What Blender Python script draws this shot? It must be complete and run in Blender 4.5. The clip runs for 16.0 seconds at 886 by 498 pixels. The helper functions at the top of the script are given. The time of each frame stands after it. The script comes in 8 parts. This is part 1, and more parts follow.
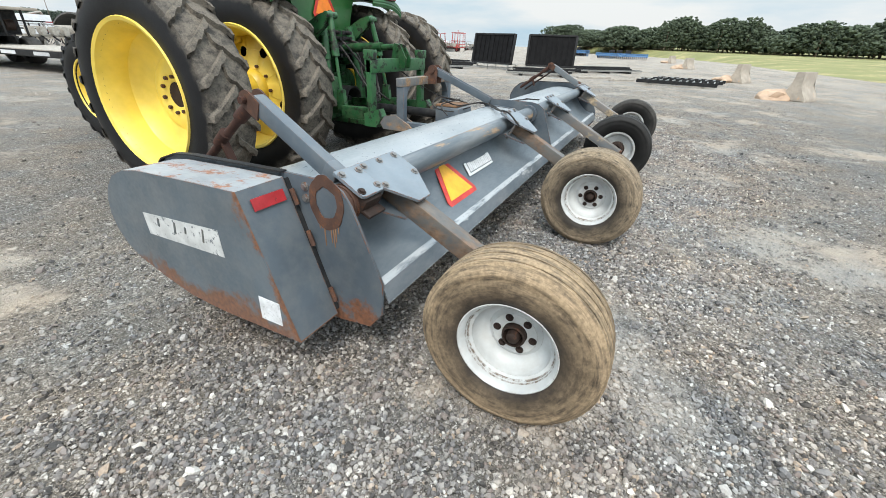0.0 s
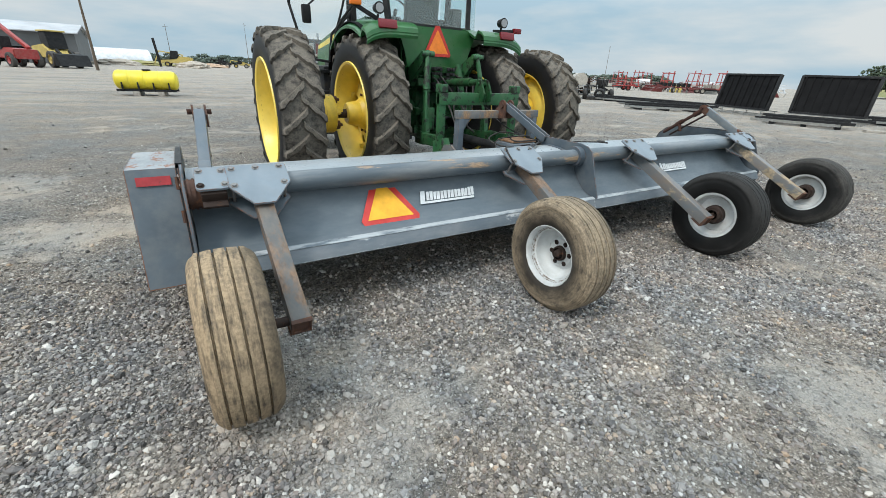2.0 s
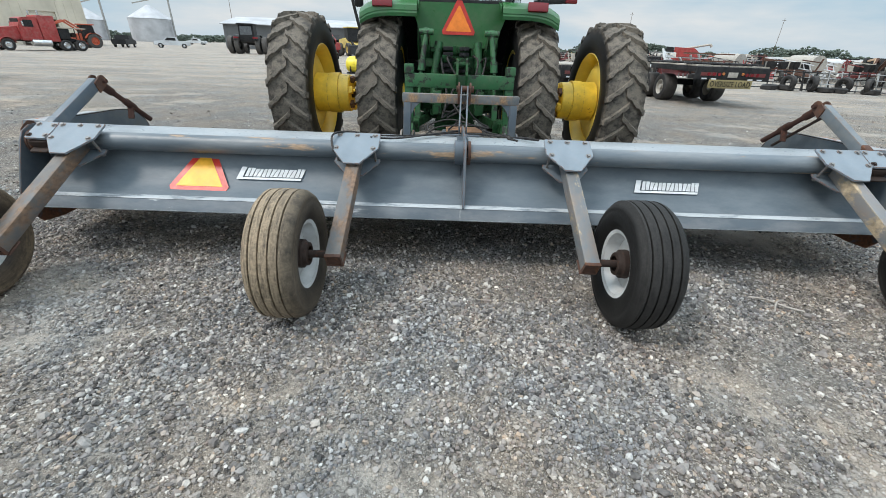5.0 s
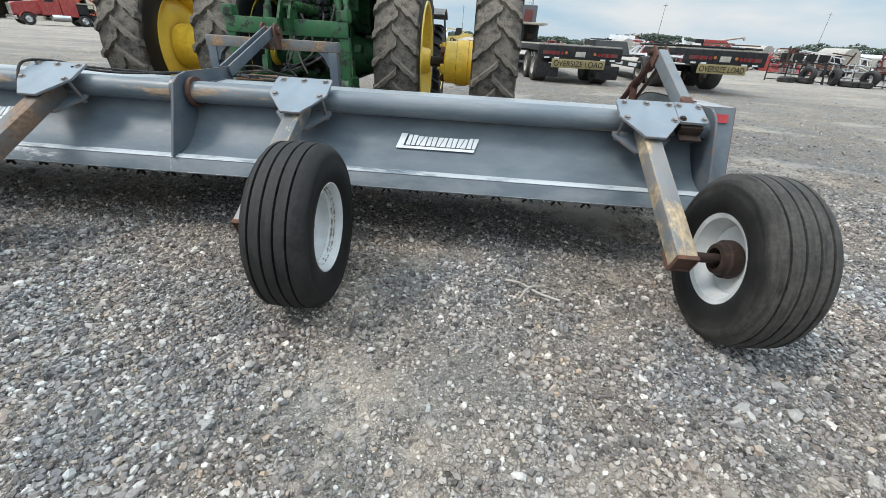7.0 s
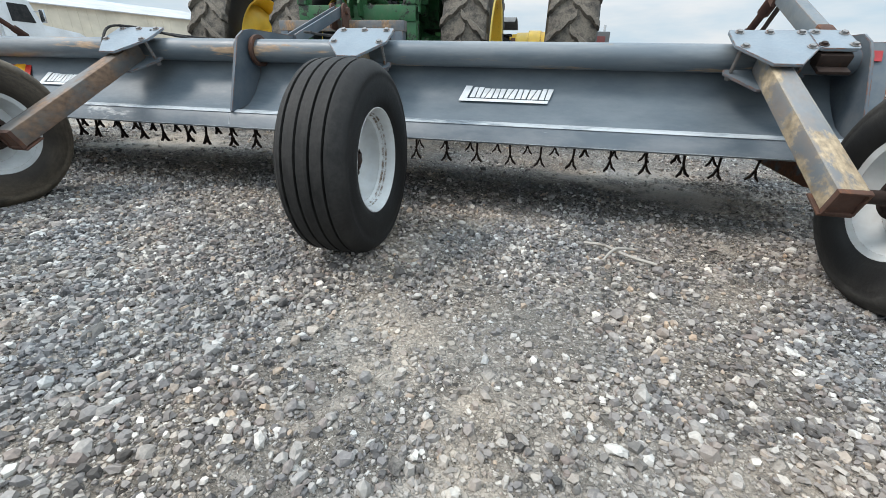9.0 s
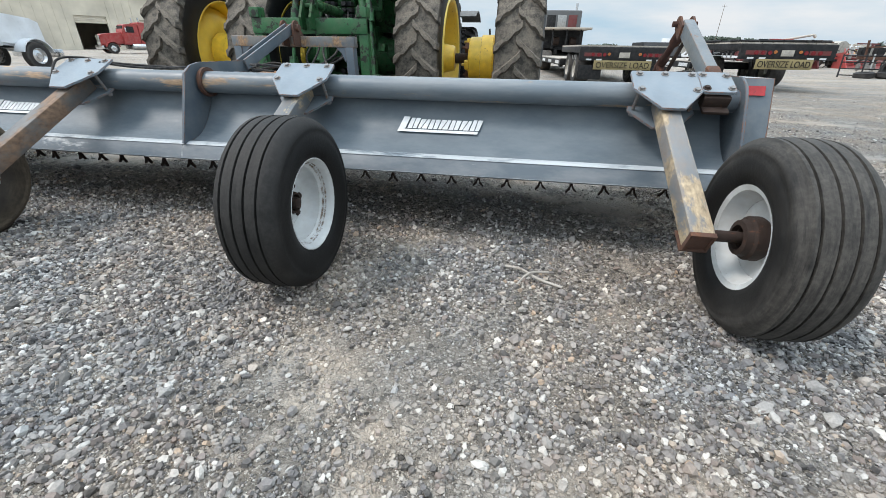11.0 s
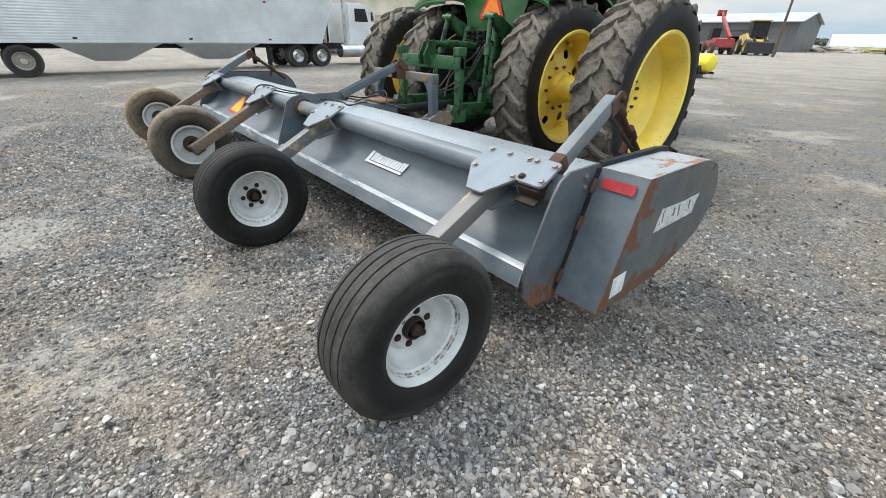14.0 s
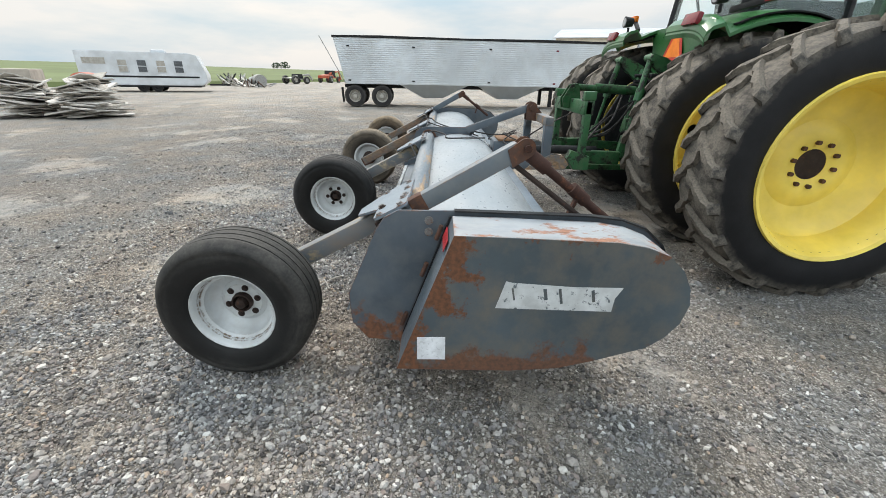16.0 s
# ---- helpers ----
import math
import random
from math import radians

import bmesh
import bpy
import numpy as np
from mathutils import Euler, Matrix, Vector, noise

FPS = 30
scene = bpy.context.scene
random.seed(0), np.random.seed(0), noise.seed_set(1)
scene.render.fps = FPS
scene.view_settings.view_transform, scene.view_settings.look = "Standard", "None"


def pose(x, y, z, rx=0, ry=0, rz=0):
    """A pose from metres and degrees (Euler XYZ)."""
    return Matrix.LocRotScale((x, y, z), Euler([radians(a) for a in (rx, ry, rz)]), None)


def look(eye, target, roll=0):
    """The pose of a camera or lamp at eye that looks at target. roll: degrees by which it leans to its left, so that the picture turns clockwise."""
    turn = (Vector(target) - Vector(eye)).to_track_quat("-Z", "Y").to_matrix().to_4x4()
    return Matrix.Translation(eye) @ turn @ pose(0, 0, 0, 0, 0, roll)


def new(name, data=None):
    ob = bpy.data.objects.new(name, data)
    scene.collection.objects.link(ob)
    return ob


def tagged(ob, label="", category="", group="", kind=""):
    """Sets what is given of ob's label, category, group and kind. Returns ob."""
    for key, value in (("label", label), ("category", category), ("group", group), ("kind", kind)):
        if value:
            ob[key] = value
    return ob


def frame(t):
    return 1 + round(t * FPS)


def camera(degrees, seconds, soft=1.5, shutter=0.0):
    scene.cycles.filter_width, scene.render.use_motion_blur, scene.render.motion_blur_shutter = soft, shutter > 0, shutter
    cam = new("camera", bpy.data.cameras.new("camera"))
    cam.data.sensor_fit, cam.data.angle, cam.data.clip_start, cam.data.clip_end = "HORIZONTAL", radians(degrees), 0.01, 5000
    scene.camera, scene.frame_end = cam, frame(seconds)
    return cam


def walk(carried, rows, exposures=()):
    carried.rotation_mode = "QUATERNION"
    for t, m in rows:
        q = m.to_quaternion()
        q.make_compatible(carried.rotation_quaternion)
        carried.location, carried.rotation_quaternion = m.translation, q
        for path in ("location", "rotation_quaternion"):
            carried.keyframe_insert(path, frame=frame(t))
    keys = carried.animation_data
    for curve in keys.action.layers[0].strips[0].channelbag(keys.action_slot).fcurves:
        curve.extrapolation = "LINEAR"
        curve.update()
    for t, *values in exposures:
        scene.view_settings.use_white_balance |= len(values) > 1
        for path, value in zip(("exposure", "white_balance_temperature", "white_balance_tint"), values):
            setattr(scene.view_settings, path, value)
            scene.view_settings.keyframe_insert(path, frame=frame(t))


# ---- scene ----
cam = camera(95.1, 16.0, 0.4)
PATH = [
    (0, (-4.477, -1.048, 1.483), (-2.87, -0.275, 0.576), 2.3),
    (0.5, (-4.238, -1.431, 1.51), (-2.749, -0.419, 0.639), 2.2),
    (1, (-3.943, -1.859, 1.525), (-2.617, -0.623, 0.68), 2.1),
    (1.5, (-3.555, -2.159, 1.516), (-2.394, -0.751, 0.698), 2.5),
    (2, (-3.133, -2.501, 1.516), (-2.155, -0.951, 0.716), 2.7),
    (2.5, (-2.65, -2.714, 1.533), (-1.864, -1.057, 0.737), 2.5),
    (3, (-2.137, -2.866, 1.549), (-1.548, -1.13, 0.749), 2.2),
    (3.2, (-1.921, -2.953, 1.539), (-1.417, -1.191, 0.737), 1.9),
    (5.3, (0.173, -2.946, 1.548), (0.148, -1.162, 0.644), 2.3),
    (5.5, (0.391, -2.928, 1.532), (0.345, -1.15, 0.617), 2.4),
    (6, (0.934, -2.842, 1.534), (0.86, -1.076, 0.598), 2.8),
    (6.5, (1.381, -2.663, 1.511), (1.299, -0.903, 0.565), 3.4),
    (7, (1.802, -2.469, 1.235), (1.723, -0.7, 0.305), 3.5),
    (7.5, (1.962, -2.322, 0.857), (1.88, -0.53, -0.028), 3.1),
    (8, (1.941, -2.294, 0.753), (1.787, -0.488, -0.091), 2.6),
    (8.5, (1.854, -2.313, 0.751), (1.537, -0.514, -0.062), 1.9),
    (8.7, (1.81, -2.326, 0.74), (1.418, -0.535, -0.06), 1.5),
    (10.8, (1.987, -2.365, 0.922), (1.638, -0.595, 0.059), 0.8),
    (11, (2.067, -2.403, 1.057), (1.768, -0.637, 0.169), 0.9),
    (11.5, (2.306, -2.463, 1.356), (2.090, -0.708, 0.420), 1.5),
    (12, (2.620, -2.373, 1.442), (2.376, -0.635, 0.483), 2.8),
    (12.5, (3.055, -2.292, 1.458), (2.574, -0.607, 0.494), 3.5),
    (13, (3.449, -2.100, 1.466), (2.657, -0.542, 0.492), 2.8),
    (13.5, (3.854, -1.864, 1.477), (2.766, -0.489, 0.516), 1.6),
    (14, (4.225, -1.545, 1.497), (2.883, -0.390, 0.567), 1.1),
    (14.5, (4.478, -1.098, 1.513), (2.937, -0.194, 0.614), 0.9),
    (15, (4.767, -0.653, 1.533), (3.072, -0.028, 0.675), 0.9),
    (15.5, (4.885, -0.173, 1.522), (3.093, 0.159, 0.699), 1.1),
    (16, (4.964, 0.292, 1.509), (3.126, 0.313, 0.722), 1.2),
]
walk(cam, [(t, look(eye, target, roll)) for t, eye, target, roll in PATH], ((0.0, 0.28, 6700, 11.0), (1.5, -0.04, 6500, 9.0), (3.0, 0.0, 6500, 9.5), (5.5, 0.06, 6500, 11.0), (8.5, 0.18, 6500, 11.5), (12.5, 0.21, 6600, 13.0), (16.0, 0.18, 6850, 13.0)))

# ---------------------------------------------------------------- world and sun
world = bpy.data.worlds.new("overcast_sky")
scene.world = world
world.use_nodes = True
wn, wl = world.node_tree.nodes, world.node_tree.links
wn.clear()
w_out = wn.new("ShaderNodeOutputWorld")
w_bg = wn.new("ShaderNodeBackground")
w_sky = wn.new("ShaderNodeTexSky")
w_sky.sky_type = "NISHITA"
w_sky.sun_disc = False
w_sky.sun_elevation = radians(32)
w_sky.sun_rotation = radians(-112)
w_sky.air_density = 1.2
w_sky.dust_density = 3.0
w_co = wn.new("ShaderNodeTexCoord")
w_map = wn.new("ShaderNodeMapping")
w_map.inputs["Scale"].default_value = (1.0, 1.0, 4.5)
w_noise = wn.new("ShaderNodeTexNoise")
w_noise.inputs["Scale"].default_value = 2.2
w_noise.inputs["Detail"].default_value = 6.0
w_noise.inputs["Roughness"].default_value = 0.55
w_ramp = wn.new("ShaderNodeValToRGB")
w_ramp.color_ramp.elements[0].position, w_ramp.color_ramp.elements[0].color = 0.37, (4.3, 6.0, 7.2, 1)
w_ramp.color_ramp.elements[1].position, w_ramp.color_ramp.elements[1].color = 0.60, (7.3, 7.75, 7.95, 1)
w_mix = wn.new("ShaderNodeMix")
w_mix.data_type = "RGBA"
w_mix.inputs[0].default_value = 0.93
wl.new(w_co.outputs["Generated"], w_map.inputs["Vector"])
wl.new(w_map.outputs["Vector"], w_noise.inputs["Vector"])
wl.new(w_noise.outputs["Fac"], w_ramp.inputs["Fac"])
wl.new(w_sky.outputs["Color"], w_mix.inputs[6])
wl.new(w_ramp.outputs["Color"], w_mix.inputs[7])
# an overcast sky brightens towards the zenith
w_xyz = wn.new("ShaderNodeSeparateXYZ")
w_up = wn.new("ShaderNodeMapRange")
for _i, _v in ((1, 0.12), (2, 0.9), (3, 1.0), (4, 2.75)):
    w_up.inputs[_i].default_value = _v
w_mul = wn.new("ShaderNodeVectorMath")
w_mul.operation = "SCALE"
wl.new(w_co.outputs["Generated"], w_xyz.inputs[0])
wl.new(w_xyz.outputs[2], w_up.inputs[0])
wl.new(w_mix.outputs[2], w_mul.inputs[0])
wl.new(w_up.outputs[0], w_mul.inputs["Scale"])
wl.new(w_mul.outputs["Vector"], w_bg.inputs["Color"])
w_bg.inputs["Strength"].default_value = 0.1
wl.new(w_bg.outputs["Background"], w_out.inputs["Surface"])

sun = new("sun", bpy.data.lights.new("sun", "SUN"))
sun.data.energy = 2.1
sun.data.angle = radians(16)
sun.data.color = (1.0, 0.95, 0.88)
sun.matrix_world = look((-9, -3.5, 14), (0, 0, 0))


# ---------------------------------------------------------------- materials
def node_mat(name):
    m = bpy.data.materials.new(name)
    m.use_nodes = True
    nt = m.node_tree
    return m, nt.nodes, nt.links, nt.nodes["Principled BSDF"]


def add_noise(n, l, co, scale, detail=4.0, rough=0.55):
    t = n.new("ShaderNodeTexNoise")
    t.inputs["Scale"].default_value, t.inputs["Detail"].default_value, t.inputs["Roughness"].default_value = scale, detail, rough
    l.new(co, t.inputs["Vector"])
    return t.outputs["Fac"]


def add_range(n, l, value, a, b, c=0.0, d=1.0):
    r = n.new("ShaderNodeMapRange")
    for i, v in ((1, a), (2, b), (3, c), (4, d)):
        r.inputs[i].default_value = v
    l.new(value, r.inputs[0])
    return r.outputs[0]


def add_mix(n, l, fac, a, b, how="MIX"):
    m = n.new("ShaderNodeMix")
    m.data_type, m.blend_type = "RGBA", how
    for sock, v in ((m.inputs[0], fac), (m.inputs[6], a), (m.inputs[7], b)):
        if isinstance(v, (int, float)):
            sock.default_value = v
        elif isinstance(v, tuple):
            sock.default_value = (*v, 1.0)
        else:
            l.new(v, sock)
    return m.outputs[2]


def add_math(n, l, op, a, b=None):
    m = n.new("ShaderNodeMath")
    m.operation = op
    for sock, v in zip(m.inputs, (a, b)):
        if v is None:
            continue
        if isinstance(v, (int, float)):
            sock.default_value = v
        else:
            l.new(v, sock)
    return m.outputs[0]


def add_bump(n, l, bsdf, height, strength, distance):
    b = n.new("ShaderNodeBump")
    b.inputs["Strength"].default_value, b.inputs["Distance"].default_value = strength, distance
    l.new(height, b.inputs["Height"])
    l.new(b.outputs["Normal"], bsdf.inputs["Normal"])


def surface(name, color, rough=0.5, metal=0.0, wear=None, wear_at=0.62, wear_soft=0.06, dirt=None, dirt_amount=0.35, scale=2.5, grain=60.0, bump=0.15, coat=0.0, mask=None, edge=0.0, stretch=(1, 1, 1)):
    """Paint, metal, plastic or wood: base colour with slow variation, fine grain, dust and chipped or rusted patches.
    mask: a function (n, l, xyz outputs, noise) that returns extra wear with a shape of its own."""
    m, n, l, p = node_mat(name)
    co = n.new("ShaderNodeTexCoord").outputs["Object"]
    if stretch != (1, 1, 1):
        mp = n.new("ShaderNodeMapping")
        mp.inputs["Scale"].default_value = stretch
        l.new(co, mp.inputs["Vector"])
        raw, co = co, mp.outputs["Vector"]
    else:
        raw = co
    slow = add_noise(n, l, co, scale, 5.0)
    fine = add_noise(n, l, co, grain, 3.0)
    dark = tuple(c * 0.78 for c in color)
    light = tuple(min(1.0, c * 1.16 + 0.006) for c in color)
    c = add_mix(n, l, add_range(n, l, slow, 0.3, 0.7), dark, light)
    r = add_range(n, l, fine, 0.25, 0.75, rough - 0.08, rough + 0.1)
    if dirt:
        mid = add_noise(n, l, co, scale * 3.1, 6.0, 0.65)
        c = add_mix(n, l, add_range(n, l, mid, 0.42, 0.72, 0.0, dirt_amount), c, dirt)
    if wear or mask:
        patch = add_noise(n, l, co, scale * 2.3, 9.0, 0.68)
        f = add_range(n, l, patch, wear_at, wear_at + wear_soft)
        if mask:
            xyz = n.new("ShaderNodeSeparateXYZ")
            l.new(raw, xyz.inputs[0])
            f = add_math(n, l, "MAXIMUM", f, mask(n, l, xyz.outputs, patch))
        if edge:
            bv = n.new("ShaderNodeBevel")
            bv.samples = 4
            bv.inputs["Radius"].default_value = edge
            geo = n.new("ShaderNodeNewGeometry")
            dot = n.new("ShaderNodeVectorMath")
            dot.operation = "DOT_PRODUCT"
            l.new(bv.outputs["Normal"], dot.inputs[0])
            l.new(geo.outputs["Normal"], dot.inputs[1])
            worn = add_range(n, l, dot.outputs["Value"], 0.97, 0.80)
            nick = add_noise(n, l, co, scale * 6, 6.0, 0.7)
            f = add_math(n, l, "MAXIMUM", f, add_math(n, l, "MULTIPLY", worn, add_range(n, l, nick, 0.42, 0.58)))
        rusty = add_mix(n, l, add_range(n, l, fine, 0.3, 0.7), tuple(v * 0.6 for v in wear), tuple(min(1, v * 1.35) for v in wear))
        c = add_mix(n, l, f, c, rusty)
        r = add_math(n, l, "ADD", r, add_math(n, l, "MULTIPLY", f, 0.25))
        if metal:
            l.new(add_range(n, l, f, 0, 1, metal, 0.1), p.inputs["Metallic"])
    elif metal:
        p.inputs["Metallic"].default_value = metal
    l.new(c, p.inputs["Base Color"])
    l.new(r, p.inputs["Roughness"])
    if max(color) < 0.07:
        p.inputs["Specular IOR Level"].default_value = 0.15
    p.inputs["Coat Weight"].default_value = coat
    h = add_math(n, l, "ADD", add_math(n, l, "MULTIPLY", slow, 1.5), add_math(n, l, "MULTIPLY", fine, 0.35))
    add_bump(n, l, p, h, bump, 0.004)
    return m


def glow(name, color, strength=0.0, rough=0.25):
    m, n, l, p = node_mat(name)
    p.inputs["Base Color"].default_value = (*color, 1)
    p.inputs["Roughness"].default_value = rough
    return m


RUST = (0.17, 0.07, 0.035)
DUST = (0.34, 0.30, 0.25)


def guard_edges(n, l, xyz, patch):
    """Rust that has crept in from the sloping rear edge and the lower rim of the end guards."""
    rear = add_math(n, l, "SUBTRACT", xyz[1], add_math(n, l, "MULTIPLY", add_math(n, l, "SUBTRACT", xyz[2], -0.013), 0.372))
    low = add_math(n, l, "SUBTRACT", xyz[2], 0.29)
    wob = add_range(n, l, patch, 0.40, 0.62, -0.03, 0.20)
    a = add_range(n, l, add_math(n, l, "SUBTRACT", rear, wob), 0.0, 0.05, 1.0, 0.0)
    b = add_range(n, l, add_math(n, l, "SUBTRACT", low, add_math(n, l, "MULTIPLY", wob, 0.75)), -0.01, 0.05, 0.85, 0.0)
    high = add_math(n, l, "ADD", add_math(n, l, "ADD", xyz[2], add_math(n, l, "MULTIPLY", xyz[1], 0.03)), wob)
    b = add_math(n, l, "MAXIMUM", b, add_range(n, l, high, 1.03, 1.06, 0.0, 0.85))
    return add_math(n, l, "MAXIMUM", a, b)


def end_rust(n, l, xyz, patch):
    """Rust climbing from the lower edge of the end plates."""
    wob = add_range(n, l, patch, 0.32, 0.68, -0.10, 0.16)
    low = add_math(n, l, "SUBTRACT", add_math(n, l, "SUBTRACT", xyz[2], wob), 0.27)
    return add_range(n, l, low, 0.0, 0.07, 0.95, 0.0)


def guard_edges_light(n, l, xyz, patch):
    """Thin rust along the sloping rear edge and the lower rim of the better guard."""
    rear = add_math(n, l, "SUBTRACT", xyz[1], add_math(n, l, "MULTIPLY", add_math(n, l, "SUBTRACT", xyz[2], -0.013), 0.372))
    wob = add_range(n, l, patch, 0.35, 0.7, -0.05, 0.13)
    a = add_range(n, l, add_math(n, l, "SUBTRACT", rear, add_math(n, l, "MULTIPLY", wob, 0.6)), 0.0, 0.03, 0.9, 0.0)
    low = add_math(n, l, "SUBTRACT", add_math(n, l, "SUBTRACT", xyz[2], add_math(n, l, "MULTIPLY", xyz[1], 0.05)), 0.275)
    b = add_range(n, l, add_math(n, l, "SUBTRACT", low, wob), 0.0, 0.06, 0.8, 0.0)
    return add_math(n, l, "MAXIMUM", a, b)


M_blue = surface("worn_grey_blue_paint", (0.08, 0.105, 0.13), 0.36, wear=RUST, wear_at=0.66, dirt=(0.25, 0.25, 0.24), dirt_amount=0.3, scale=1.8, grain=45, edge=0.010)
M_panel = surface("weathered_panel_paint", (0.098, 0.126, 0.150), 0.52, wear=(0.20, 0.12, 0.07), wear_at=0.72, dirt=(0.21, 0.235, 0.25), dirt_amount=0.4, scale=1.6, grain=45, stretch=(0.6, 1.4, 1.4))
M_lip = surface("scuffed_lip_paint", (0.09, 0.115, 0.138), 0.36, wear=(0.42, 0.44, 0.45), wear_at=0.60, dirt=(0.3, 0.3, 0.3), dirt_amount=0.4, scale=2.6, grain=60, edge=0.012, stretch=(0.35, 1, 1))
# pale colour stands for the sky caught along the crease above the lip
M_crease_sheen = surface("crease_sky_sheen_paint", (0.36, 0.39, 0.41), 0.3, wear=(0.10, 0.128, 0.152), wear_at=0.50, wear_soft=0.1, dirt=(0.5, 0.52, 0.53), dirt_amount=0.5, scale=2.4, grain=60, stretch=(0.3, 1.5, 1.5))
# hood colour raised to carry the sky's sheen, with dust and wear over it
M_hood = surface("dusty_sky_sheen_sheet", (0.27, 0.305, 0.33), 0.32, wear=(0.34, 0.24, 0.155), wear_at=0.665, dirt=(0.42, 0.43, 0.43), dirt_amount=0.55, scale=1.1, grain=40, stretch=(0.5, 1, 1))
M_tube = surface("worn_toolbar_paint", (0.105, 0.132, 0.155), 0.42, wear=(0.36, 0.25, 0.16), wear_at=0.555, wear_soft=0.05, dirt=(0.36, 0.36, 0.35), dirt_amount=0.4, scale=2.3, grain=60, edge=0.010, stretch=(0.22, 1.3, 1.3))
M_arm = surface("scuffed_grey_blue_tube", (0.115, 0.132, 0.148), 0.46, wear=(0.29, 0.18, 0.10), wear_at=0.505, wear_soft=0.09, dirt=(0.34, 0.28, 0.21), dirt_amount=0.5, scale=2.6, grain=60, edge=0.022, stretch=(1, 0.45, 0.7))
M_arm_pale = surface("rubbed_arm_paint", (0.135, 0.152, 0.165), 0.45, wear=(0.36, 0.285, 0.19), wear_at=0.53, wear_soft=0.06, dirt=(0.30, 0.18, 0.09), dirt_amount=0.45, scale=3.0, grain=60, edge=0.02, stretch=(1, 0.4, 0.6))
M_arm_brown = surface("rusty_arm_paint", (0.095, 0.098, 0.10), 0.5, wear=(0.18, 0.115, 0.075), wear_at=0.47, wear_soft=0.12, dirt=(0.24, 0.19, 0.14), dirt_amount=0.5, scale=2.8, grain=60, edge=0.03, stretch=(1, 0.45, 0.7))
M_lift = surface("worn_lift_arm_paint", (0.13, 0.155, 0.175), 0.45, wear=(0.25, 0.15, 0.09), wear_at=0.60, wear_soft=0.05, dirt=(0.24, 0.23, 0.2), dirt_amount=0.4, scale=3.2, grain=60, edge=0.018)
M_plate = surface("grey_blue_clamp_plate", (0.165, 0.205, 0.24), 0.38, wear=RUST, wear_at=0.72, dirt=(0.30, 0.30, 0.30), dirt_amount=0.18, scale=3.0, grain=70, bump=0.08, edge=0.007)
M_guard = surface("rusted_guard_paint", (0.066, 0.088, 0.102), 0.45, wear=(0.14, 0.058, 0.028), wear_at=0.665, dirt=(0.19, 0.15, 0.105), dirt_amount=0.55, scale=2.2, grain=50, mask=guard_edges)
M_guard_l = surface("guard_paint", (0.095, 0.122, 0.145), 0.48, wear=(0.20, 0.085, 0.04), wear_at=0.70, dirt=(0.22, 0.22, 0.21), dirt_amount=0.35, scale=2.4, grain=50, mask=guard_edges_light, edge=0.008)
M_guard_rear = surface("guard_rear_paint", (0.09, 0.115, 0.138), 0.46, wear=(0.19, 0.08, 0.04), wear_at=0.745, dirt=(0.22, 0.22, 0.21), dirt_amount=0.35, scale=3.0, grain=50, edge=0.012)
M_end = surface("end_plate_paint", (0.078, 0.10, 0.122), 0.48, wear=(0.17, 0.07, 0.034), wear_at=0.71, dirt=(0.2, 0.2, 0.19), dirt_amount=0.3, scale=3.0, grain=50, mask=end_rust, edge=0.007)
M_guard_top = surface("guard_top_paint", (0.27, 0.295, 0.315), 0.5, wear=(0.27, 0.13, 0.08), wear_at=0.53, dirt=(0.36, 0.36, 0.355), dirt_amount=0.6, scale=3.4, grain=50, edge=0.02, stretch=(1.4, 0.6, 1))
M_rust_d = surface("dark_greasy_hub", (0.035, 0.024, 0.02), 0.6, wear=(0.085, 0.042, 0.028), wear_at=0.57, wear_soft=0.1, scale=14, grain=120, bump=0.4)
M_rust = surface("brown_rust", (0.075, 0.036, 0.024), 0.8, wear=(0.16, 0.068, 0.035), wear_at=0.5, wear_soft=0.2, scale=9, grain=120, bump=0.4)
M_rust_brown = surface("dark_red_brown_rust", (0.055, 0.028, 0.022), 0.75, wear=(0.12, 0.052, 0.032), wear_at=0.54, wear_soft=0.15, scale=9, grain=120, bump=0.4)
M_rust_l = surface("orange_rust_streak", (0.24, 0.13, 0.07), 0.8, scale=8, grain=100, bump=0.3)
M_bolt = surface("grey_steel_bolt", (0.24, 0.235, 0.23), 0.42, metal=0.6, wear=(0.2, 0.1, 0.06), wear_at=0.55, scale=30, grain=200)
M_steel = surface("bare_steel", (0.38, 0.38, 0.37), 0.35, metal=0.8, wear=(0.22, 0.13, 0.08), wear_at=0.6, scale=12, grain=120)
M_black = surface("black_rubber_hose", (0.018, 0.018, 0.02), 0.5, dirt=DUST, dirt_amount=0.2, scale=9, grain=80)
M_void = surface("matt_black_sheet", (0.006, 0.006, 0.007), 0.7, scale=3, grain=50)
M_dark = surface("dark_painted_steel", (0.016, 0.017, 0.019), 0.5, dirt=(0.09, 0.085, 0.08), dirt_amount=0.3, scale=3, grain=60)
M_decal = surface("white_sticker", (0.66, 0.69, 0.71), 0.5, wear=(0.16, 0.19, 0.22), wear_at=0.70, dirt=(0.45, 0.47, 0.48), dirt_amount=0.5, scale=9, grain=90, bump=0.03)
M_decal_worn = surface("worn_white_sticker", (0.55, 0.57, 0.57), 0.55, wear=(0.12, 0.14, 0.155), wear_at=0.575, scale=14, grain=90, bump=0.05)
M_foil = surface("silver_foil_plate", (0.78, 0.81, 0.84), 0.3, metal=0.1, scale=16, grain=60, bump=0.3)
M_red_refl = surface("red_reflector_tape", (0.36, 0.02, 0.025), 0.35, wear=(0.15, 0.03, 0.03), wear_at=0.6, scale=20, grain=200, bump=0.05)
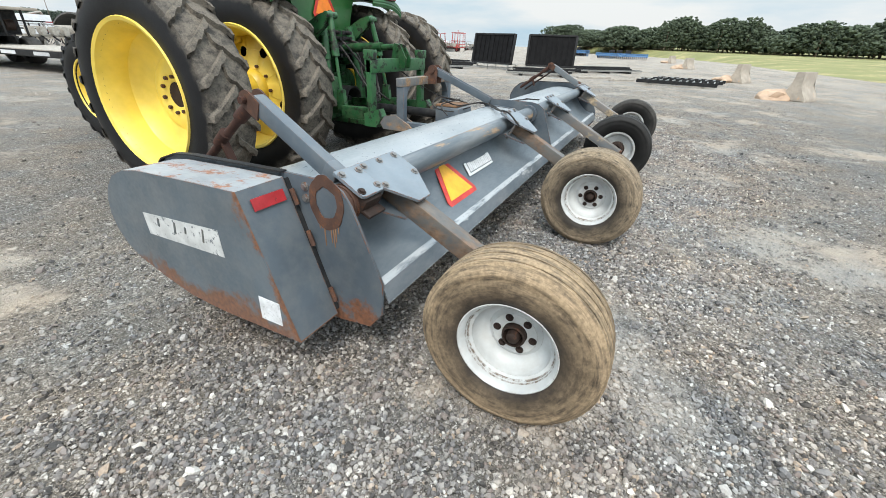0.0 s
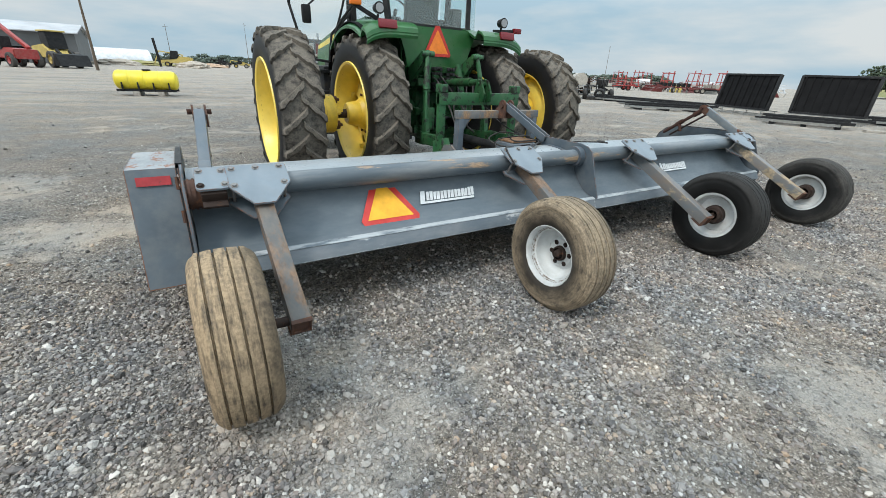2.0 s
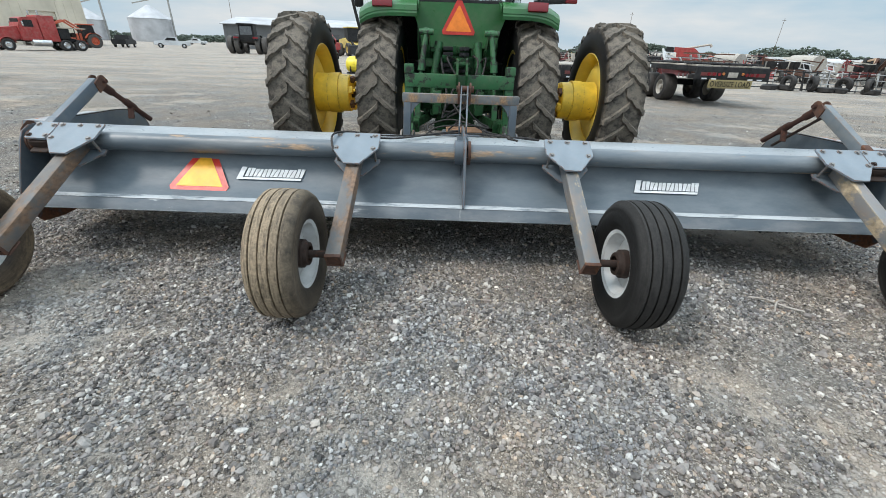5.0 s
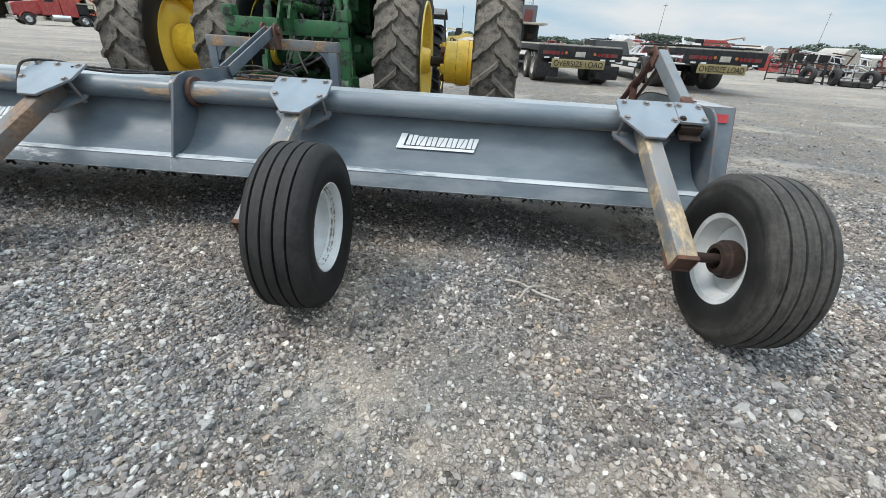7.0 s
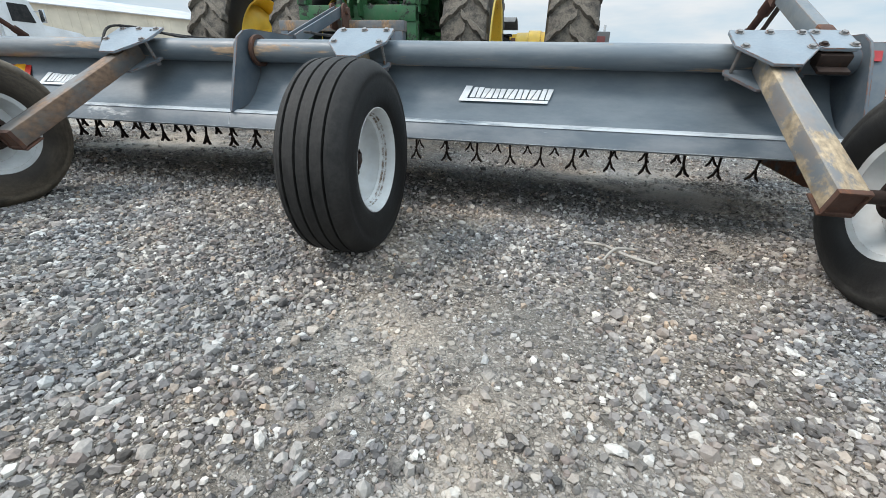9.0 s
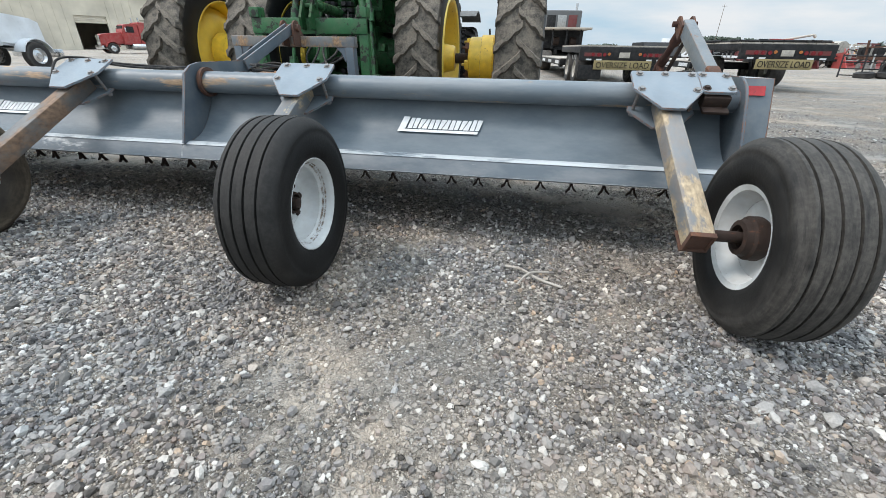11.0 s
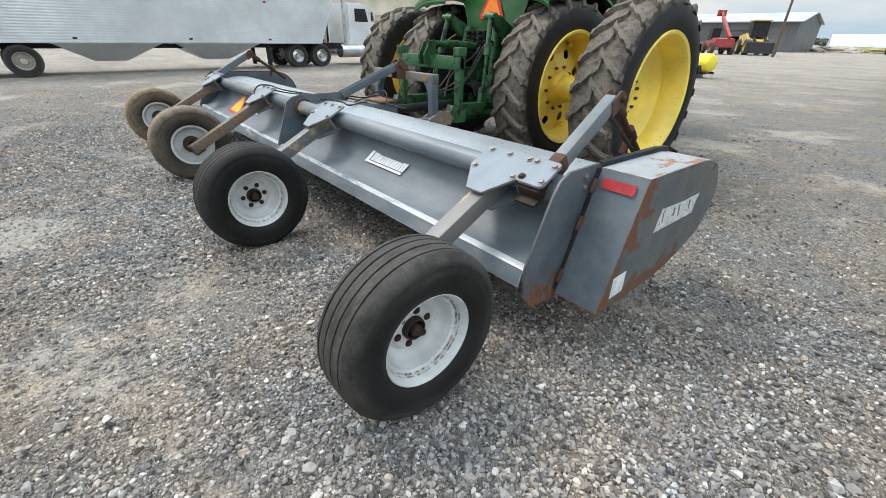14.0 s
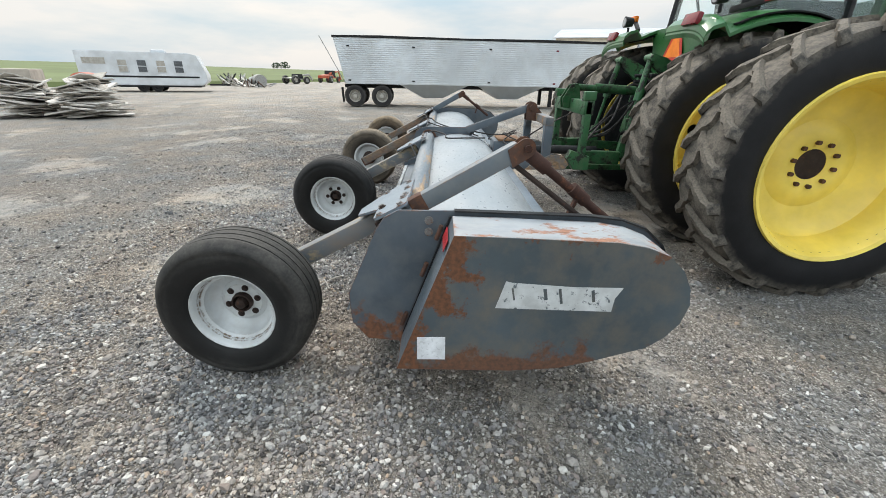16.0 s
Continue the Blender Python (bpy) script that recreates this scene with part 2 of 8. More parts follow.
M_smv_o = surface("fluorescent_orange_sheet", (0.95, 0.23, 0.02), 0.45, scale=9, grain=80, bump=0.02)
M_smv_y = surface("faded_amber_sheet", (0.83, 0.42, 0.02), 0.45, scale=9, grain=80, bump=0.02)
M_smv_red = surface("dark_red_border_tape", (0.52, 0.03, 0.02), 0.4, scale=12, grain=90, bump=0.02)
M_rim_white = surface("white_rim_paint", (0.56, 0.585, 0.59), 0.42, wear=(0.14, 0.10, 0.07), wear_at=0.675, edge=0.006, dirt=(0.45, 0.43, 0.4), dirt_amount=0.4, scale=6, grain=60, bump=0.06)
M_green = surface("tractor_green_paint", (0.014, 0.115, 0.026), 0.33, dirt=(0.13, 0.15, 0.09), dirt_amount=0.25, scale=2.0, grain=40, bump=0.05, coat=0.2)
M_green_h = surface("scuffed_green_hitch_paint", (0.019, 0.112, 0.038), 0.42, wear=(0.02, 0.022, 0.018), wear_at=0.53, wear_soft=0.05, dirt=(0.12, 0.14, 0.09), dirt_amount=0.35, scale=4.5, grain=60, bump=0.25, edge=0.008)
M_green_d = surface("grimy_green_casting", (0.011, 0.068, 0.022), 0.5, wear=(0.016, 0.016, 0.013), wear_at=0.52, wear_soft=0.12, dirt=(0.09, 0.10, 0.065), dirt_amount=0.4, scale=5.0, grain=60, bump=0.3)
M_yellow = surface("tractor_yellow_paint", (0.86, 0.65, 0.11), 0.36, wear=(0.22, 0.12, 0.04), wear_at=0.725, dirt=(0.80, 0.63, 0.20), dirt_amount=0.3, scale=2.6, grain=50, bump=0.04)
M_glass, _n, _l, _p = node_mat("tinted_cab_glass")
_p.inputs["Base Color"].default_value = (0.86, 0.95, 0.95, 1)
_p.inputs["Roughness"].default_value = 0.03
_p.inputs["Transmission Weight"].default_value = 0.92
_p.inputs["IOR"].default_value = 1.1
# chipped paint, deeper than the rim's: the drum's shade is in the colour
M_yellow_hub = surface("chipped_shaded_yellow_hub_paint", (0.80, 0.55, 0.05), 0.4, wear=(0.16, 0.075, 0.03), wear_at=0.64, wear_soft=0.03, dirt=(0.42, 0.28, 0.06), dirt_amount=0.4, scale=4.0, grain=60, bump=0.1, edge=0.014)
M_amber_dull = surface("dusty_amber_lens", (0.42, 0.13, 0.02), 0.4, dirt=(0.2, 0.14, 0.09), dirt_amount=0.5, scale=20, grain=60, bump=0.02)
M_redlamp = glow("red_lamp_lens", (0.17, 0.010, 0.016))
M_amber = glow("amber_lamp_lens", (0.75, 0.17, 0.01))
M_lens = glow("clear_lamp_lens", (0.34, 0.35, 0.36), rough=0.1)
M_white = surface("white_truck_paint", (0.64, 0.67, 0.70), 0.3, dirt=(0.5, 0.48, 0.45), dirt_amount=0.25, scale=0.8, grain=20, bump=0.02, coat=0.3)
M_alum = surface("ribbed_white_aluminium", (0.66, 0.70, 0.73), 0.36, metal=0.15, dirt=(0.5, 0.48, 0.45), dirt_amount=0.3, scale=0.5, grain=20, bump=0.03)
M_chrome = surface("polished_metal", (0.62, 0.63, 0.64), 0.18, metal=0.95, scale=3, grain=30, bump=0.02)
M_blue_truck = surface("bright_blue_truck_paint", (0.02, 0.16, 0.42), 0.25, scale=1, grain=30, bump=0.02, coat=0.4)
M_red = surface("faded_red_paint", (0.33, 0.03, 0.03), 0.45, wear=(0.25, 0.12, 0.08), wear_at=0.68, dirt=(0.3, 0.2, 0.16), dirt_amount=0.4, scale=1.5, grain=30)
M_orange = surface("orange_machine_paint", (0.45, 0.07, 0.025), 0.45, dirt=(0.3, 0.2, 0.14), dirt_amount=0.4, scale=1.5, grain=30)
M_blue_m = surface("blue_implement_paint", (0.03, 0.14, 0.32), 0.45, dirt=(0.2, 0.24, 0.28), dirt_amount=0.4, scale=1.5, grain=30)
M_tank = surface("yellow_plastic_tank", (0.82, 0.66, 0.03), 0.4, dirt=(0.6, 0.5, 0.15), dirt_amount=0.3, scale=1.2, grain=20, bump=0.03)
M_conc = surface("weathered_concrete", (0.42, 0.37, 0.31), 0.85, wear=(0.55, 0.36, 0.24), wear_at=0.6, wear_soft=0.15, dirt=(0.24, 0.22, 0.2), dirt_amount=0.5, scale=1.8, grain=30, bump=0.5)
M_wood = surface("weathered_grey_timber", (0.36, 0.33, 0.29), 0.8, wear=(0.17, 0.14, 0.11), wear_at=0.52, wear_soft=0.2, dirt=(0.5, 0.47, 0.43), dirt_amount=0.5, scale=4, grain=40, bump=0.4)
M_shed = surface("grey_metal_cladding", (0.105, 0.11, 0.115), 0.55, scale=0.3, grain=4, bump=0.02)
M_shed_roof = surface("pale_metal_roof", (0.45, 0.46, 0.48), 0.45, metal=0.2, scale=0.3, grain=4, bump=0.02)
M_beige = surface("beige_metal_cladding", (0.60, 0.55, 0.45), 0.55, scale=0.3, grain=4, bump=0.02)
M_sign = surface("faded_yellow_banner", (0.55, 0.42, 0.12), 0.6, dirt=(0.3, 0.25, 0.12), dirt_amount=0.4, scale=3, grain=30, bump=0.03)
M_banner = surface("grimy_yellow_banner", (0.27, 0.22, 0.10), 0.65, dirt=(0.2, 0.17, 0.1), dirt_amount=0.5, scale=3, grain=30, bump=0.03)
M_ink = surface("black_banner_lettering", (0.02, 0.018, 0.015), 0.6, scale=6, grain=30, bump=0.0)
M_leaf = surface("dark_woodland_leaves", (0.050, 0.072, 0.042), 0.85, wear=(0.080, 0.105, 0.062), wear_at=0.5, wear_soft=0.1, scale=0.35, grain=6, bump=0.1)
# greyer, paler leaf colour that holds the haze of distance
M_leaf_far = surface("far_leaves_haze_tint", (0.075, 0.10, 0.08), 0.9, wear=(0.10, 0.125, 0.10), wear_at=0.5, wear_soft=0.1, scale=0.2, grain=4, bump=0.1)
M_board = surface("bleached_board", (0.56, 0.53, 0.49), 0.8, wear=(0.3, 0.26, 0.21), wear_at=0.56, wear_soft=0.1, dirt=(0.42, 0.38, 0.33), dirt_amount=0.5, scale=3, grain=40, bump=0.3)
M_bark = surface("grey_brown_bark", (0.12, 0.09, 0.065), 0.9, scale=3, grain=20, bump=0.5)


def tyre_mat(name, side, tread, r_in, r_out, dust_amount, least=0.12, fleck=17.0, inner_side=1.0, rolled_on=0.72):
    """Rubber whose tread carries dried dust from the yard, smeared round the wheel as it rolled."""
    m, n, l, p = node_mat(name)
    co = n.new("ShaderNodeTexCoord").outputs["Object"]
    xyz = n.new("ShaderNodeSeparateXYZ")
    l.new(co, xyz.inputs[0])
    rad = add_math(n, l, "SQRT", add_math(n, l, "ADD", add_math(n, l, "POWER", xyz.outputs[1], 2), add_math(n, l, "POWER", xyz.outputs[2], 2)))
    rolled = n.new("ShaderNodeCombineXYZ")
    l.new(add_math(n, l, "MULTIPLY", add_math(n, l, "DIVIDE", xyz.outputs[1], rad), 0.30), rolled.inputs[0])
    l.new(add_math(n, l, "MULTIPLY", add_math(n, l, "DIVIDE", xyz.outputs[2], rad), 0.30), rolled.inputs[1])
    l.new(add_math(n, l, "ADD", add_math(n, l, "MULTIPLY", rad, 5.0), add_math(n, l, "MULTIPLY", xyz.outputs[0], 5.0)), rolled.inputs[2])
    streak = add_noise(n, l, rolled.outputs[0], fleck * 0.62, 8.0, 0.68)
    slow, fine = add_noise(n, l, co, 5.0, 6.0, 0.6), add_noise(n, l, co, 70.0, 4.0)
    smear = add_noise(n, l, co, fleck, 7.0, 0.7)
    rub = add_mix(n, l, add_range(n, l, slow, 0.3, 0.7), tuple(c * 0.7 for c in side), tuple(c * 1.4 for c in side))
    f = add_math(n, l, "MULTIPLY", add_range(n, l, add_math(n, l, "ADD", rad, add_range(n, l, slow, 0.3, 0.7, -0.03, 0.03)), r_in, r_out), add_range(n, l, add_math(n, l, "ADD", add_math(n, l, "MULTIPLY", streak, rolled_on), add_math(n, l, "MULTIPLY", smear, 1.0 - rolled_on)), 0.36, 0.54, least, 1.0))
    f = add_math(n, l, "MULTIPLY", f, dust_amount)
    f = add_math(n, l, "MULTIPLY", f, add_range(n, l, xyz.outputs[0], 0.0, 0.13, 1.0, inner_side))
    mud = add_mix(n, l, add_range(n, l, fine, 0.3, 0.7), tuple(c * 0.7 for c in tread), tuple(c * 1.2 for c in tread))
    l.new(add_mix(n, l, f, rub, mud), p.inputs["Base Color"])
    l.new(add_range(n, l, f, 0, 1, 0.55, 0.9), p.inputs["Roughness"])
    p.inputs["Specular IOR Level"].default_value = 0.25
    add_bump(n, l, p, add_math(n, l, "ADD", add_math(n, l, "ADD", smear, add_math(n, l, "MULTIPLY", streak, rolled_on)), add_math(n, l, "MULTIPLY", fine, 0.5)), 0.3, 0.004)
    return m


M_tyre_brown = tyre_mat("muddy_brown_rubber", (0.038, 0.031, 0.026), (0.37, 0.275, 0.175), 0.205, 0.365, 0.93, 0.10, 17.0, 0.5)
M_tyre_mid = tyre_mat("dusty_rubber", (0.04, 0.034, 0.028), (0.33, 0.26, 0.18), 0.23, 0.36, 0.9, 0.12, 24.0, 0.3)
M_tyre_black = tyre_mat("dark_rubber", (0.013, 0.013, 0.013), (0.105, 0.098, 0.088), 0.29, 0.40, 0.6, 0.06)
M_tyre_tractor = tyre_mat("dusty_tractor_rubber", (0.010, 0.010, 0.011), (0.185, 0.163, 0.135), 0.845, 0.935, 0.9, 0.24, 13.0, 1.0, 0.0)
M_tyre_new = tyre_mat("black_rubber", (0.009, 0.009, 0.009), (0.050, 0.048, 0.046), 0.30, 0.40, 0.5, 0.05)
M_tyre_truck = tyre_mat("road_rubber", (0.025, 0.024, 0.024), (0.14, 0.13, 0.12), 0.40, 0.52, 0.6)


def dust_field(n, l, co):
    """Where the fine dust lies: slow waves over the yard, broken up by noise."""
    sep = n.new("ShaderNodeSeparateXYZ")
    l.new(co, sep.inputs[0])
    x, y = sep.outputs[0], sep.outputs[1]

    def wave(a, k, b, m, c=0.0):
        inner = add_math(n, l, "MULTIPLY", add_math(n, l, "SINE", add_math(n, l, "MULTIPLY", b, m)), c)
        return add_math(n, l, "SINE", add_math(n, l, "ADD", add_math(n, l, "MULTIPLY", a, k), inner))

    w = add_math(n, l, "MULTIPLY", wave(x, 1.3, y, 0.9, 1.4), wave(y, 1.7, x, 1.1, 1.0))
    v = add_math(n, l, "MULTIPLY", wave(x, 3.1, y, 2.3, 2.0), wave(y, 3.7, y, 1.0))
    w = add_math(n, l, "ADD", w, add_math(n, l, "MULTIPLY", v, 0.5))
    rough = add_noise(n, l, co, 3.4, 9.0, 0.78)
    w = add_math(n, l, "ADD", w, add_range(n, l, rough, 0.25, 0.75, -1.15, 1.15))
    f = add_range(n, l, w, -0.45, -0.95, 0.0, 0.85)
    spill = add_range(n, l, add_noise(n, l, co, 0.9, 8.0, 0.72), 0.58, 0.68, 0.0, 0.62)
    # a trodden pale stretch behind the implement, and a clean stony one by its far end
    def patch(cx, cy, rx, ry):
        u = add_math(n, l, "POWER", add_math(n, l, "MULTIPLY", add_math(n, l, "SUBTRACT", x, cx), 1.0 / rx), 2)
        v2 = add_math(n, l, "POWER", add_math(n, l, "MULTIPLY", add_math(n, l, "SUBTRACT", y, cy), 1.0 / ry), 2)
        return add_range(n, l, add_math(n, l, "ADD", u, v2), 0.2, 1.6, 1.0, 0.0)
    fleck = add_range(n, l, add_noise(n, l, co, 5.5, 9.0, 0.8), 0.46, 0.60, 0.0, 0.72)
    pale = add_math(n, l, "MULTIPLY", patch(-0.75, -1.75, 1.6, 0.55), fleck)
    both = add_math(n, l, "MULTIPLY", add_math(n, l, "MAXIMUM", f, spill), add_math(n, l, "SUBTRACT", 1.0, add_math(n, l, "MULTIPLY", patch(2.1, -1.05, 0.7, 0.6), 0.85)))
    return add_math(n, l, "MAXIMUM", both, pale)


def yard_tint(n, l, co, col):
    """Slow drifts of colour over the yard: bluish grey stone here, brown and pinkish clay there."""
    a = add_range(n, l, add_noise(n, l, co, 1.1, 6.0, 0.62), 0.38, 0.62)
    b = add_range(n, l, add_noise(n, l, co, 4.3, 7.0, 0.7), 0.36, 0.64)
    t = add_mix(n, l, 1.0, add_mix(n, l, a, (0.90, 0.945, 0.985), (1.08, 1.01, 0.94)), add_mix(n, l, b, (0.86, 0.86, 0.87), (1.10, 1.09, 1.07)), "MULTIPLY")
    return add_mix(n, l, 1.0, col, t, "MULTIPLY")


def ground_mat(name, base_a, base_b, fines):
    """Crushed stone: a bed of grit darkened as shade between stones, with chips of three sizes half sunk in it, and
    patches of pale dust.
    """
    m, n, l, p = node_mat(name)
    co = n.new("ShaderNodeTexCoord").outputs["Object"]
    big = add_noise(n, l, co, 0.22, 6.0, 0.6)
    mp = n.new("ShaderNodeMapping")
    mp.inputs["Scale"].default_value = (0.25, 1.0, 1.0)
    mp.inputs["Rotation"].default_value = (0, 0, 0.35)
    l.new(co, mp.inputs["Vector"])
    stretch_co = mp.outputs["Vector"]
    mid = add_noise(n, l, co, 1.5, 7.0, 0.68)
    # chip outlines are bent a little, so that no edge is ruler-straight
    wn_ = n.new("ShaderNodeTexNoise")
    wn_.inputs["Scale"].default_value, wn_.inputs["Detail"].default_value = 60.0, 3.0
    l.new(co, wn_.inputs["Vector"])
    shift = n.new("ShaderNodeVectorMath")
    shift.operation = "MULTIPLY_ADD"
    l.new(wn_.outputs["Color"], shift.inputs[0])
    shift.inputs[1].default_value = (0.011, 0.011, 0.011)
    l.new(co, shift.inputs[2])
    bent = shift.outputs["Vector"]
    grit = add_noise(n, l, co, 260.0, 4.0, 0.7)
    speck = add_noise(n, l, co, 95.0, 5.0, 0.7)
    # grit colour scaled down to hold the shade in the gaps between stones
    shaded_grit_a, shaded_grit_b = tuple(c * 0.15 for c in fines), tuple(c * 0.66 for c in fines)
    col = add_mix(n, l, add_range(n, l, add_math(n, l, "ADD", add_math(n, l, "MULTIPLY", grit, 0.6), add_math(n, l, "MULTIPLY", speck, 0.4)), 0.36, 0.64), shaded_grit_a, shaded_grit_b)
    heights = add_math(n, l, "ADD", add_math(n, l, "MULTIPLY", grit, 0.0035), add_math(n, l, "MULTIPLY", speck, 0.007))
    for scale, weight, need in ((150.0, 0.8, 0.40), (84.0, 0.9, 0.52), (47.0, 1.0, 0.74), (27.0, 1.0, 0.93)):
        v = n.new("ShaderNodeTexVoronoi")
        v.inputs["Scale"].default_value = scale
        v.inputs["Randomness"].default_value = 1.0
        l.new(bent, v.inputs["Vector"])
        e = n.new("ShaderNodeTexVoronoi")
        e.feature = "DISTANCE_TO_EDGE"
        e.inputs["Scale"].default_value = scale
        e.inputs["Randomness"].default_value = 1.0
        l.new(bent, e.inputs["Vector"])
        cell = n.new("ShaderNodeSeparateColor")
        l.new(v.outputs["Color"], cell.inputs[0])
        tone = add_mix(n, l, add_range(n, l, cell.outputs[0], 0.05, 0.95), base_a, base_b)
        tone = add_mix(n, l, add_range(n, l, cell.outputs[1], 0.90, 0.96), tone, tuple(min(0.66, c * 1.6) for c in base_b))
        off = n.new("ShaderNodeVectorMath")
        off.operation = "SUBTRACT"
        l.new(bent, off.inputs[0])
        l.new(v.outputs["Position"], off.inputs[1])
        lean = n.new("ShaderNodeVectorMath")
        lean.operation = "SUBTRACT"
        l.new(v.outputs["Color"], lean.inputs[0])
        lean.inputs[1].default_value = (0.5, 0.5, 0.5)
        dot = n.new("ShaderNodeVectorMath")
        dot.operation = "DOT_PRODUCT"
        l.new(off.outputs["Vector"], dot.inputs[0])
        l.new(lean.outputs["Vector"], dot.inputs[1])
        tilt = add_math(n, l, "MULTIPLY", dot.outputs["Value"], 1.3)
        # each chip shrinks back from its neighbours by its own amount, leaving grit between
        inside = add_math(n, l, "SUBTRACT", e.outputs["Distance"], add_math(n, l, "MULTIPLY", cell.outputs[1], 0.16))
        rise = add_math(n, l, "MULTIPLY", add_range(n, l, inside, 0.0, 0.14), 0.36 / scale)
        h = add_math(n, l, "MULTIPLY", add_math(n, l, "ADD", tilt, rise), weight)
        pick = add_range(n, l, add_math(n, l, "ADD", cell.outputs[2], add_range(n, l, mid, 0.3, 0.7, 0.16, -0.16)), need, need + 0.02)
        pick = add_math(n, l, "MULTIPLY", pick, add_range(n, l, inside, 0.0, 0.03))
        col = add_mix(n, l, pick, col, tone)
        heights = add_math(n, l, "ADD", add_math(n, l, "MULTIPLY", heights, add_math(n, l, "SUBTRACT", 1.0, pick)), add_math(n, l, "MULTIPLY", pick, add_math(n, l, "ADD", h, 0.008)))
    xyz = n.new("ShaderNodeSeparateXYZ")
    l.new(co, xyz.inputs[0])
    far = add_math(n, l, "SQRT", add_math(n, l, "ADD", add_math(n, l, "POWER", xyz.outputs[0], 2), add_math(n, l, "POWER", xyz.outputs[1], 2)))
    track = add_noise(n, l, stretch_co, 0.5, 6.0, 0.65)
    worn = add_math(n, l, "MULTIPLY", add_range(n, l, far, 5.0, 22.0, 0.0, 0.85), add_range(n, l, track, 0.36, 0.6, 0.35, 1.0))
    dusty = dust_field(n, l, co)
    dusty = add_math(n, l, "MAXIMUM", dusty, worn)
    pale = add_mix(n, l, add_range(n, l, speck, 0.35, 0.65), tuple(c * 0.8 for c in fines), tuple(min(1.0, c * 1.14) for c in fines))
    col = add_mix(n, l, dusty, col, pale)
    col = add_mix(n, l, 1.0, col, add_mix(n, l, add_range(n, l, big, 0.3, 0.7), (0.84, 0.85, 0.87), (1.06, 1.03, 0.99)), "MULTIPLY")
    col = yard_tint(n, l, co, col)
    l.new(col, p.inputs["Base Color"])
    p.inputs["Roughness"].default_value = 0.9
    p.inputs["Specular IOR Level"].default_value = 0.25
    add_bump(n, l, p, add_math(n, l, "MULTIPLY", heights, add_range(n, l, dusty, 0, 1, 1.0, 0.65)), 1.0, 1.0)
    return m


FINES = (0.415, 0.385, 0.345)
M_ground = ground_mat("crushed_limestone_yard", (0.075, 0.071, 0.067), (0.45, 0.43, 0.40), FINES)
M_grass = surface("rough_pasture", (0.20, 0.205, 0.075), 0.9, wear=(0.36, 0.31, 0.15), wear_at=0.5, wear_soft=0.15, scale=0.08, grain=2.0, bump=0.3)

M_crop = surface("green_crop", (0.115, 0.145, 0.05), 0.9, wear=(0.15, 0.18, 0.06), wear_at=0.55, wear_soft=0.15, scale=0.06, grain=2.0, bump=0.3)

M_stone, _n, _l, _p = node_mat("loose_limestone_chips")
_geo = _n.new("ShaderNodeNewGeometry")
_ramp = _n.new("ShaderNodeValToRGB")
_e = _ramp.color_ramp.elements
_e[0].position, _e[0].color = 0.0, (0.075, 0.073, 0.071, 1)
_e[1].position, _e[1].color = 1.0, (0.72, 0.70, 0.66, 1)
for _pos, _c in ((0.22, (0.20, 0.192, 0.19)), (0.42, (0.27, 0.262, 0.258)), (0.55, (0.25, 0.21, 0.19)), (0.58, (0.33, 0.318, 0.305)), (0.80, (0.40, 0.385, 0.36)), (0.85, (0.42, 0.33, 0.25)), (0.88, (0.46, 0.445, 0.42)), (0.97, (0.60, 0.59, 0.56))):
    _x = _e.new(_pos)
    _x.color = (*_c, 1)
_l.new(_geo.outputs["Random Per Island"], _ramp.inputs["Fac"])
_co = _n.new("ShaderNodeTexCoord").outputs["Object"]
_f = add_noise(_n, _l, _co, 130.0, 4.0)
_chip = add_mix(_n, _l, add_range(_n, _l, _f, 0.3, 0.7), _ramp.outputs["Color"], add_mix(_n, _l, 1.0, _ramp.outputs["Color"], (0.72, 0.72, 0.73), "MULTIPLY"))
_l.new(yard_tint(_n, _l, _co, add_mix(_n, _l, add_math(_n, _l, "MULTIPLY", dust_field(_n, _l, _co), 0.55), _chip, FINES)), _p.inputs["Base Color"])
_p.inputs["Roughness"].default_value = 0.9
_p.inputs["Specular IOR Level"].default_value = 0.2
add_bump(_n, _l, _p, _f, 0.4, 0.003)


# ---------------------------------------------------------------- mesh helpers
def thing(name, label, category, at=(0, 0, 0), rz=0.0, group="", kind=""):
    ob = new(name)
    ob.empty_display_size = 0.2
    ob.matrix_world = pose(*at, 0, 0, rz)
    return tagged(ob, label, category, group, kind)


def to_mesh(name, bm, mat, sharp=32):
    bmesh.ops.recalc_face_normals(bm, faces=bm.faces)
    me = bpy.data.meshes.new(name)
    bm.to_mesh(me)
    bm.free()
    me.shade_smooth()
    me.set_sharp_from_angle(angle=radians(sharp))
    me.materials.append(mat)
    return me


def part(name, bm, mat, parent, label="", at=None, sharp=32):
    me = bm if isinstance(bm, bpy.types.Mesh) else to_mesh(name, bm, mat, sharp)
    ob = new(name, me)
    ob.parent = parent
    if at is not None:
        ob.matrix_basis = at
    return tagged(ob, label)


def solo(name, bm, mat, label, category, at=(0, 0, 0), rz=0.0, group="", kind=""):
    ob = new(name, to_mesh(name, bm, mat))
    ob.matrix_world = pose(*at, 0, 0, rz)
    return tagged(ob, label, category, group, kind)


def B():
    return bmesh.new()


def box(bm, c, s, rot=(0, 0, 0), bevel=0.0):
    m = Matrix.LocRotScale(Vector(c), Euler([radians(a) for a in rot]), Vector(s))
    v = bmesh.ops.create_cube(bm, size=1.0, matrix=m)["verts"]
    if bevel:
        e = list({e for x in v for e in x.link_edges})
        bmesh.ops.bevel(bm, geom=e, offset=bevel, segments=2, affect="EDGES", profile=0.6)
    return bm


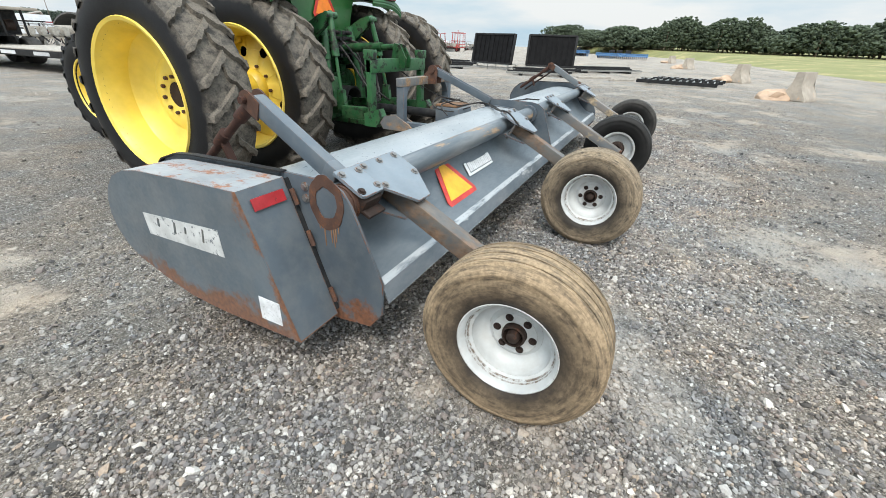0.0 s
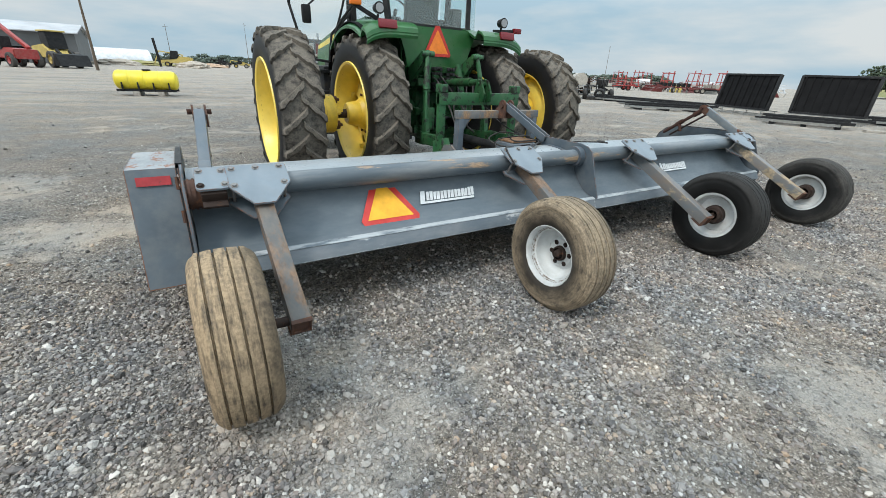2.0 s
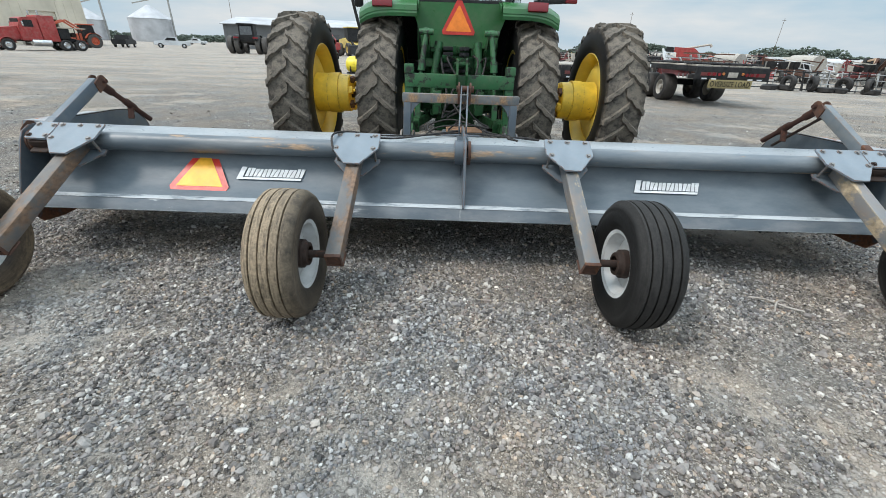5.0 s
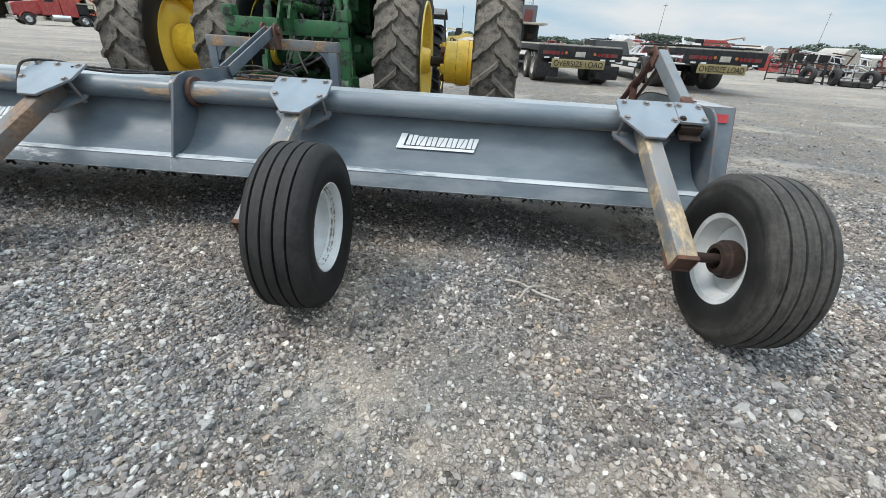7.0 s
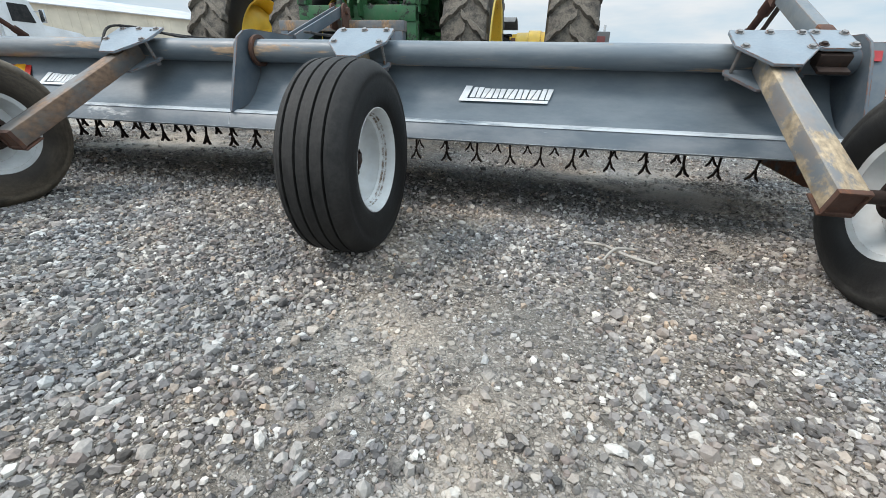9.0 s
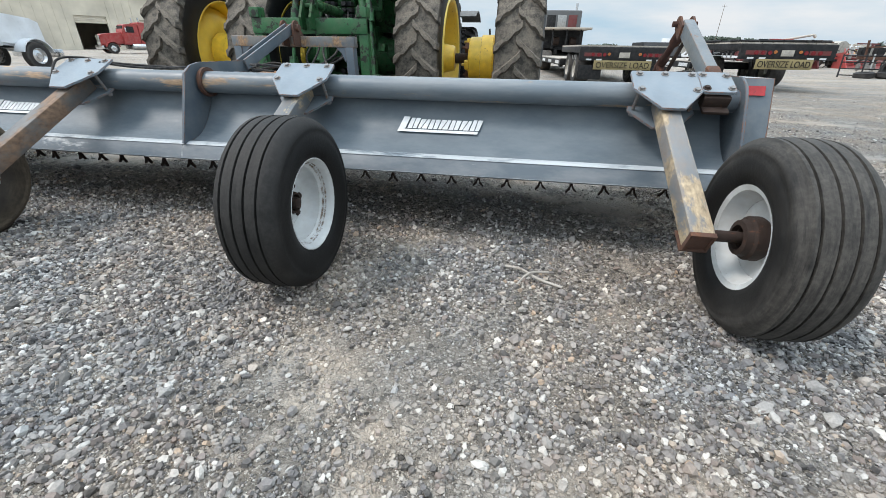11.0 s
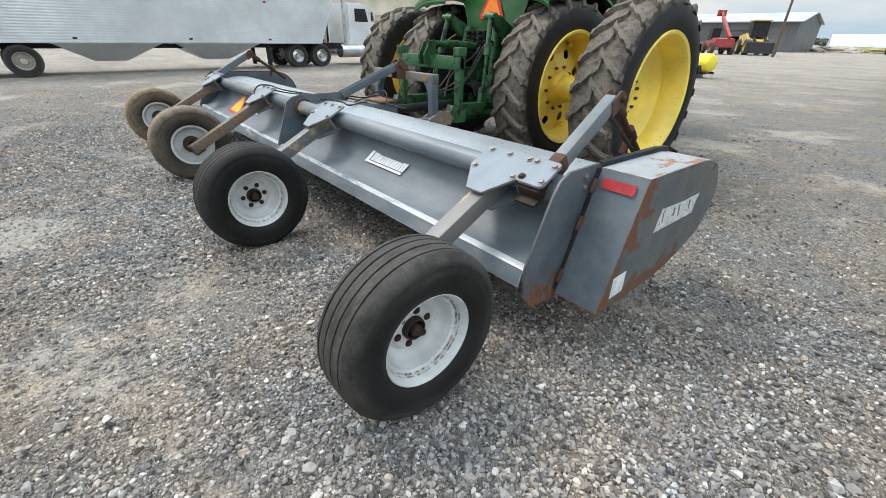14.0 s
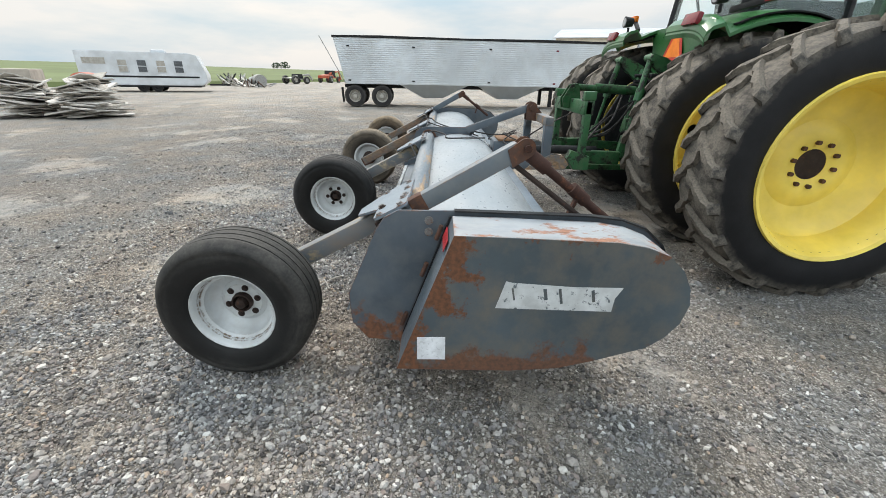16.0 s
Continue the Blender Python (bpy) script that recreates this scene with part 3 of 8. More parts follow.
def prism(bm, pts, axis, a, b, bevel=0.0):
    def put(u, v, w):
        return {"x": (w, u, v), "y": (u, w, v), "z": (u, v, w)}[axis]

    lo = [bm.verts.new(put(u, v, a)) for u, v in pts]
    hi = [bm.verts.new(put(u, v, b)) for u, v in pts]
    k = len(pts)
    f = [bm.faces.new(lo), bm.faces.new(hi[::-1])]
    f += [bm.faces.new((lo[i], hi[i], hi[(i + 1) % k], lo[(i + 1) % k])) for i in range(k)]
    if bevel:
        bmesh.ops.bevel(bm, geom=list({e for x in f[:2] for e in x.edges}), offset=bevel, segments=2, affect="EDGES")
    return bm


def basis(p0, p1, up=(0, 0, 1)):
    z = (Vector(p1) - Vector(p0)).normalized()
    x = Vector(up).cross(z)
    if x.length < 1e-4:
        x = Vector((1, 0, 0)).cross(z)
    x.normalize()
    return x, z.cross(x), z


def cyl(bm, p0, p1, r0, r1=None, n=16):
    r1 = r0 if r1 is None else r1
    x, y, _ = basis(p0, p1)
    rings = []
    for p, r in ((p0, r0), (p1, r1)):
        rings.append([bm.verts.new(Vector(p) + r * (math.cos(2 * math.pi * i / n) * x + math.sin(2 * math.pi * i / n) * y)) for i in range(n)])
    for i in range(n):
        bm.faces.new((rings[0][i], rings[0][(i + 1) % n], rings[1][(i + 1) % n], rings[1][i]))
    bm.faces.new(rings[0][::-1])
    bm.faces.new(rings[1])
    return bm


def beam(bm, p0, p1, w, h, bevel=0.0, up=(0, 0, 1)):
    x, y, z = basis(p0, p1, up)
    a, b = Vector(p0), Vector(p1)
    m = Matrix((x * w, y * h, z * (b - a).length)).transposed().to_4x4()
    m.translation = (a + b) / 2
    v = bmesh.ops.create_cube(bm, size=1.0, matrix=m)["verts"]
    if bevel:
        bmesh.ops.bevel(bm, geom=list({e for q in v for e in q.link_edges}), offset=bevel, segments=2, affect="EDGES", profile=0.6)
    return bm


def pipe(bm, pts, r, n=8, smooth=6):
    """A round bar or hose along a smooth line through the points."""
    p = [Vector(q) for q in pts]
    if smooth and len(p) > 2:
        out = []
        for i in range(len(p) - 1):
            a, b, c, d = p[max(i - 1, 0)], p[i], p[i + 1], p[min(i + 2, len(p) - 1)]
            for s in range(smooth):
                t = s / smooth
                out.append(0.5 * (2 * b + (c - a) * t + (2 * a - 5 * b + 4 * c - d) * t * t + (3 * b - a - 3 * c + d) * t**3))
        p = out + [p[-1]]
    rings, x = [], None
    for i, q in enumerate(p):
        z = (p[min(i + 1, len(p) - 1)] - p[max(i - 1, 0)]).normalized()
        x = basis((0, 0, 0), z)[0] if x is None else (x - z * x.dot(z)).normalized()
        y = z.cross(x)
        rings.append([bm.verts.new(q + r * (math.cos(2 * math.pi * k / n) * x + math.sin(2 * math.pi * k / n) * y)) for k in range(n)])
    for a, b in zip(rings, rings[1:]):
        for k in range(n):
            bm.faces.new((a[k], a[(k + 1) % n], b[(k + 1) % n], b[k]))
    bm.faces.new(rings[0][::-1])
    bm.faces.new(rings[-1])
    return bm


def lathe(bm, prof, n=48, closed=False):
    """Turns a profile of (x, radius) about the x axis."""
    rings = [[bm.verts.new((x, r * math.cos(2 * math.pi * i / n), r * math.sin(2 * math.pi * i / n))) for i in range(n)] for x, r in prof]
    pairs = list(zip(rings, rings[1:])) + ([(rings[-1], rings[0])] if closed else [])
    for a, b in pairs:
        for i in range(n):
            bm.faces.new((a[i], a[(i + 1) % n], b[(i + 1) % n], b[i]))
    if not closed:
        bm.faces.new(rings[0][::-1])
        bm.faces.new(rings[-1])
    return bm


def sheet(bm, prof, x0, x1, thick=0.006, cuts=1):
    """A bent sheet: a line of (y, z) drawn out along x, with thickness."""
    k = len(prof)
    off = []
    for i in range(k):
        a, b = Vector(prof[max(i - 1, 0)]), Vector(prof[min(i + 1, k - 1)])
        d = (b - a).normalized()
        off.append(Vector((d.y, -d.x)) * thick)
    xs = [x0 + (x1 - x0) * j / cuts for j in range(cuts + 1)]
    top = [[bm.verts.new((x, y, z)) for y, z in prof] for x in xs]
    low = [[bm.verts.new((x, y + o.x, z + o.y)) for (y, z), o in zip(prof, off)] for x in xs]
    for j in range(cuts):
        for i in range(k - 1):
            bm.faces.new((top[j][i], top[j + 1][i], top[j + 1][i + 1], top[j][i + 1]))
            bm.faces.new((low[j][i], low[j][i + 1], low[j + 1][i + 1], low[j + 1][i]))
        for i in (0, k - 1):
            bm.faces.new((top[j][i], low[j][i], low[j + 1][i], top[j + 1][i]))
    for j in (0, cuts):
        for i in range(k - 1):
            bm.faces.new((top[j][i], top[j][i + 1], low[j][i + 1], low[j][i]))
    return bm


def arc(cy, cz, r, a0, a1, n):
    return [(cy + r * math.cos(radians(a0 + (a1 - a0) * i / n)), cz + r * math.sin(radians(a0 + (a1 - a0) * i / n))) for i in range(n + 1)]


def bolt_mesh(r=0.014, h=0.012):
    bm = B()
    cyl(bm, (0, 0, -0.002), (0, 0, 0.003), r * 1.45, n=14)
    cyl(bm, (0, 0, 0.003), (0, 0, h), r, r * 0.92, n=6)
    return to_mesh("bolt", bm, M_bolt)


# ---------------------------------------------------------------- ground
def yard_waves(x, y):
    """Slow waves over the yard that set where stones gather and dust lies."""
    return np.sin(x * 1.3 + np.sin(y * 0.9) * 1.4) * np.sin(y * 1.7 + np.sin(x * 1.1)) + 0.5 * np.sin(x * 3.1 + 2 * np.sin(y * 2.3)) * np.sin(y * 3.7)


def make_ground():
    bm = B()
    xs = [-900, -400, -200, -110, -60, -36, -22, -14] + [-9 + 0.2 * i for i in range(96)] + [14, 20, 30, 46, 70, 110, 200, 400, 900]
    ys = [-900, -400, -200, -110, -60, -36, -22, -13] + [-7 + 0.2 * i for i in range(66)] + [9, 13, 20, 30, 46, 70, 110, 200, 400, 900]
    grid = [[bm.verts.new((x, y, float(0.009 * yard_waves(x, y)) if abs(x) < 10.1 and abs(y) < 7.1 else 0.0)) for x in xs] for y in ys]
    for a, b in zip(grid, grid[1:]):
        for i in range(len(xs) - 1):
            bm.faces.new((a[i], a[i + 1], b[i + 1], b[i]))
    return solo("ground", bm, M_ground, "grey crushed limestone yard with dusty patches", "ground", kind="structure")


make_ground()


def make_crop_field():
    """The crop west of the yard: it stands knee-high at its edge and climbs slowly into the distance."""
    bm = B()
    rows = []
    for x, y in ((-14, -60), (-29, -33), (-44, -25.5), (-75, -23), (-110, 10), (-420, 60)):
        rows.append([bm.verts.new((x - 0.75 * d, y - 0.66 * d, z)) for d, z in ((0, -0.06), (0.4, 0.4), (30, 1.0), (120, 2.2), (300, 4.6))])
    for a, b in zip(rows, rows[1:]):
        for i in range(4):
            bm.faces.new((a[i], a[i + 1], b[i + 1], b[i]))
    return solo("grass_field_west", bm, M_crop, "green crop field beyond the yard", "field", kind="structure")


def make_slope():
    """The pasture beyond the yard, which climbs gently towards the woods."""
    bm = B()
    rows = []
    for x, y in ((20, -30), (24, -20), (34, -14.8), (55, -13.2), (80, -12.0), (105, -8.0), (140, 6.0), (175, 34.0), (260, 70.0), (420, 120.0)):
        z = 0.045 + max(0.0, x - 45) / 115 * 1.9
        rows.append([bm.verts.new((x, y - (y + 300) * (k / 8) ** 2, z if k else -0.06)) for k in range(9)])
    for a, b in zip(rows, rows[1:]):
        for i in range(8):
            bm.faces.new((a[i], a[i + 1], b[i + 1], b[i]))
    return solo("grass_field_east", bm, M_grass, "rough green pasture beyond the yard edge", "field", kind="structure")


make_slope()
make_crop_field()


def make_gravel():
    """Loose angular chips of crushed stone, thickest round the implement and thinning out beyond it."""
    rng = np.random.default_rng(5)
    # a chip: a five-sided foot with a smaller, uneven top face; it lies on its open underside
    ring5 = [(math.cos(2 * math.pi * i / 5), math.sin(2 * math.pi * i / 5)) for i in range(5)]
    chip = np.array([(a, b, -0.55) for a, b in ring5] + [(0.78 * a, 0.78 * b, 0.75) for a, b in ring5], float) * 1.15
    chip_faces = np.array([q for i in range(5) for q in ((i, (i + 1) % 5, 5 + (i + 1) % 5), (i, 5 + (i + 1) % 5, 5 + i))] + [(5, 6, 7), (5, 7, 8), (5, 8, 9)])
    ico = B()
    bmesh.ops.create_icosphere(ico, subdivisions=1, radius=1.15)
    ball, tris = np.array([q.co[:] for q in ico.verts]), np.array([[q.index for q in f.verts] for f in ico.faces])
    ico.free()
    # kind, count, smallest and largest half-size, how rare the large ones are, form, flatness, and the stretches of yard they lie on
    near = ((0.60, -4.2, 4.4, -1.15, 0.75), (0.20, -5.4, -2.6, -0.4, 1.1), (0.20, 3.0, 6.2, 0.2, 1.2))
    low = ((0.75, 0.2, 3.6, -1.2, 0.5), (0.25, -3.6, 4.2, -1.4, 0.6))
    wide = ((0.5, -7.0, 9.0, -0.5, 3.0), (0.5, -12.0, 16.0, 2.0, 5.5))
    for name, count, lo, hi, power, form, faces, stretches in (("gravel", 150000, 0.0045, 0.0135, 1.5, chip, chip_faces, near), ("gravel_cobbles", 9000, 0.012, 0.026, 3.0, ball, tris, near + wide), ("gravel_fines", 36000, 0.0026, 0.0055, 1.2, chip, chip_faces, low), ("gravel_spread", 46000, 0.006, 0.018, 2.2, chip, chip_faces, wide)):
        share = np.array([q[0] for q in stretches])
        pick = rng.choice(len(stretches), count, p=share / share.sum())
        x0, x1, ym, ys = (np.array([q[i] for q in stretches])[pick] for i in (1, 2, 3, 4))
        x, y = rng.uniform(0, 1, count) * (x1 - x0) + x0, rng.normal(0, 1, count) * ys + ym
        wx = yard_waves(x, y)
        keep = (rng.uniform(0, 1, count) < 0.62 + 0.30 * wx + 0.30 * np.sin(7.3 * x + 2 * np.sin(5 * y)) * np.sin(8.1 * y + 2 * np.sin(4.0 * x))) & (np.abs(x) < 20) & (np.abs(y) < 14)
        x, y = x[keep], y[keep]
        k, nv = len(x), len(form)
        size = lo + (hi - lo) * rng.uniform(0, 1, k) ** power
        v = form[None] * rng.uniform(0.55, 1.10, (k, nv, 3)) * (size[:, None] * rng.uniform(0.6, 1.45, (k, 3)))[:, None]
        v[:, :, 2] *= 0.72
        a, t, u = rng.uniform(0, 6.28, k)[:, None], rng.normal(0, 0.35, k)[:, None], rng.normal(0, 0.3, k)[:, None]
        vy, vz = v[:, :, 1] * np.cos(t) - v[:, :, 2] * np.sin(t), v[:, :, 1] * np.sin(t) + v[:, :, 2] * np.cos(t)
        vx, vz = v[:, :, 0] * np.cos(u) + vz * np.sin(u), vz * np.cos(u) - v[:, :, 0] * np.sin(u)
        out = np.stack([vx * np.cos(a) - vy * np.sin(a) + x[:, None], vx * np.sin(a) + vy * np.cos(a) + y[:, None], vz + (size * 0.38 + np.where((np.abs(x) < 10) & (np.abs(y) < 6.8), 0.009 * yard_waves(x, y), 0.0))[:, None]], -1).reshape(-1, 3)
        idx = (faces[None] + (np.arange(k) * nv)[:, None, None]).reshape(-1, 3)
        me = bpy.data.meshes.new(name)
        me.vertices.add(len(out))
        me.vertices.foreach_set("co", out.ravel())
        me.loops.add(idx.size)
        me.loops.foreach_set("vertex_index", idx.ravel())
        me.polygons.add(len(idx))
        me.polygons.foreach_set("loop_start", np.arange(0, idx.size, 3))
        me.update(calc_edges=True)
        me.shade_flat()
        me.materials.append(M_stone)
        tagged(new(name, me), "loose grey limestone chips lying on the yard", "gravel", kind="stuff")


# ---------------------------------------------------------------- flail shredder
shredder = thing("flail_shredder", "worn grey-blue pull-behind flail shredder with rust on its edges", "farm implement")

TUBE_Y, TUBE_Z, TILT_P = 0.152, 0.836, 28.0
HOOD = [(0.16, 0.80), (0.22, 0.835), (0.30, 0.86), (0.40, 0.876), (0.52, 0.88), (0.62, 0.868), (0.72, 0.838), (0.82, 0.785), (0.90, 0.71), (0.97, 0.61), (1.02, 0.52)]
PANEL = [(-0.165, 0.408), (-0.128, 0.490), (-0.085, 0.499), (-0.03, 0.512), (0.03, 0.541), (0.085, 0.588), (0.14, 0.648), (0.18, 0.705), (0.205, 0.76), (0.21, 0.815)]
for side, x0, x1 in (("", -3.19, -0.001), ("", 0.001, 3.19)):
    part("hood_sheet", sheet(B(), HOOD, x0, x1, 0.006, 8), M_hood, shredder, "dusty rolled steel hood, sky sheen in its colour")
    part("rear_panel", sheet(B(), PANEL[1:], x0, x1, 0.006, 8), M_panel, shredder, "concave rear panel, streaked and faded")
    part("lower_lip", sheet(B(), [(-0.162, 0.402), (-0.17, 0.41), (-0.133, 0.49), (-0.126, 0.496), (-0.10, 0.502)], x0, x1, 0.009, 6), M_lip, shredder, "scuffed bent lower lip")
    # strip laid over the crease only to carry its painted sheen
    part("lip_crease", sheet(B(), [(-0.137, 0.4915), (-0.126, 0.4995), (-0.100, 0.506)], x0, x1, 0.003, 6), M_crease_sheen, shredder, "pale crease above the lip, sky sheen put in its colour")
    tube = B()
    cyl(tube, (x0 + (0.06 if x0 > 0 else 0), TUBE_Y, TUBE_Z), (x1 - (0.02 if x0 < 0 else 0), TUBE_Y, TUBE_Z), 0.066, n=40)
    part("toolbar_tube", tube, M_tube, shredder, "round toolbar tube with a worn top")

BOLT = bolt_mesh()
RUSTBOLT = BOLT.copy()
RUSTBOLT.materials.clear()
RUSTBOLT.materials.append(M_rust_d)


def on_plate(x, s, lift=0.0):
    """A pose on the sloping plates: s metres down the slope from the toolbar's top edge."""
    a = radians(TILT_P)
    y, z = 0.150 - s * math.cos(a), 0.952 - s * math.sin(a)
    return pose(x, y - lift * math.sin(a), z + lift * math.cos(a), TILT_P, 0, 0)


def slope_prism(outline, thick):
    bm = B()
    return prism(bm, [(u, -v) for u, v in outline], "z", -thick, 0.0, 0.002)


HEX = [(-0.165, 0.0), (0.165, 0.0), (0.172, 0.02), (0.172, 0.165), (0.055, 0.33), (-0.055, 0.33), (-0.172, 0.165), (-0.172, 0.02)]
UNDER = [(-0.165, 0.132), (0.165, 0.132), (0.172, 0.172), (0.06, 0.315), (-0.06, 0.315), (-0.172, 0.172)]
arms = []
for x in (-2.827, -0.781, 0.781, 2.827):
    plate = part("clamp_plate", slope_prism(HEX, 0.014), M_plate, shredder, "six-sided bolted clamp plate", on_plate(x, 0.0, 0.012))
    for u, v in ((-0.133, 0.172), (-0.128, 0.03), (0.0, 0.03), (0.132, 0.03), (0.133, 0.172)):
        part("bolt", BOLT, None, plate, "", pose(u, -v, 0.0, 0, 0, random.uniform(0, 60)))
    a = radians(TILT_P)
    arm = B()
    dirn = Vector((0, -math.cos(a), -math.sin(a)))
    start = Vector((x, 0.06, 0.825))
    end = start + dirn * 0.955
    beam(arm, start, end, 0.095, 0.10, 0.012, up=(0, -math.sin(a), math.cos(a)))
    arm_ob = part("wheel_arm", arm, M_arm_pale if x > 0 else M_arm_brown, shredder, "square tube arm, its top rubbed pale" if x > 0 else "square tube arm with brown rust along its top")
    foot = B()
    upv = Vector((0, -math.sin(a), math.cos(a)))
    for du, dv, w_, h_ in ((0, 0.0455, 0.097, 0.009), (0, -0.0455, 0.097, 0.009), (0.043, 0, 0.009, 0.09), (-0.043, 0, 0.009, 0.09)):
        off = upv * dv + Vector((du, 0, 0))
        beam(foot, end - dirn * 0.01 + off, end + dirn * 0.012 + off, w_, h_, 0.002, up=upv)
    beam(foot, end, end + dirn * 0.002, 0.08, 0.082, 0.0, up=upv)
    part("end_cap", foot, M_rust, arm_ob, "rust-stained open tube end")
    lowp = B()
    beam(lowp, end - dirn * 0.10 + Vector((0, 0.028, -0.052)), end + dirn * 0.005 + Vector((0, 0.028, -0.052)), 0.105, 0.008, 0.002, up=(0, -math.sin(a), math.cos(a)))
    part("foot_plate", lowp, M_rust, arm_ob)
    lower = part("lower_clamp_plate", slope_prism(UNDER, 0.012), M_guard_rear, shredder, "grey-blue strap plate under the arm", on_plate(x, 0.0, -0.118))
    for u, v in ((-0.140, 0.165), (0.140, 0.165)):
        rod = B()
        cyl(rod, (u, -v, 0.004), (u, -v, 0.125), 0.009, n=8)
        cyl(rod, (u, -v, -0.034), (u, -v, -0.012), 0.015, n=6)
        part("clamp_bolt", rod, M_bolt, lower)
    arms.append((x, end))

# end clamps, with the lift arms that lean forward over the hood
for sx in (-1, 1):
    xc, xe = sx * 3.085, sx * 3.066
    quad = [(-0.078, 0.006), (-0.068, 0.0), (0.068, 0.006), (0.080, 0.022), (0.083, 0.160), (0.078, 0.178), (0.064, 0.188), (-0.064, 0.188), (-0.078, 0.178), (-0.083, 0.160)]
    clamp = part("end_clamp", slope_prism(quad, 0.016), M_plate, shredder, "bolted end clamp with rusted edges", on_plate(xe, 0.0, 0.016))
    for i, (u, v) in enumerate(((-0.056, 0.035), (0.056, 0.042), (0.060, 0.155), (-0.058, 0.155))):
        part("bolt", RUSTBOLT if i == 3 else BOLT, None, clamp, "", pose(u, -v, 0.0, 0, 0, random.uniform(0, 60)))
    # rusty casting whose dark colour also holds the shade below the plate
    under = B()
    box(under, (xe, 0.045, 0.852), (0.13, 0.12, 0.06), (TILT_P, 0, 0), 0.012)
    box(under, (xe, 0.012, 0.80), (0.125, 0.10, 0.016), (TILT_P, 0, 0), 0.004)
    part("clamp_body", under, M_rust_d, clamp, "rusty clamp casting, darkened for the shade under its plate", on_plate(xe, 0.0, 0.016).inverted())
    stub = B()
    cyl(stub, (sx * 3.11, TUBE_Y - 0.05, TUBE_Z - 0.01), (sx * 3.197, TUBE_Y - 0.05, TUBE_Z - 0.01), 0.082 if sx < 0 else 0.058, n=24)
    for k in range(3 if sx < 0 else 0):
        cyl(stub, (-3.125 - 0.025 * k, TUBE_Y - 0.05, TUBE_Z - 0.01), (-3.137 - 0.025 * k, TUBE_Y - 0.05, TUBE_Z - 0.01), 0.088, n=24)
    part("tube_stub", stub, M_rust if sx < 0 else M_blue, shredder, "rust-red tube end" if sx < 0 else "")
    lift = B()
    beam(lift, (xc - sx * 0.005, 0.17, 0.925), (xc - sx * 0.04, 0.66, 1.20), 0.066, 0.088, 0.014)
    la = part("lift_arm", lift, M_lift if sx > 0 else M_blue, shredder, "grey-blue lift arm, rusted at its foot" if sx > 0 else "grey-blue lift arm with chipped edges")
    foot = B()
    beam(foot, (xc - sx * 0.003, 0.158, 0.919), (xc - sx * 0.006, 0.225, 0.957), 0.070, 0.092, 0.014)
    part("lift_arm_foot", foot, M_rust if sx > 0 else M_blue, la)
    for dx in (-0.036, 0.036):
        ear = B()
        prism(ear, arc(0.685, 1.21, 0.045, -60, 140, 8) + [(0.60, 1.20), (0.63, 1.12)], "x", xc - sx * 0.04 + dx - 0.006, xc - sx * 0.04 + dx + 0.006)
        part("pin_ear", ear, M_rust, la)
    strut = B()
    cyl(strut, (xc - sx * 0.04, 0.67, 1.205), (xc - sx * 0.04, 0.80, 1.11), 0.034, n=14)
    cyl(strut, (xc - sx * 0.04, 0.76, 1.14), (xc - sx * 0.055, 1.17, 0.83), 0.022, n=12)
    cyl(strut, (xc - sx * 0.04, 0.93, 1.02), (xc - sx * 0.045, 1.01, 0.955), 0.032, n=12)
    cyl(strut, (xc - sx * 0.11, 0.69, 1.21), (xc + sx * 0.03, 0.69, 1.21), 0.017, n=10)
    beam(strut, (xc - sx * 0.045, 0.97, 0.985), (xc - sx * 0.05, 0.93, 0.87), 0.05, 0.014, 0.003)
    part("turnbuckle", strut, M_rust_brown, shredder, "rust-brown turnbuckle strut pinned to the lift arm")
    if sx < 0:
        continue
    rod = B()
    cyl(rod, (xc - sx * 0.03, 0.64, 1.13), (xc + sx * 0.0, 1.10, 0.80), 0.013, n=10)
    part("steel_rod", rod, M_rust_d, shredder, "dark rusty steel rod")

# end plates and belt guards
END = [(0.105, 0.945), (0.36, 0.946), (0.98, 0.932), (1.12, 0.918), (1.24, 0.878), (1.335, 0.795), (1.392, 0.68), (1.385, 0.55), (1.315, 0.435), (1.20, 0.365), (0.85, 0.29), (0.60, 0.262), (0.11, 0.235), (-0.065, 0.25), (-0.14, 0.345), (-0.15, 0.51), (0.0, 0.85), (0.04, 0.91)]
GUARD = [(0.352, 0.93), (0.60, 0.925), (1.01, 0.912), (1.13, 0.893), (1.23, 0.855), (1.30, 0.79), (1.345, 0.71), (1.362, 0.63), (1.342, 0.54), (1.29, 0.465), (1.22, 0.41), (1.0, 0.338), (0.84, 0.292), (0.62, 0.275), (0.109, 0.277)]
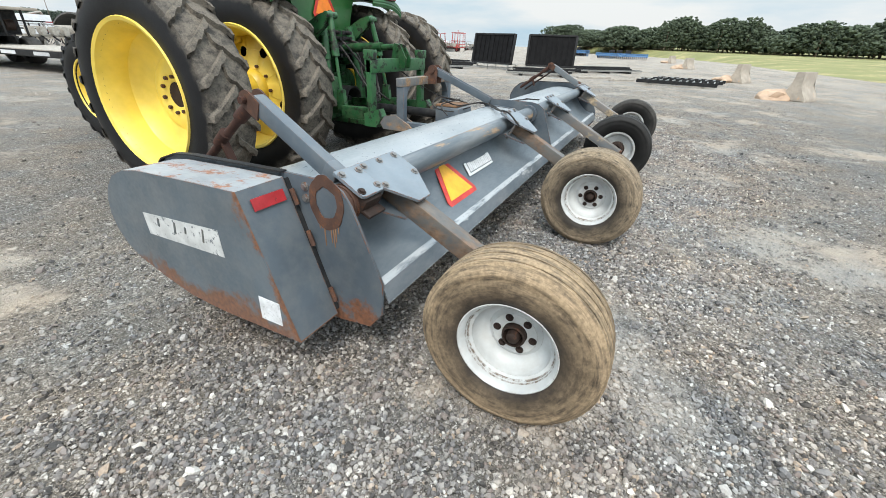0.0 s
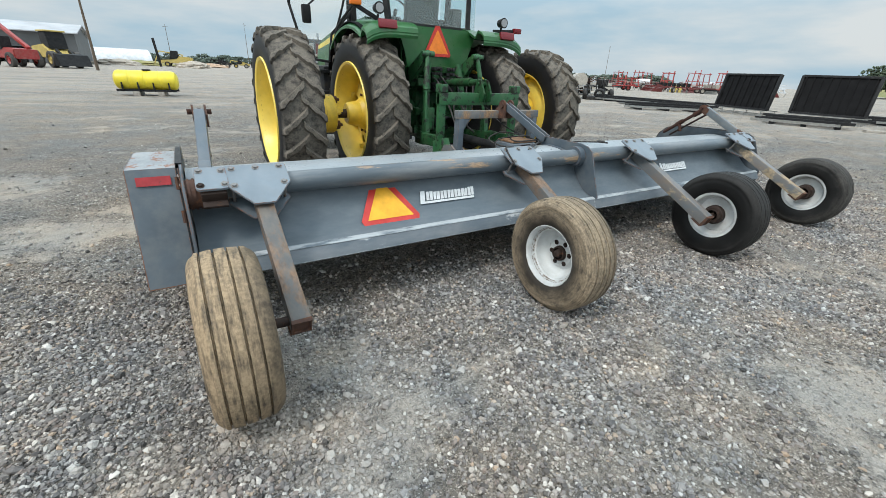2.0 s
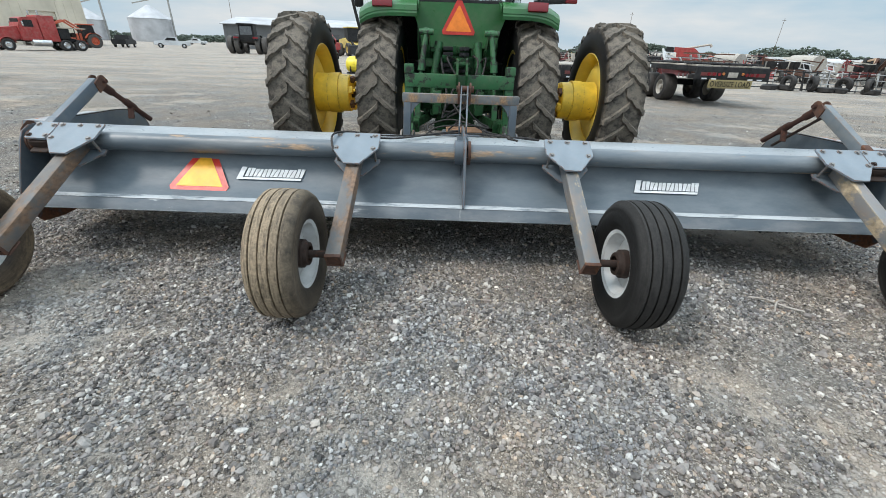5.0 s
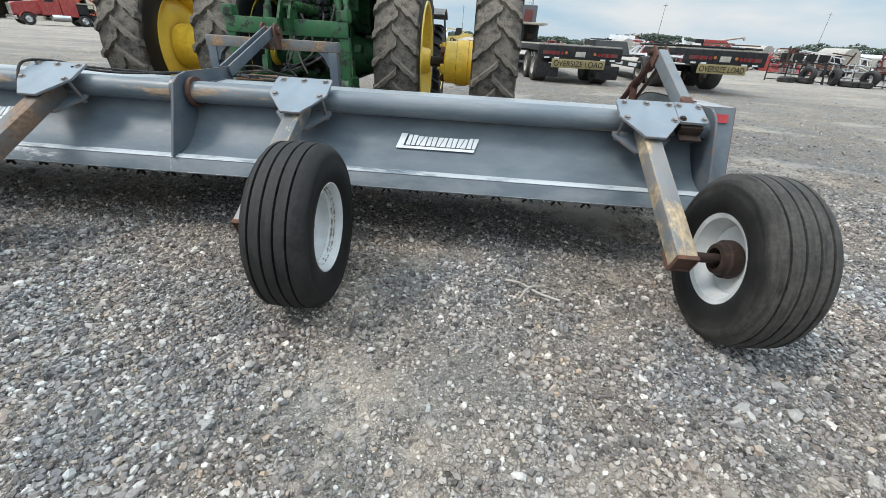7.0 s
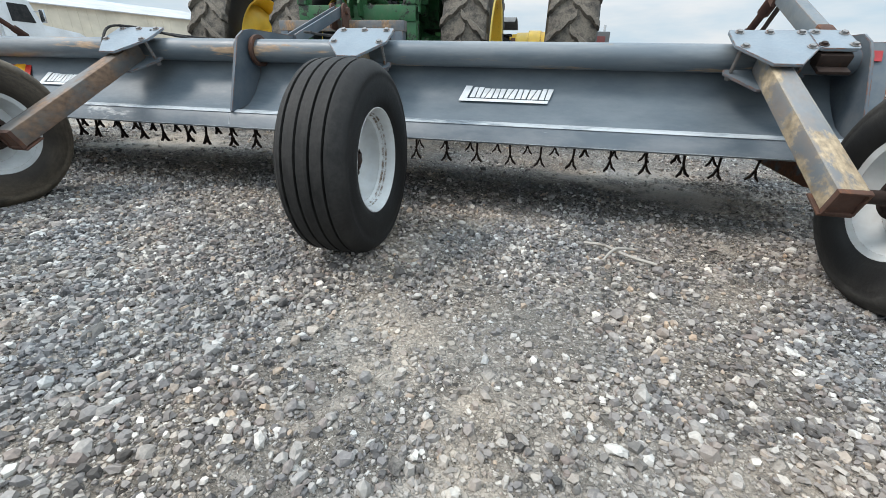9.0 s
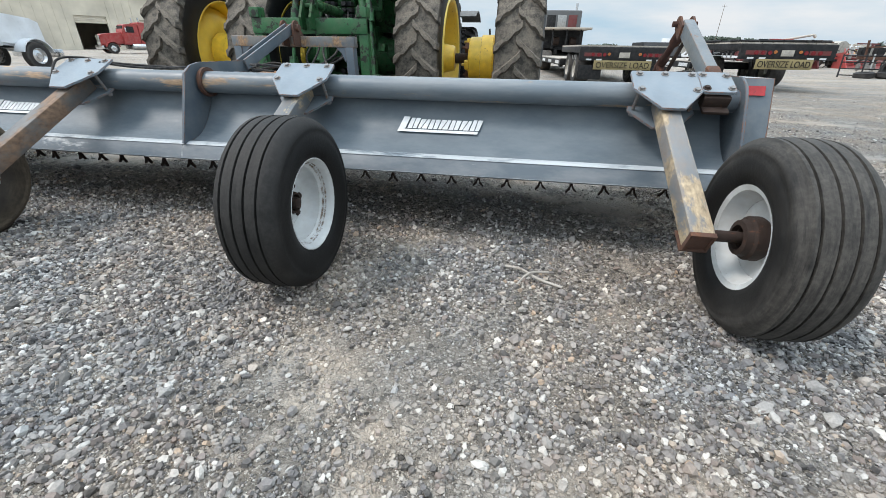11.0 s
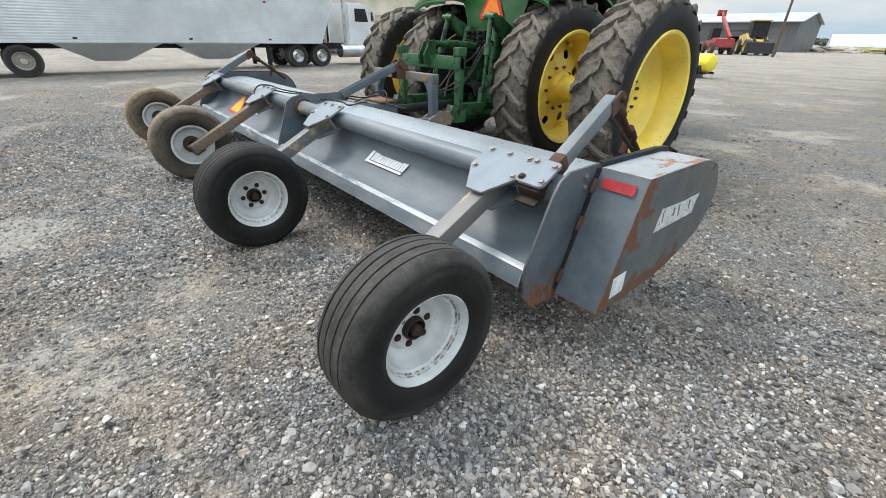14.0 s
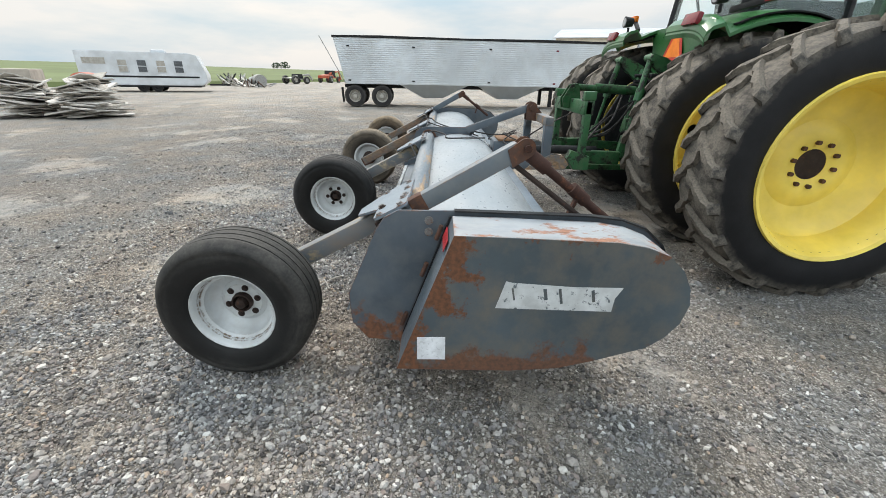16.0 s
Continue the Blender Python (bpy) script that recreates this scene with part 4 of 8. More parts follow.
for sx in (-1, 1):
    part("end_plate", prism(B(), END, "x", sx * 3.197, sx * 3.212, 0.003), M_end, shredder, "cut steel end plate with a rusted lower edge")
    rim = B()
    pipe_pts = [(sx * 3.214, y, z + 0.004) for y, z in END[1:8]]
    for a, b in zip(pipe_pts, pipe_pts[1:]):
        beam(rim, a, b, 0.034, 0.007)
    part("plate_rim", rim, M_dark, shredder, "dark rolled rim")
    guard = part("belt_guard", prism(B(), GUARD, "x", sx * 3.475, sx * 3.482, 0.002), M_guard if sx > 0 else M_guard_l, shredder, "flat belt guard, rust along its rear edge")
    k = len(GUARD)
    top = [GUARD[i] for i in range(0, 8)]
    part("guard_top", sheet(B(), top, sx * 3.232, sx * 3.478, 0.005, 2), M_guard_top, guard, "pale guard top, paint worn to rust")
    part("guard_rear", sheet(B(), [GUARD[-1], GUARD[0]], sx * 3.232, sx * 3.478, 0.005, 2), M_guard_rear, guard)
    part("guard_bottom", sheet(B(), [GUARD[i] for i in range(7, k)], sx * 3.232, sx * 3.478, 0.005, 2), M_guard_l, guard)
    # dark bar set in the hinge gap in place of its shade
    gap = B()
    beam(gap, (sx * 3.222, 0.343, 0.925), (sx * 3.222, 0.118, 0.30), 0.02, 0.008)
    part("gap_shade_strip", gap, M_dark, guard, "dark strip that stands for shade in the hinge gap")
    for s in (0.12, 0.42, 0.86):
        hg = B()
        q = Vector((sx * 3.235, 0.343, 0.925)).lerp(Vector((sx * 3.235, 0.118, 0.30)), s)
        cyl(hg, q + Vector((0, -0.012, 0.035)), q + Vector((0, -0.037, -0.035)), 0.011, n=8)
        part("hinge", hg, M_rust, guard)
    d = (Vector((0.352, 0.93)) - Vector((0.109, 0.277))).normalized()
    ref = B()
    q = Vector((0.109, 0.277)) + d * 0.625
    prism(ref, [(-0.085, -0.026), (0.085, -0.026), (0.085, 0.026), (-0.085, 0.026)], "z", 0.0, 0.003)
    part("reflector", ref, M_red_refl, guard, "red reflector tape", Matrix.Translation((sx * 3.35, q.x - 0.007, q.y + 0.002)) @ Matrix.Rotation(radians(69.6), 4, "X"))
    white = B()
    prism(white, [(0.203, 0.335), (0.328, 0.336), (0.327, 0.455), (0.203, 0.453)], "x", sx * 3.483, sx * 3.485)
    part("silver_label", white, M_foil, guard, "bright foil label with a blank face")
    logo = B()
    prism(logo, [(0.535, 0.607), (1.03, 0.597), (1.035, 0.66), (1.062, 0.712), (0.86, 0.712), (0.60, 0.728), (0.572, 0.735)] if sx > 0 else [(0.50, 0.60), (1.04, 0.59), (1.05, 0.70), (0.51, 0.73)], "x", sx * 3.483, sx * 3.4848)
    part("faded_decal", logo, M_decal_worn, guard, "peeling white decal with no readable lettering")
    for k in (0, 2, 3, 5):
        blk = B()
        box(blk, (sx * 3.4853, 0.60 + 0.068 * k + 0.02 * random.random(), 0.665 + 0.012 * random.random()), (0.0015, 0.006 + 0.010 * random.random(), 0.035 + 0.04 * random.random()), (12, 0, 0))
        part("decal_gap", blk, M_guard, guard)

# scorched ring on the end plate of the one end
ring = B()
rr_ = random.Random(4)
crust = []
for i in range(40):
    a = 2 * math.pi * i / 40
    w = noise.noise(Vector((math.cos(a) * 1.6, math.sin(a) * 1.6, 3.0)))
    crust.append([(r_ * (0.86 + 0.1 * (k < 1)) * math.cos(a), r_ * 1.12 * math.sin(a)) for k, r_ in enumerate((0.060 + 0.008 * w + 0.003 * rr_.random(), 0.108 + 0.010 * w + 0.005 * rr_.random()))])
loops = [[[ring.verts.new((x, *c[k])) for c in crust] for k in (0, 1)] for x in (-0.001, 0.0025)]
for i in range(40):
    j = (i + 1) % 40
    (a0, a1), (b0, b1) = loops
    ring.faces.new((b0[i], b0[j], b1[j], b1[i]))
    ring.faces.new((a0[i], a1[i], a1[j], a0[j]))
    ring.faces.new((a0[i], a0[j], b0[j], b0[i]))
    ring.faces.new((a1[i], b1[i], b1[j], a1[j]))
part("weld_ring", ring, M_rust, shredder, "scorched crust of rust round a weld", Matrix.Translation((-3.2135, 0.13, 0.845)) @ Matrix.Scale(-1, 4, Vector((1, 0, 0))))
drip = B()
for i in range(9):
    y = 0.075 + i * 0.013 + 0.004 * rr_.random()
    h_ = 0.03 + 0.09 * rr_.random() ** 2
    prism(drip, [(y - 0.004, 0.755), (y + 0.004, 0.755), (y + 0.0025, 0.75 - h_), (y, 0.745 - h_), (y - 0.0025, 0.75 - h_)], "x", -3.2145, -3.2125)
part("rust_drip", drip, M_rust_l, shredder, "thin rust runs below the ring")
for sx in (-1, 1):
    for y, z in ((0.245, 0.90), (0.245, 0.845)):
        part("bolt", BOLT, None, shredder, "", pose(sx * 3.214, y, z, 0, sx * 90, 0))

# hitch frame in the middle
CENTRE = [(-0.15, 0.50), (-0.13, 0.487), (0.02, 0.53), (0.10, 0.60), (0.17, 0.70), (0.20, 0.80), (0.66, 0.865), (0.69, 0.90), (0.66, 0.955), (0.14, 0.955), (0.06, 0.94), (0.0, 0.90), (-0.03, 0.82)]
part("centre_plate", prism(B(), CENTRE, "x", 0.012, 0.03, 0.003), M_blue, shredder, "shaped centre plate that carries the hitch link")
col = B()
lathe(col, [(0.0, 0.090), (0.022, 0.090), (0.022, 0.07), (0.0, 0.07)], 24, True)
part("tube_collar", col, M_rust, shredder, "rusted tube collar", Matrix.Translation((0.045, TUBE_Y, TUBE_Z)))
seam = B()
cyl(seam, (-0.055, TUBE_Y, TUBE_Z), (0.012, TUBE_Y, TUBE_Z), 0.092, n=24)
part("tube_flange", seam, M_blue, shredder)
band = sheet(B(), [(y, z + 0.006) for y, z in HOOD], -0.03, 0.06, 0.012, 1)
part("hood_seam", band, M_blue, shredder, "raised joint between the two hood halves")
link = B()
for dx in (-0.03, 0.03):
    beam(link, (0.02 + dx, 0.60, 0.925), (0.05 + dx, 1.32, 1.195), 0.014, 0.075, 0.003)
part("hitch_link", link, M_blue, shredder, "pair of flat bars from the hood to the mast")
mast = B()
beam(mast, (-0.57, 1.42, 1.092), (0.61, 1.42, 1.092), 0.085, 0.085, 0.008)
mast_ob = part("hitch_mast", mast, M_arm, shredder, "square hitch crossbar with a rusty top")
for sx, x in ((-1, -0.52), (1, 0.56)):
    post = B()
    beam(post, (x, 1.42, 1.05), (x + sx * 0.01, 1.42, 0.62), 0.09, 0.075, 0.006)
    prism(post, [(x, 1.05), (x - sx * 0.13, 1.05), (x - sx * 0.075, 1.0), (x - sx * 0.045, 0.93)], "y", 1.385, 1.455)
    part("mast_post", post, M_blue, mast_ob)
    lug = B()
    prism(lug, [(1.2, 0.60), (1.62, 0.60), (1.66, 0.66), (1.60, 0.74), (1.46, 0.76), (1.3, 0.68)], "x", x + sx * 0.06, x + sx * 0.08)
    prism(lug, [(1.2, 0.60), (1.62, 0.60), (1.66, 0.66), (1.60, 0.74), (1.46, 0.76), (1.3, 0.68)], "x", x - sx * 0.06, x - sx * 0.04)
    part("lower_hitch_lug", lug, M_arm, mast_ob)
eye = B()
for dx in (-0.055, 0.055):
    prism(eye, arc(1.325, 1.195, 0.06, 0, 180, 8) + [(1.27, 1.06), (1.46, 1.04), (1.46, 1.12)], "x", 0.05 + dx - 0.008, 0.05 + dx + 0.008)
cyl(eye, (-0.03, 1.325, 1.195), (0.14, 1.325, 1.195), 0.03, n=12)
part("mast_eye", eye, M_rust, mast_ob, "rusted pin and ears")
frame_bm = B()
for x in (-0.5, 0.55):
    beam(frame_bm, (x, 0.86, 0.64), (x, 1.46, 0.64), 0.10, 0.10, 0.008)
beam(frame_bm, (-3.15, 0.98, 0.60), (3.15, 0.98, 0.60), 0.09, 0.10, 0.01)
box(frame_bm, (0.02, 1.05, 0.72), (0.36, 0.30, 0.22), (0, 0, 0), 0.02)
part("front_frame", frame_bm, M_blue, shredder)
shelf = B()
box(shelf, (0.05, 1.08, 0.845), (0.34, 0.26, 0.02), (0, 0, 0), 0.004)
part("gearbox_cover", shelf, M_rust_l, shredder, "rust-stained gearbox cover plate")
shaft = B()
cyl(shaft, (0.05, 1.2, 0.72), (0.03, 2.15, 0.72), 0.05, n=14)
part("drive_shaft", shaft, M_dark, shredder, "black drive shaft tube")

# hoses
for pts in ([(-0.93, -0.03, 0.86), (-0.95, 0.06, 0.955), (-0.86, 0.16, 0.965), (-0.66, 0.24, 0.93), (-0.35, 0.42, 0.905), (-0.1, 0.58, 0.90), (0.2, 0.72, 0.88)],
            [(-0.68, 0.10, 0.94), (-0.5, 0.28, 0.905), (-0.2, 0.5, 0.91), (0.0, 0.72, 0.90), (-0.1, 0.95, 0.86), (0.0, 1.2, 0.9)],
            [(0.42, 0.16, 0.94), (0.35, 0.22, 0.945), (0.5, 0.34, 0.93), (0.62, 0.36, 0.91), (0.45, 0.55, 0.89), (0.2, 0.8, 0.86)],
            [(0.05, 0.86, 0.83), (-0.2, 1.0, 0.80), (-0.3, 1.15, 0.86), (-0.1, 1.2, 0.92), (0.1, 1.12, 0.9), (0.3, 1.0, 0.84), (0.5, 1.1, 0.8)],
            [(-0.35, 0.95, 0.78), (-0.2, 1.1, 0.86), (0.1, 1.02, 0.9), (0.3, 1.16, 0.86), (0.2, 1.3, 0.9), (0.1, 1.5, 1.0), (0.1, 1.9, 1.2)]):
    part("hydraulic_hose", pipe(B(), pts, 0.0075, 8), M_black, shredder, "black hydraulic hose")

# slow-vehicle triangle and decals on the rear panel


def on_panel(x, y, z, deg):
    return pose(x, y, z, deg, 0, 0) @ Matrix.Translation((0, 0, 0.009))


tri_h, half = 0.356 * 0.866, 0.178


def triangle_sign(parent, at, inner):
    base = B()
    prism(base, [(-0.145 - 0.065, -0.04), (0.145 + 0.065, -0.04), (0.225, 0.0), (0.035, tri_h + 0.06), (-0.035, tri_h + 0.06), (-0.225, 0.0)], "z", 0.0, 0.003)
    sign = part("warning_triangle", base, M_smv_red, parent, "slow-vehicle triangle with a dark red border", at)
    face = B()
    prism(face, [(-half, 0.0), (half, 0.0), (0.008, tri_h), (-0.008, tri_h)], "z", 0.003, 0.005)
    part("triangle_face", face, inner, sign)
    return sign


triangle_sign(shredder, on_panel(-1.99, 0.024, 0.538, 45), M_smv_y)


def wordmark(parent, w, h, at):
    """The maker's mark as plain slanted white blocks over a bar; no letters."""
    sl = 0.28 * h

    def slab(bm, a, b, c, d):
        prism(bm, [(a * w + b * sl, b * h), (c * w + b * sl, b * h), (c * w + d * sl, d * h), (a * w + d * sl, d * h)], "z", 0.0, 0.0025)

    bm = B()
    slab(bm, 0.0, 0.0, 0.93, 0.17)
    slab(bm, 0.0, 0.17, 0.075, 1.0)
    mark = part("white_mark", bm, M_decal, parent, "white slanted maker's mark of plain blocks", at)
    for i in range(7):
        u = 0.100 + i * 0.121
        top = 0.86 + 0.07 * (i in (0, 6))
        for k in range(2):
            blk = B()
            lean = 0.25 if i % 2 else -0.1
            cut = [u + 0.052 + lean * 0.10 * (v - 0.5) for v in (0, 1)]
            e0 = (u, u) if k == 0 else (cut[0] + 0.006, cut[1] + 0.006)
            e1 = (cut[0] - 0.006, cut[1] - 0.006) if k == 0 else (u + 0.106, u + 0.106)
            prism(blk, [(e0[0] * w + 0.235 * sl, 0.235 * h), (e1[0] * w + 0.235 * sl, 0.235 * h), (e1[1] * w + top * sl, top * h), (e0[1] * w + top * sl, top * h)], "z", 0.0, 0.0025)
            part("mark_block", blk, M_decal, mark)
    return mark


for x in (-1.725, 1.35):
    wordmark(shredder, 0.53, 0.105, on_panel(x, 0.083, 0.588, 47))

# rotor with hanging knives
# unseen sheet added at the hood front to darken the space beneath
skirt = sheet(B(), [(1.015, 0.53), (1.03, 0.46), (1.05, 0.41)], -3.18, 3.18, 0.008, 8)
part("added_front_baffle", skirt, M_dark, shredder, "dark baffle added along the hood front to hold light back")
rotor = B()
cyl(rotor, (-3.18, 0.44, 0.46), (3.18, 0.44, 0.46), 0.10, n=20)
part("rotor", rotor, M_dark, shredder, "dark rotor drum under the hood")
knife = B()
box(knife, (0, 0, -0.015), (0.034, 0.045, 0.05), (0, 0, 0), 0.006)
prism(knife, [(-0.009, 0.0), (0.009, 0.0), (0.007, -0.16), (-0.007, -0.16)], "y", -0.008, 0.008)
for s in (-1, 1):
    prism(knife, [(0.0, -0.145), (s * 0.009, -0.155), (s * 0.022, -0.19), (s * 0.050, -0.222), (s * 0.046, -0.233), (s * 0.014, -0.208), (s * 0.004, -0.178), (0.0, -0.172)], "y", -0.012, 0.012)
KNIFE = to_mesh("flail_knife", knife, M_rust_d)
for i in range(-15, 16):
    for row, dy in ((0, 0.0), (1, 0.42)):
        if abs(i * 0.205 + 0.1 * row) < 3.12:
            part("flail_knife", KNIFE, None, shredder, "", pose(i * 0.205 + 0.1 * row, 0.34 + dy, 0.385, random.uniform(-8, 8), random.uniform(-6, 6), random.uniform(-14, 14)) @ Matrix.Diagonal((0.72, 0.8, 0.82, 1)))

# gauge wheels
def implement_wheel(parent, x, y, z, out, rubber, hub_label, sag=0.0):
    """A ribbed implement wheel at its axle; out is the side of its dish."""
    R = 0.394
    prof = [(-0.105, 0.20), (-0.117, 0.213), (-0.126, 0.232), (-0.129, 0.236), (-0.136, 0.268), (-0.140, 0.296), (-0.139, 0.318), (-0.135, 0.334), (-0.137, 0.338), (-0.133, 0.352), (-0.123, 0.366), (-0.108, 0.377)]
    shoulder = [(-q, r) for q, r in prof[::-1]]
    for gx in (-0.082, -0.030, 0.022, 0.072):
        crown = R - 0.75 * gx * gx
        prof += [(gx - 0.018, crown), (gx - 0.005, crown), (gx - 0.003, crown - 0.016), (gx + 0.003, crown - 0.016), (gx + 0.005, crown)]
    prof += [(0.096, R - 0.0075)] + shoulder
    tyre = lathe(B(), prof, 64, True)
    hub = B()
    lathe(hub, [(out * q, r) for q, r in ((-0.10, 0.045), (-0.10, 0.053), (0.010, 0.053), (0.022, 0.050), (0.022, 0.043), (-0.02, 0.040), (-0.02, 0.02), (-0.05, 0.02), (-0.05, 0.04))], 22, True)
    lathe(hub, [(out * q, r) for q, r in ((-0.03, 0.029), (0.020, 0.029), (0.034, 0.025), (0.040, 0.014), (0.040, 0.002))], 18)
    lathe(hub, [(out * q, r) for q, r in ((-0.035, 0.05), (-0.035, 0.082), (-0.050, 0.090), (-0.088, 0.088), (-0.095, 0.076), (-0.118, 0.070), (-0.122, 0.05))], 22, True)
    wheel = part("gauge_wheel", hub, M_rust_d, parent, hub_label, pose(x, y, z, random.uniform(0, 360), 0, 0))
    part("tyre", tyre, rubber, wheel, "", None, 50)
    rim = B()
    lathe(rim, [(out * q, r) for q, r in ((-0.108, 0.19), (-0.116, 0.212), (-0.106, 0.222), (-0.095, 0.20), (-0.05, 0.178), (0.05, 0.178), (0.095, 0.20), (0.108, 0.222), (0.117, 0.217), (0.119, 0.211), (0.112, 0.203), (0.098, 0.196), (0.072, 0.191), (0.064, 0.183), (0.056, 0.171), (0.030, 0.168), (0.008, 0.163), (-0.010, 0.150), (-0.020, 0.132), (-0.022, 0.118), (-0.012, 0.104), (-0.006, 0.098), (-0.006, 0.054), (-0.028, 0.054), (-0.03, 0.11), (-0.036, 0.158))], 56, True)
    bmesh.ops.bevel(rim, geom=[e for e in rim.edges if len(e.link_faces) == 2 and e.calc_face_angle(0) > 0.9], offset=0.002, segments=1, affect="EDGES")
    part("rim", rim, M_rim_white, wheel, "white painted steel rim")
    for i in range(6):
        a = i * math.pi / 3
        part("wheel_nut", RUSTBOLT, None, wheel, "", Matrix.Translation((out * -0.005, 0.080 * math.cos(a), 0.080 * math.sin(a))) @ Matrix.Rotation(out * math.pi / 2, 4, "Y") @ Matrix.Scale(0.86, 4))
        part("wheel_nut", RUSTBOLT, None, wheel, "", Matrix.Translation((out * -0.085, 0.07 * math.cos(a), 0.07 * math.sin(a))) @ Matrix.Rotation(-out * math.pi / 2, 4, "Y") @ Matrix.Scale(0.7, 4))
    spin = B()
    cyl(spin, (-out * 0.08, 0, 0), (-out * 0.26, 0, 0), 0.024, n=14)
    part("spindle", spin, M_rust_d, wheel, "dark rusty stub axle")
    return wheel


for (x, end), out, rubber, label in zip(arms, (-1, -1, 1, 1), (M_tyre_brown, M_tyre_mid, M_tyre_new, M_tyre_black), ("caked brown ribbed gauge wheel", "dusty ribbed gauge wheel", "black ribbed gauge wheel", "black ribbed gauge wheel with bare tread")):
    implement_wheel(shredder, x + out * 0.275, -0.738, 0.392, out, rubber, label)


# ---------------------------------------------------------------- tractor
tractor = thing("tractor", "green and yellow row-crop tractor with dual rear wheels", "tractor", (0, 3.085, 0))
AX = 0.945
M_fender = surface("dusty_grey_plastic", (0.085, 0.085, 0.085), 0.6, dirt=(0.2, 0.19, 0.17), dirt_amount=0.5, scale=4, grain=50)


def tractor_tyre(R, W, rim_r, lugs, lug_h):
    bm = B()
    h = W / 2
    body = R - lug_h
    side = [(-h * 0.80, rim_r - 0.01), (-h * 0.93, rim_r + 0.03), (-h * 1.0, rim_r + (body - rim_r) * 0.45), (-h * 0.98, rim_r + (body - rim_r) * 0.68), (-h * 0.90, body - 0.03), (-h * 0.55, body - 0.004)]
    prof = side + [(0.0, body)] + [(-x, r) for x, r in side[::-1]]
    lathe(bm, prof, 64, True)
    tyre = to_mesh("tyre", bm, M_tyre_tractor, 40)
    bars = []
    for s in (-1, 1):
        lb = B()
        rows = []
        for t in (0.0, 0.12, 0.25, 0.38, 0.50, 0.62, 0.74, 0.84, 0.92, 1.0):
            x = s * (-0.025 + (h * 0.99 + 0.025) * t)
            a = (0.245 * t ** 0.9 + 0.008 * math.sin(17 * t)) * (1.0 if R > 0.9 else 0.85)
            rr = (R if t < 0.8 else R - 0.016) if t < 1.0 else R - 0.07
            bot = body - 0.01 if t < 0.85 else body - 0.06
            wt, wb = (0.026 + 0.006 * math.sin(15 * t + 1.0)) / R, (0.046 + 0.009 * math.sin(15 * t + 0.6)) / R
            rows.append([(x, bot, a - wb), (x, rr, a - wt), (x, rr, a + wt), (x, bot, a + wb)])
        vs = [[lb.verts.new((x, r * math.cos(q), r * math.sin(q))) for x, r, q in row] for row in rows]
        for p, q in zip(vs, vs[1:]):
            for i in range(3):
                lb.faces.new((p[i], p[i + 1], q[i + 1], q[i]))
        lb.faces.new(vs[0])
        lb.faces.new(vs[-1][::-1])
        bmesh.ops.bevel(lb, geom=[e for e in lb.edges if len(e.link_faces) == 2 and e.calc_face_angle(0) > 0.7], offset=0.010, segments=2, affect="EDGES")
        bars.append(to_mesh("tread_lug", lb, M_tyre_tractor, 50))
    return tyre, bars, lugs


def fit_tyre(wheel, made, label):
    """The casing and its separate tread lugs, on one wheel."""
    tyre, bars, lugs = made
    part("tyre", tyre, None, wheel, label)
    for k in range(lugs):
        for i, bar in enumerate(bars):
            part("tread_lug", bar, None, wheel, "", Matrix.Rotation(2 * math.pi * (k + 0.5 * i) / lugs, 4, "X"))


REAR_TYRE = tractor_tyre(0.972, 0.50, 0.60, 22, 0.036)
FRONT_TYRE = tractor_tyre(0.72, 0.42, 0.40, 20, 0.036)


def disc_with_holes(r0, r1, holes, hole_r, ring, x0, x1):
    """A wheel disc with round windows, cut as a fan of sectors."""
    bm = B()
    span = math.asin(hole_r / ring)
    fan = []
    for h in range(holes):
        c = 2 * math.pi * (h + 0.5) / holes
        for k in range(13):
            q = math.pi * k / 12
            fan.append((c - span * math.cos(q), hole_r * math.sin(q)))
        for k in (1, 2, 3):
            fan.append((c + span + (2 * math.pi / holes - 2 * span) * k / 4, 0.0))
    rows = []
    for a, d in fan:
        rows.append([bm.verts.new((x, r * math.cos(a), r * math.sin(a))) for r, x in ((r0, x0), (ring - max(d, 0.0005), x0 + (x1 - x0) * 0.45), (ring + max(d, 0.0005), x0 + (x1 - x0) * 0.55), (r1, x1))])
    for i, row in enumerate(rows):
        nxt = rows[(i + 1) % len(rows)]
        bm.faces.new((row[0], nxt[0], nxt[1], row[1]))
        bm.faces.new((row[2], nxt[2], nxt[3], row[3]))
        if fan[i][1] < 0.002 and fan[(i + 1) % len(rows)][1] < 0.002:
            bm.faces.new((row[1], nxt[1], nxt[2], row[2]))
    return bm


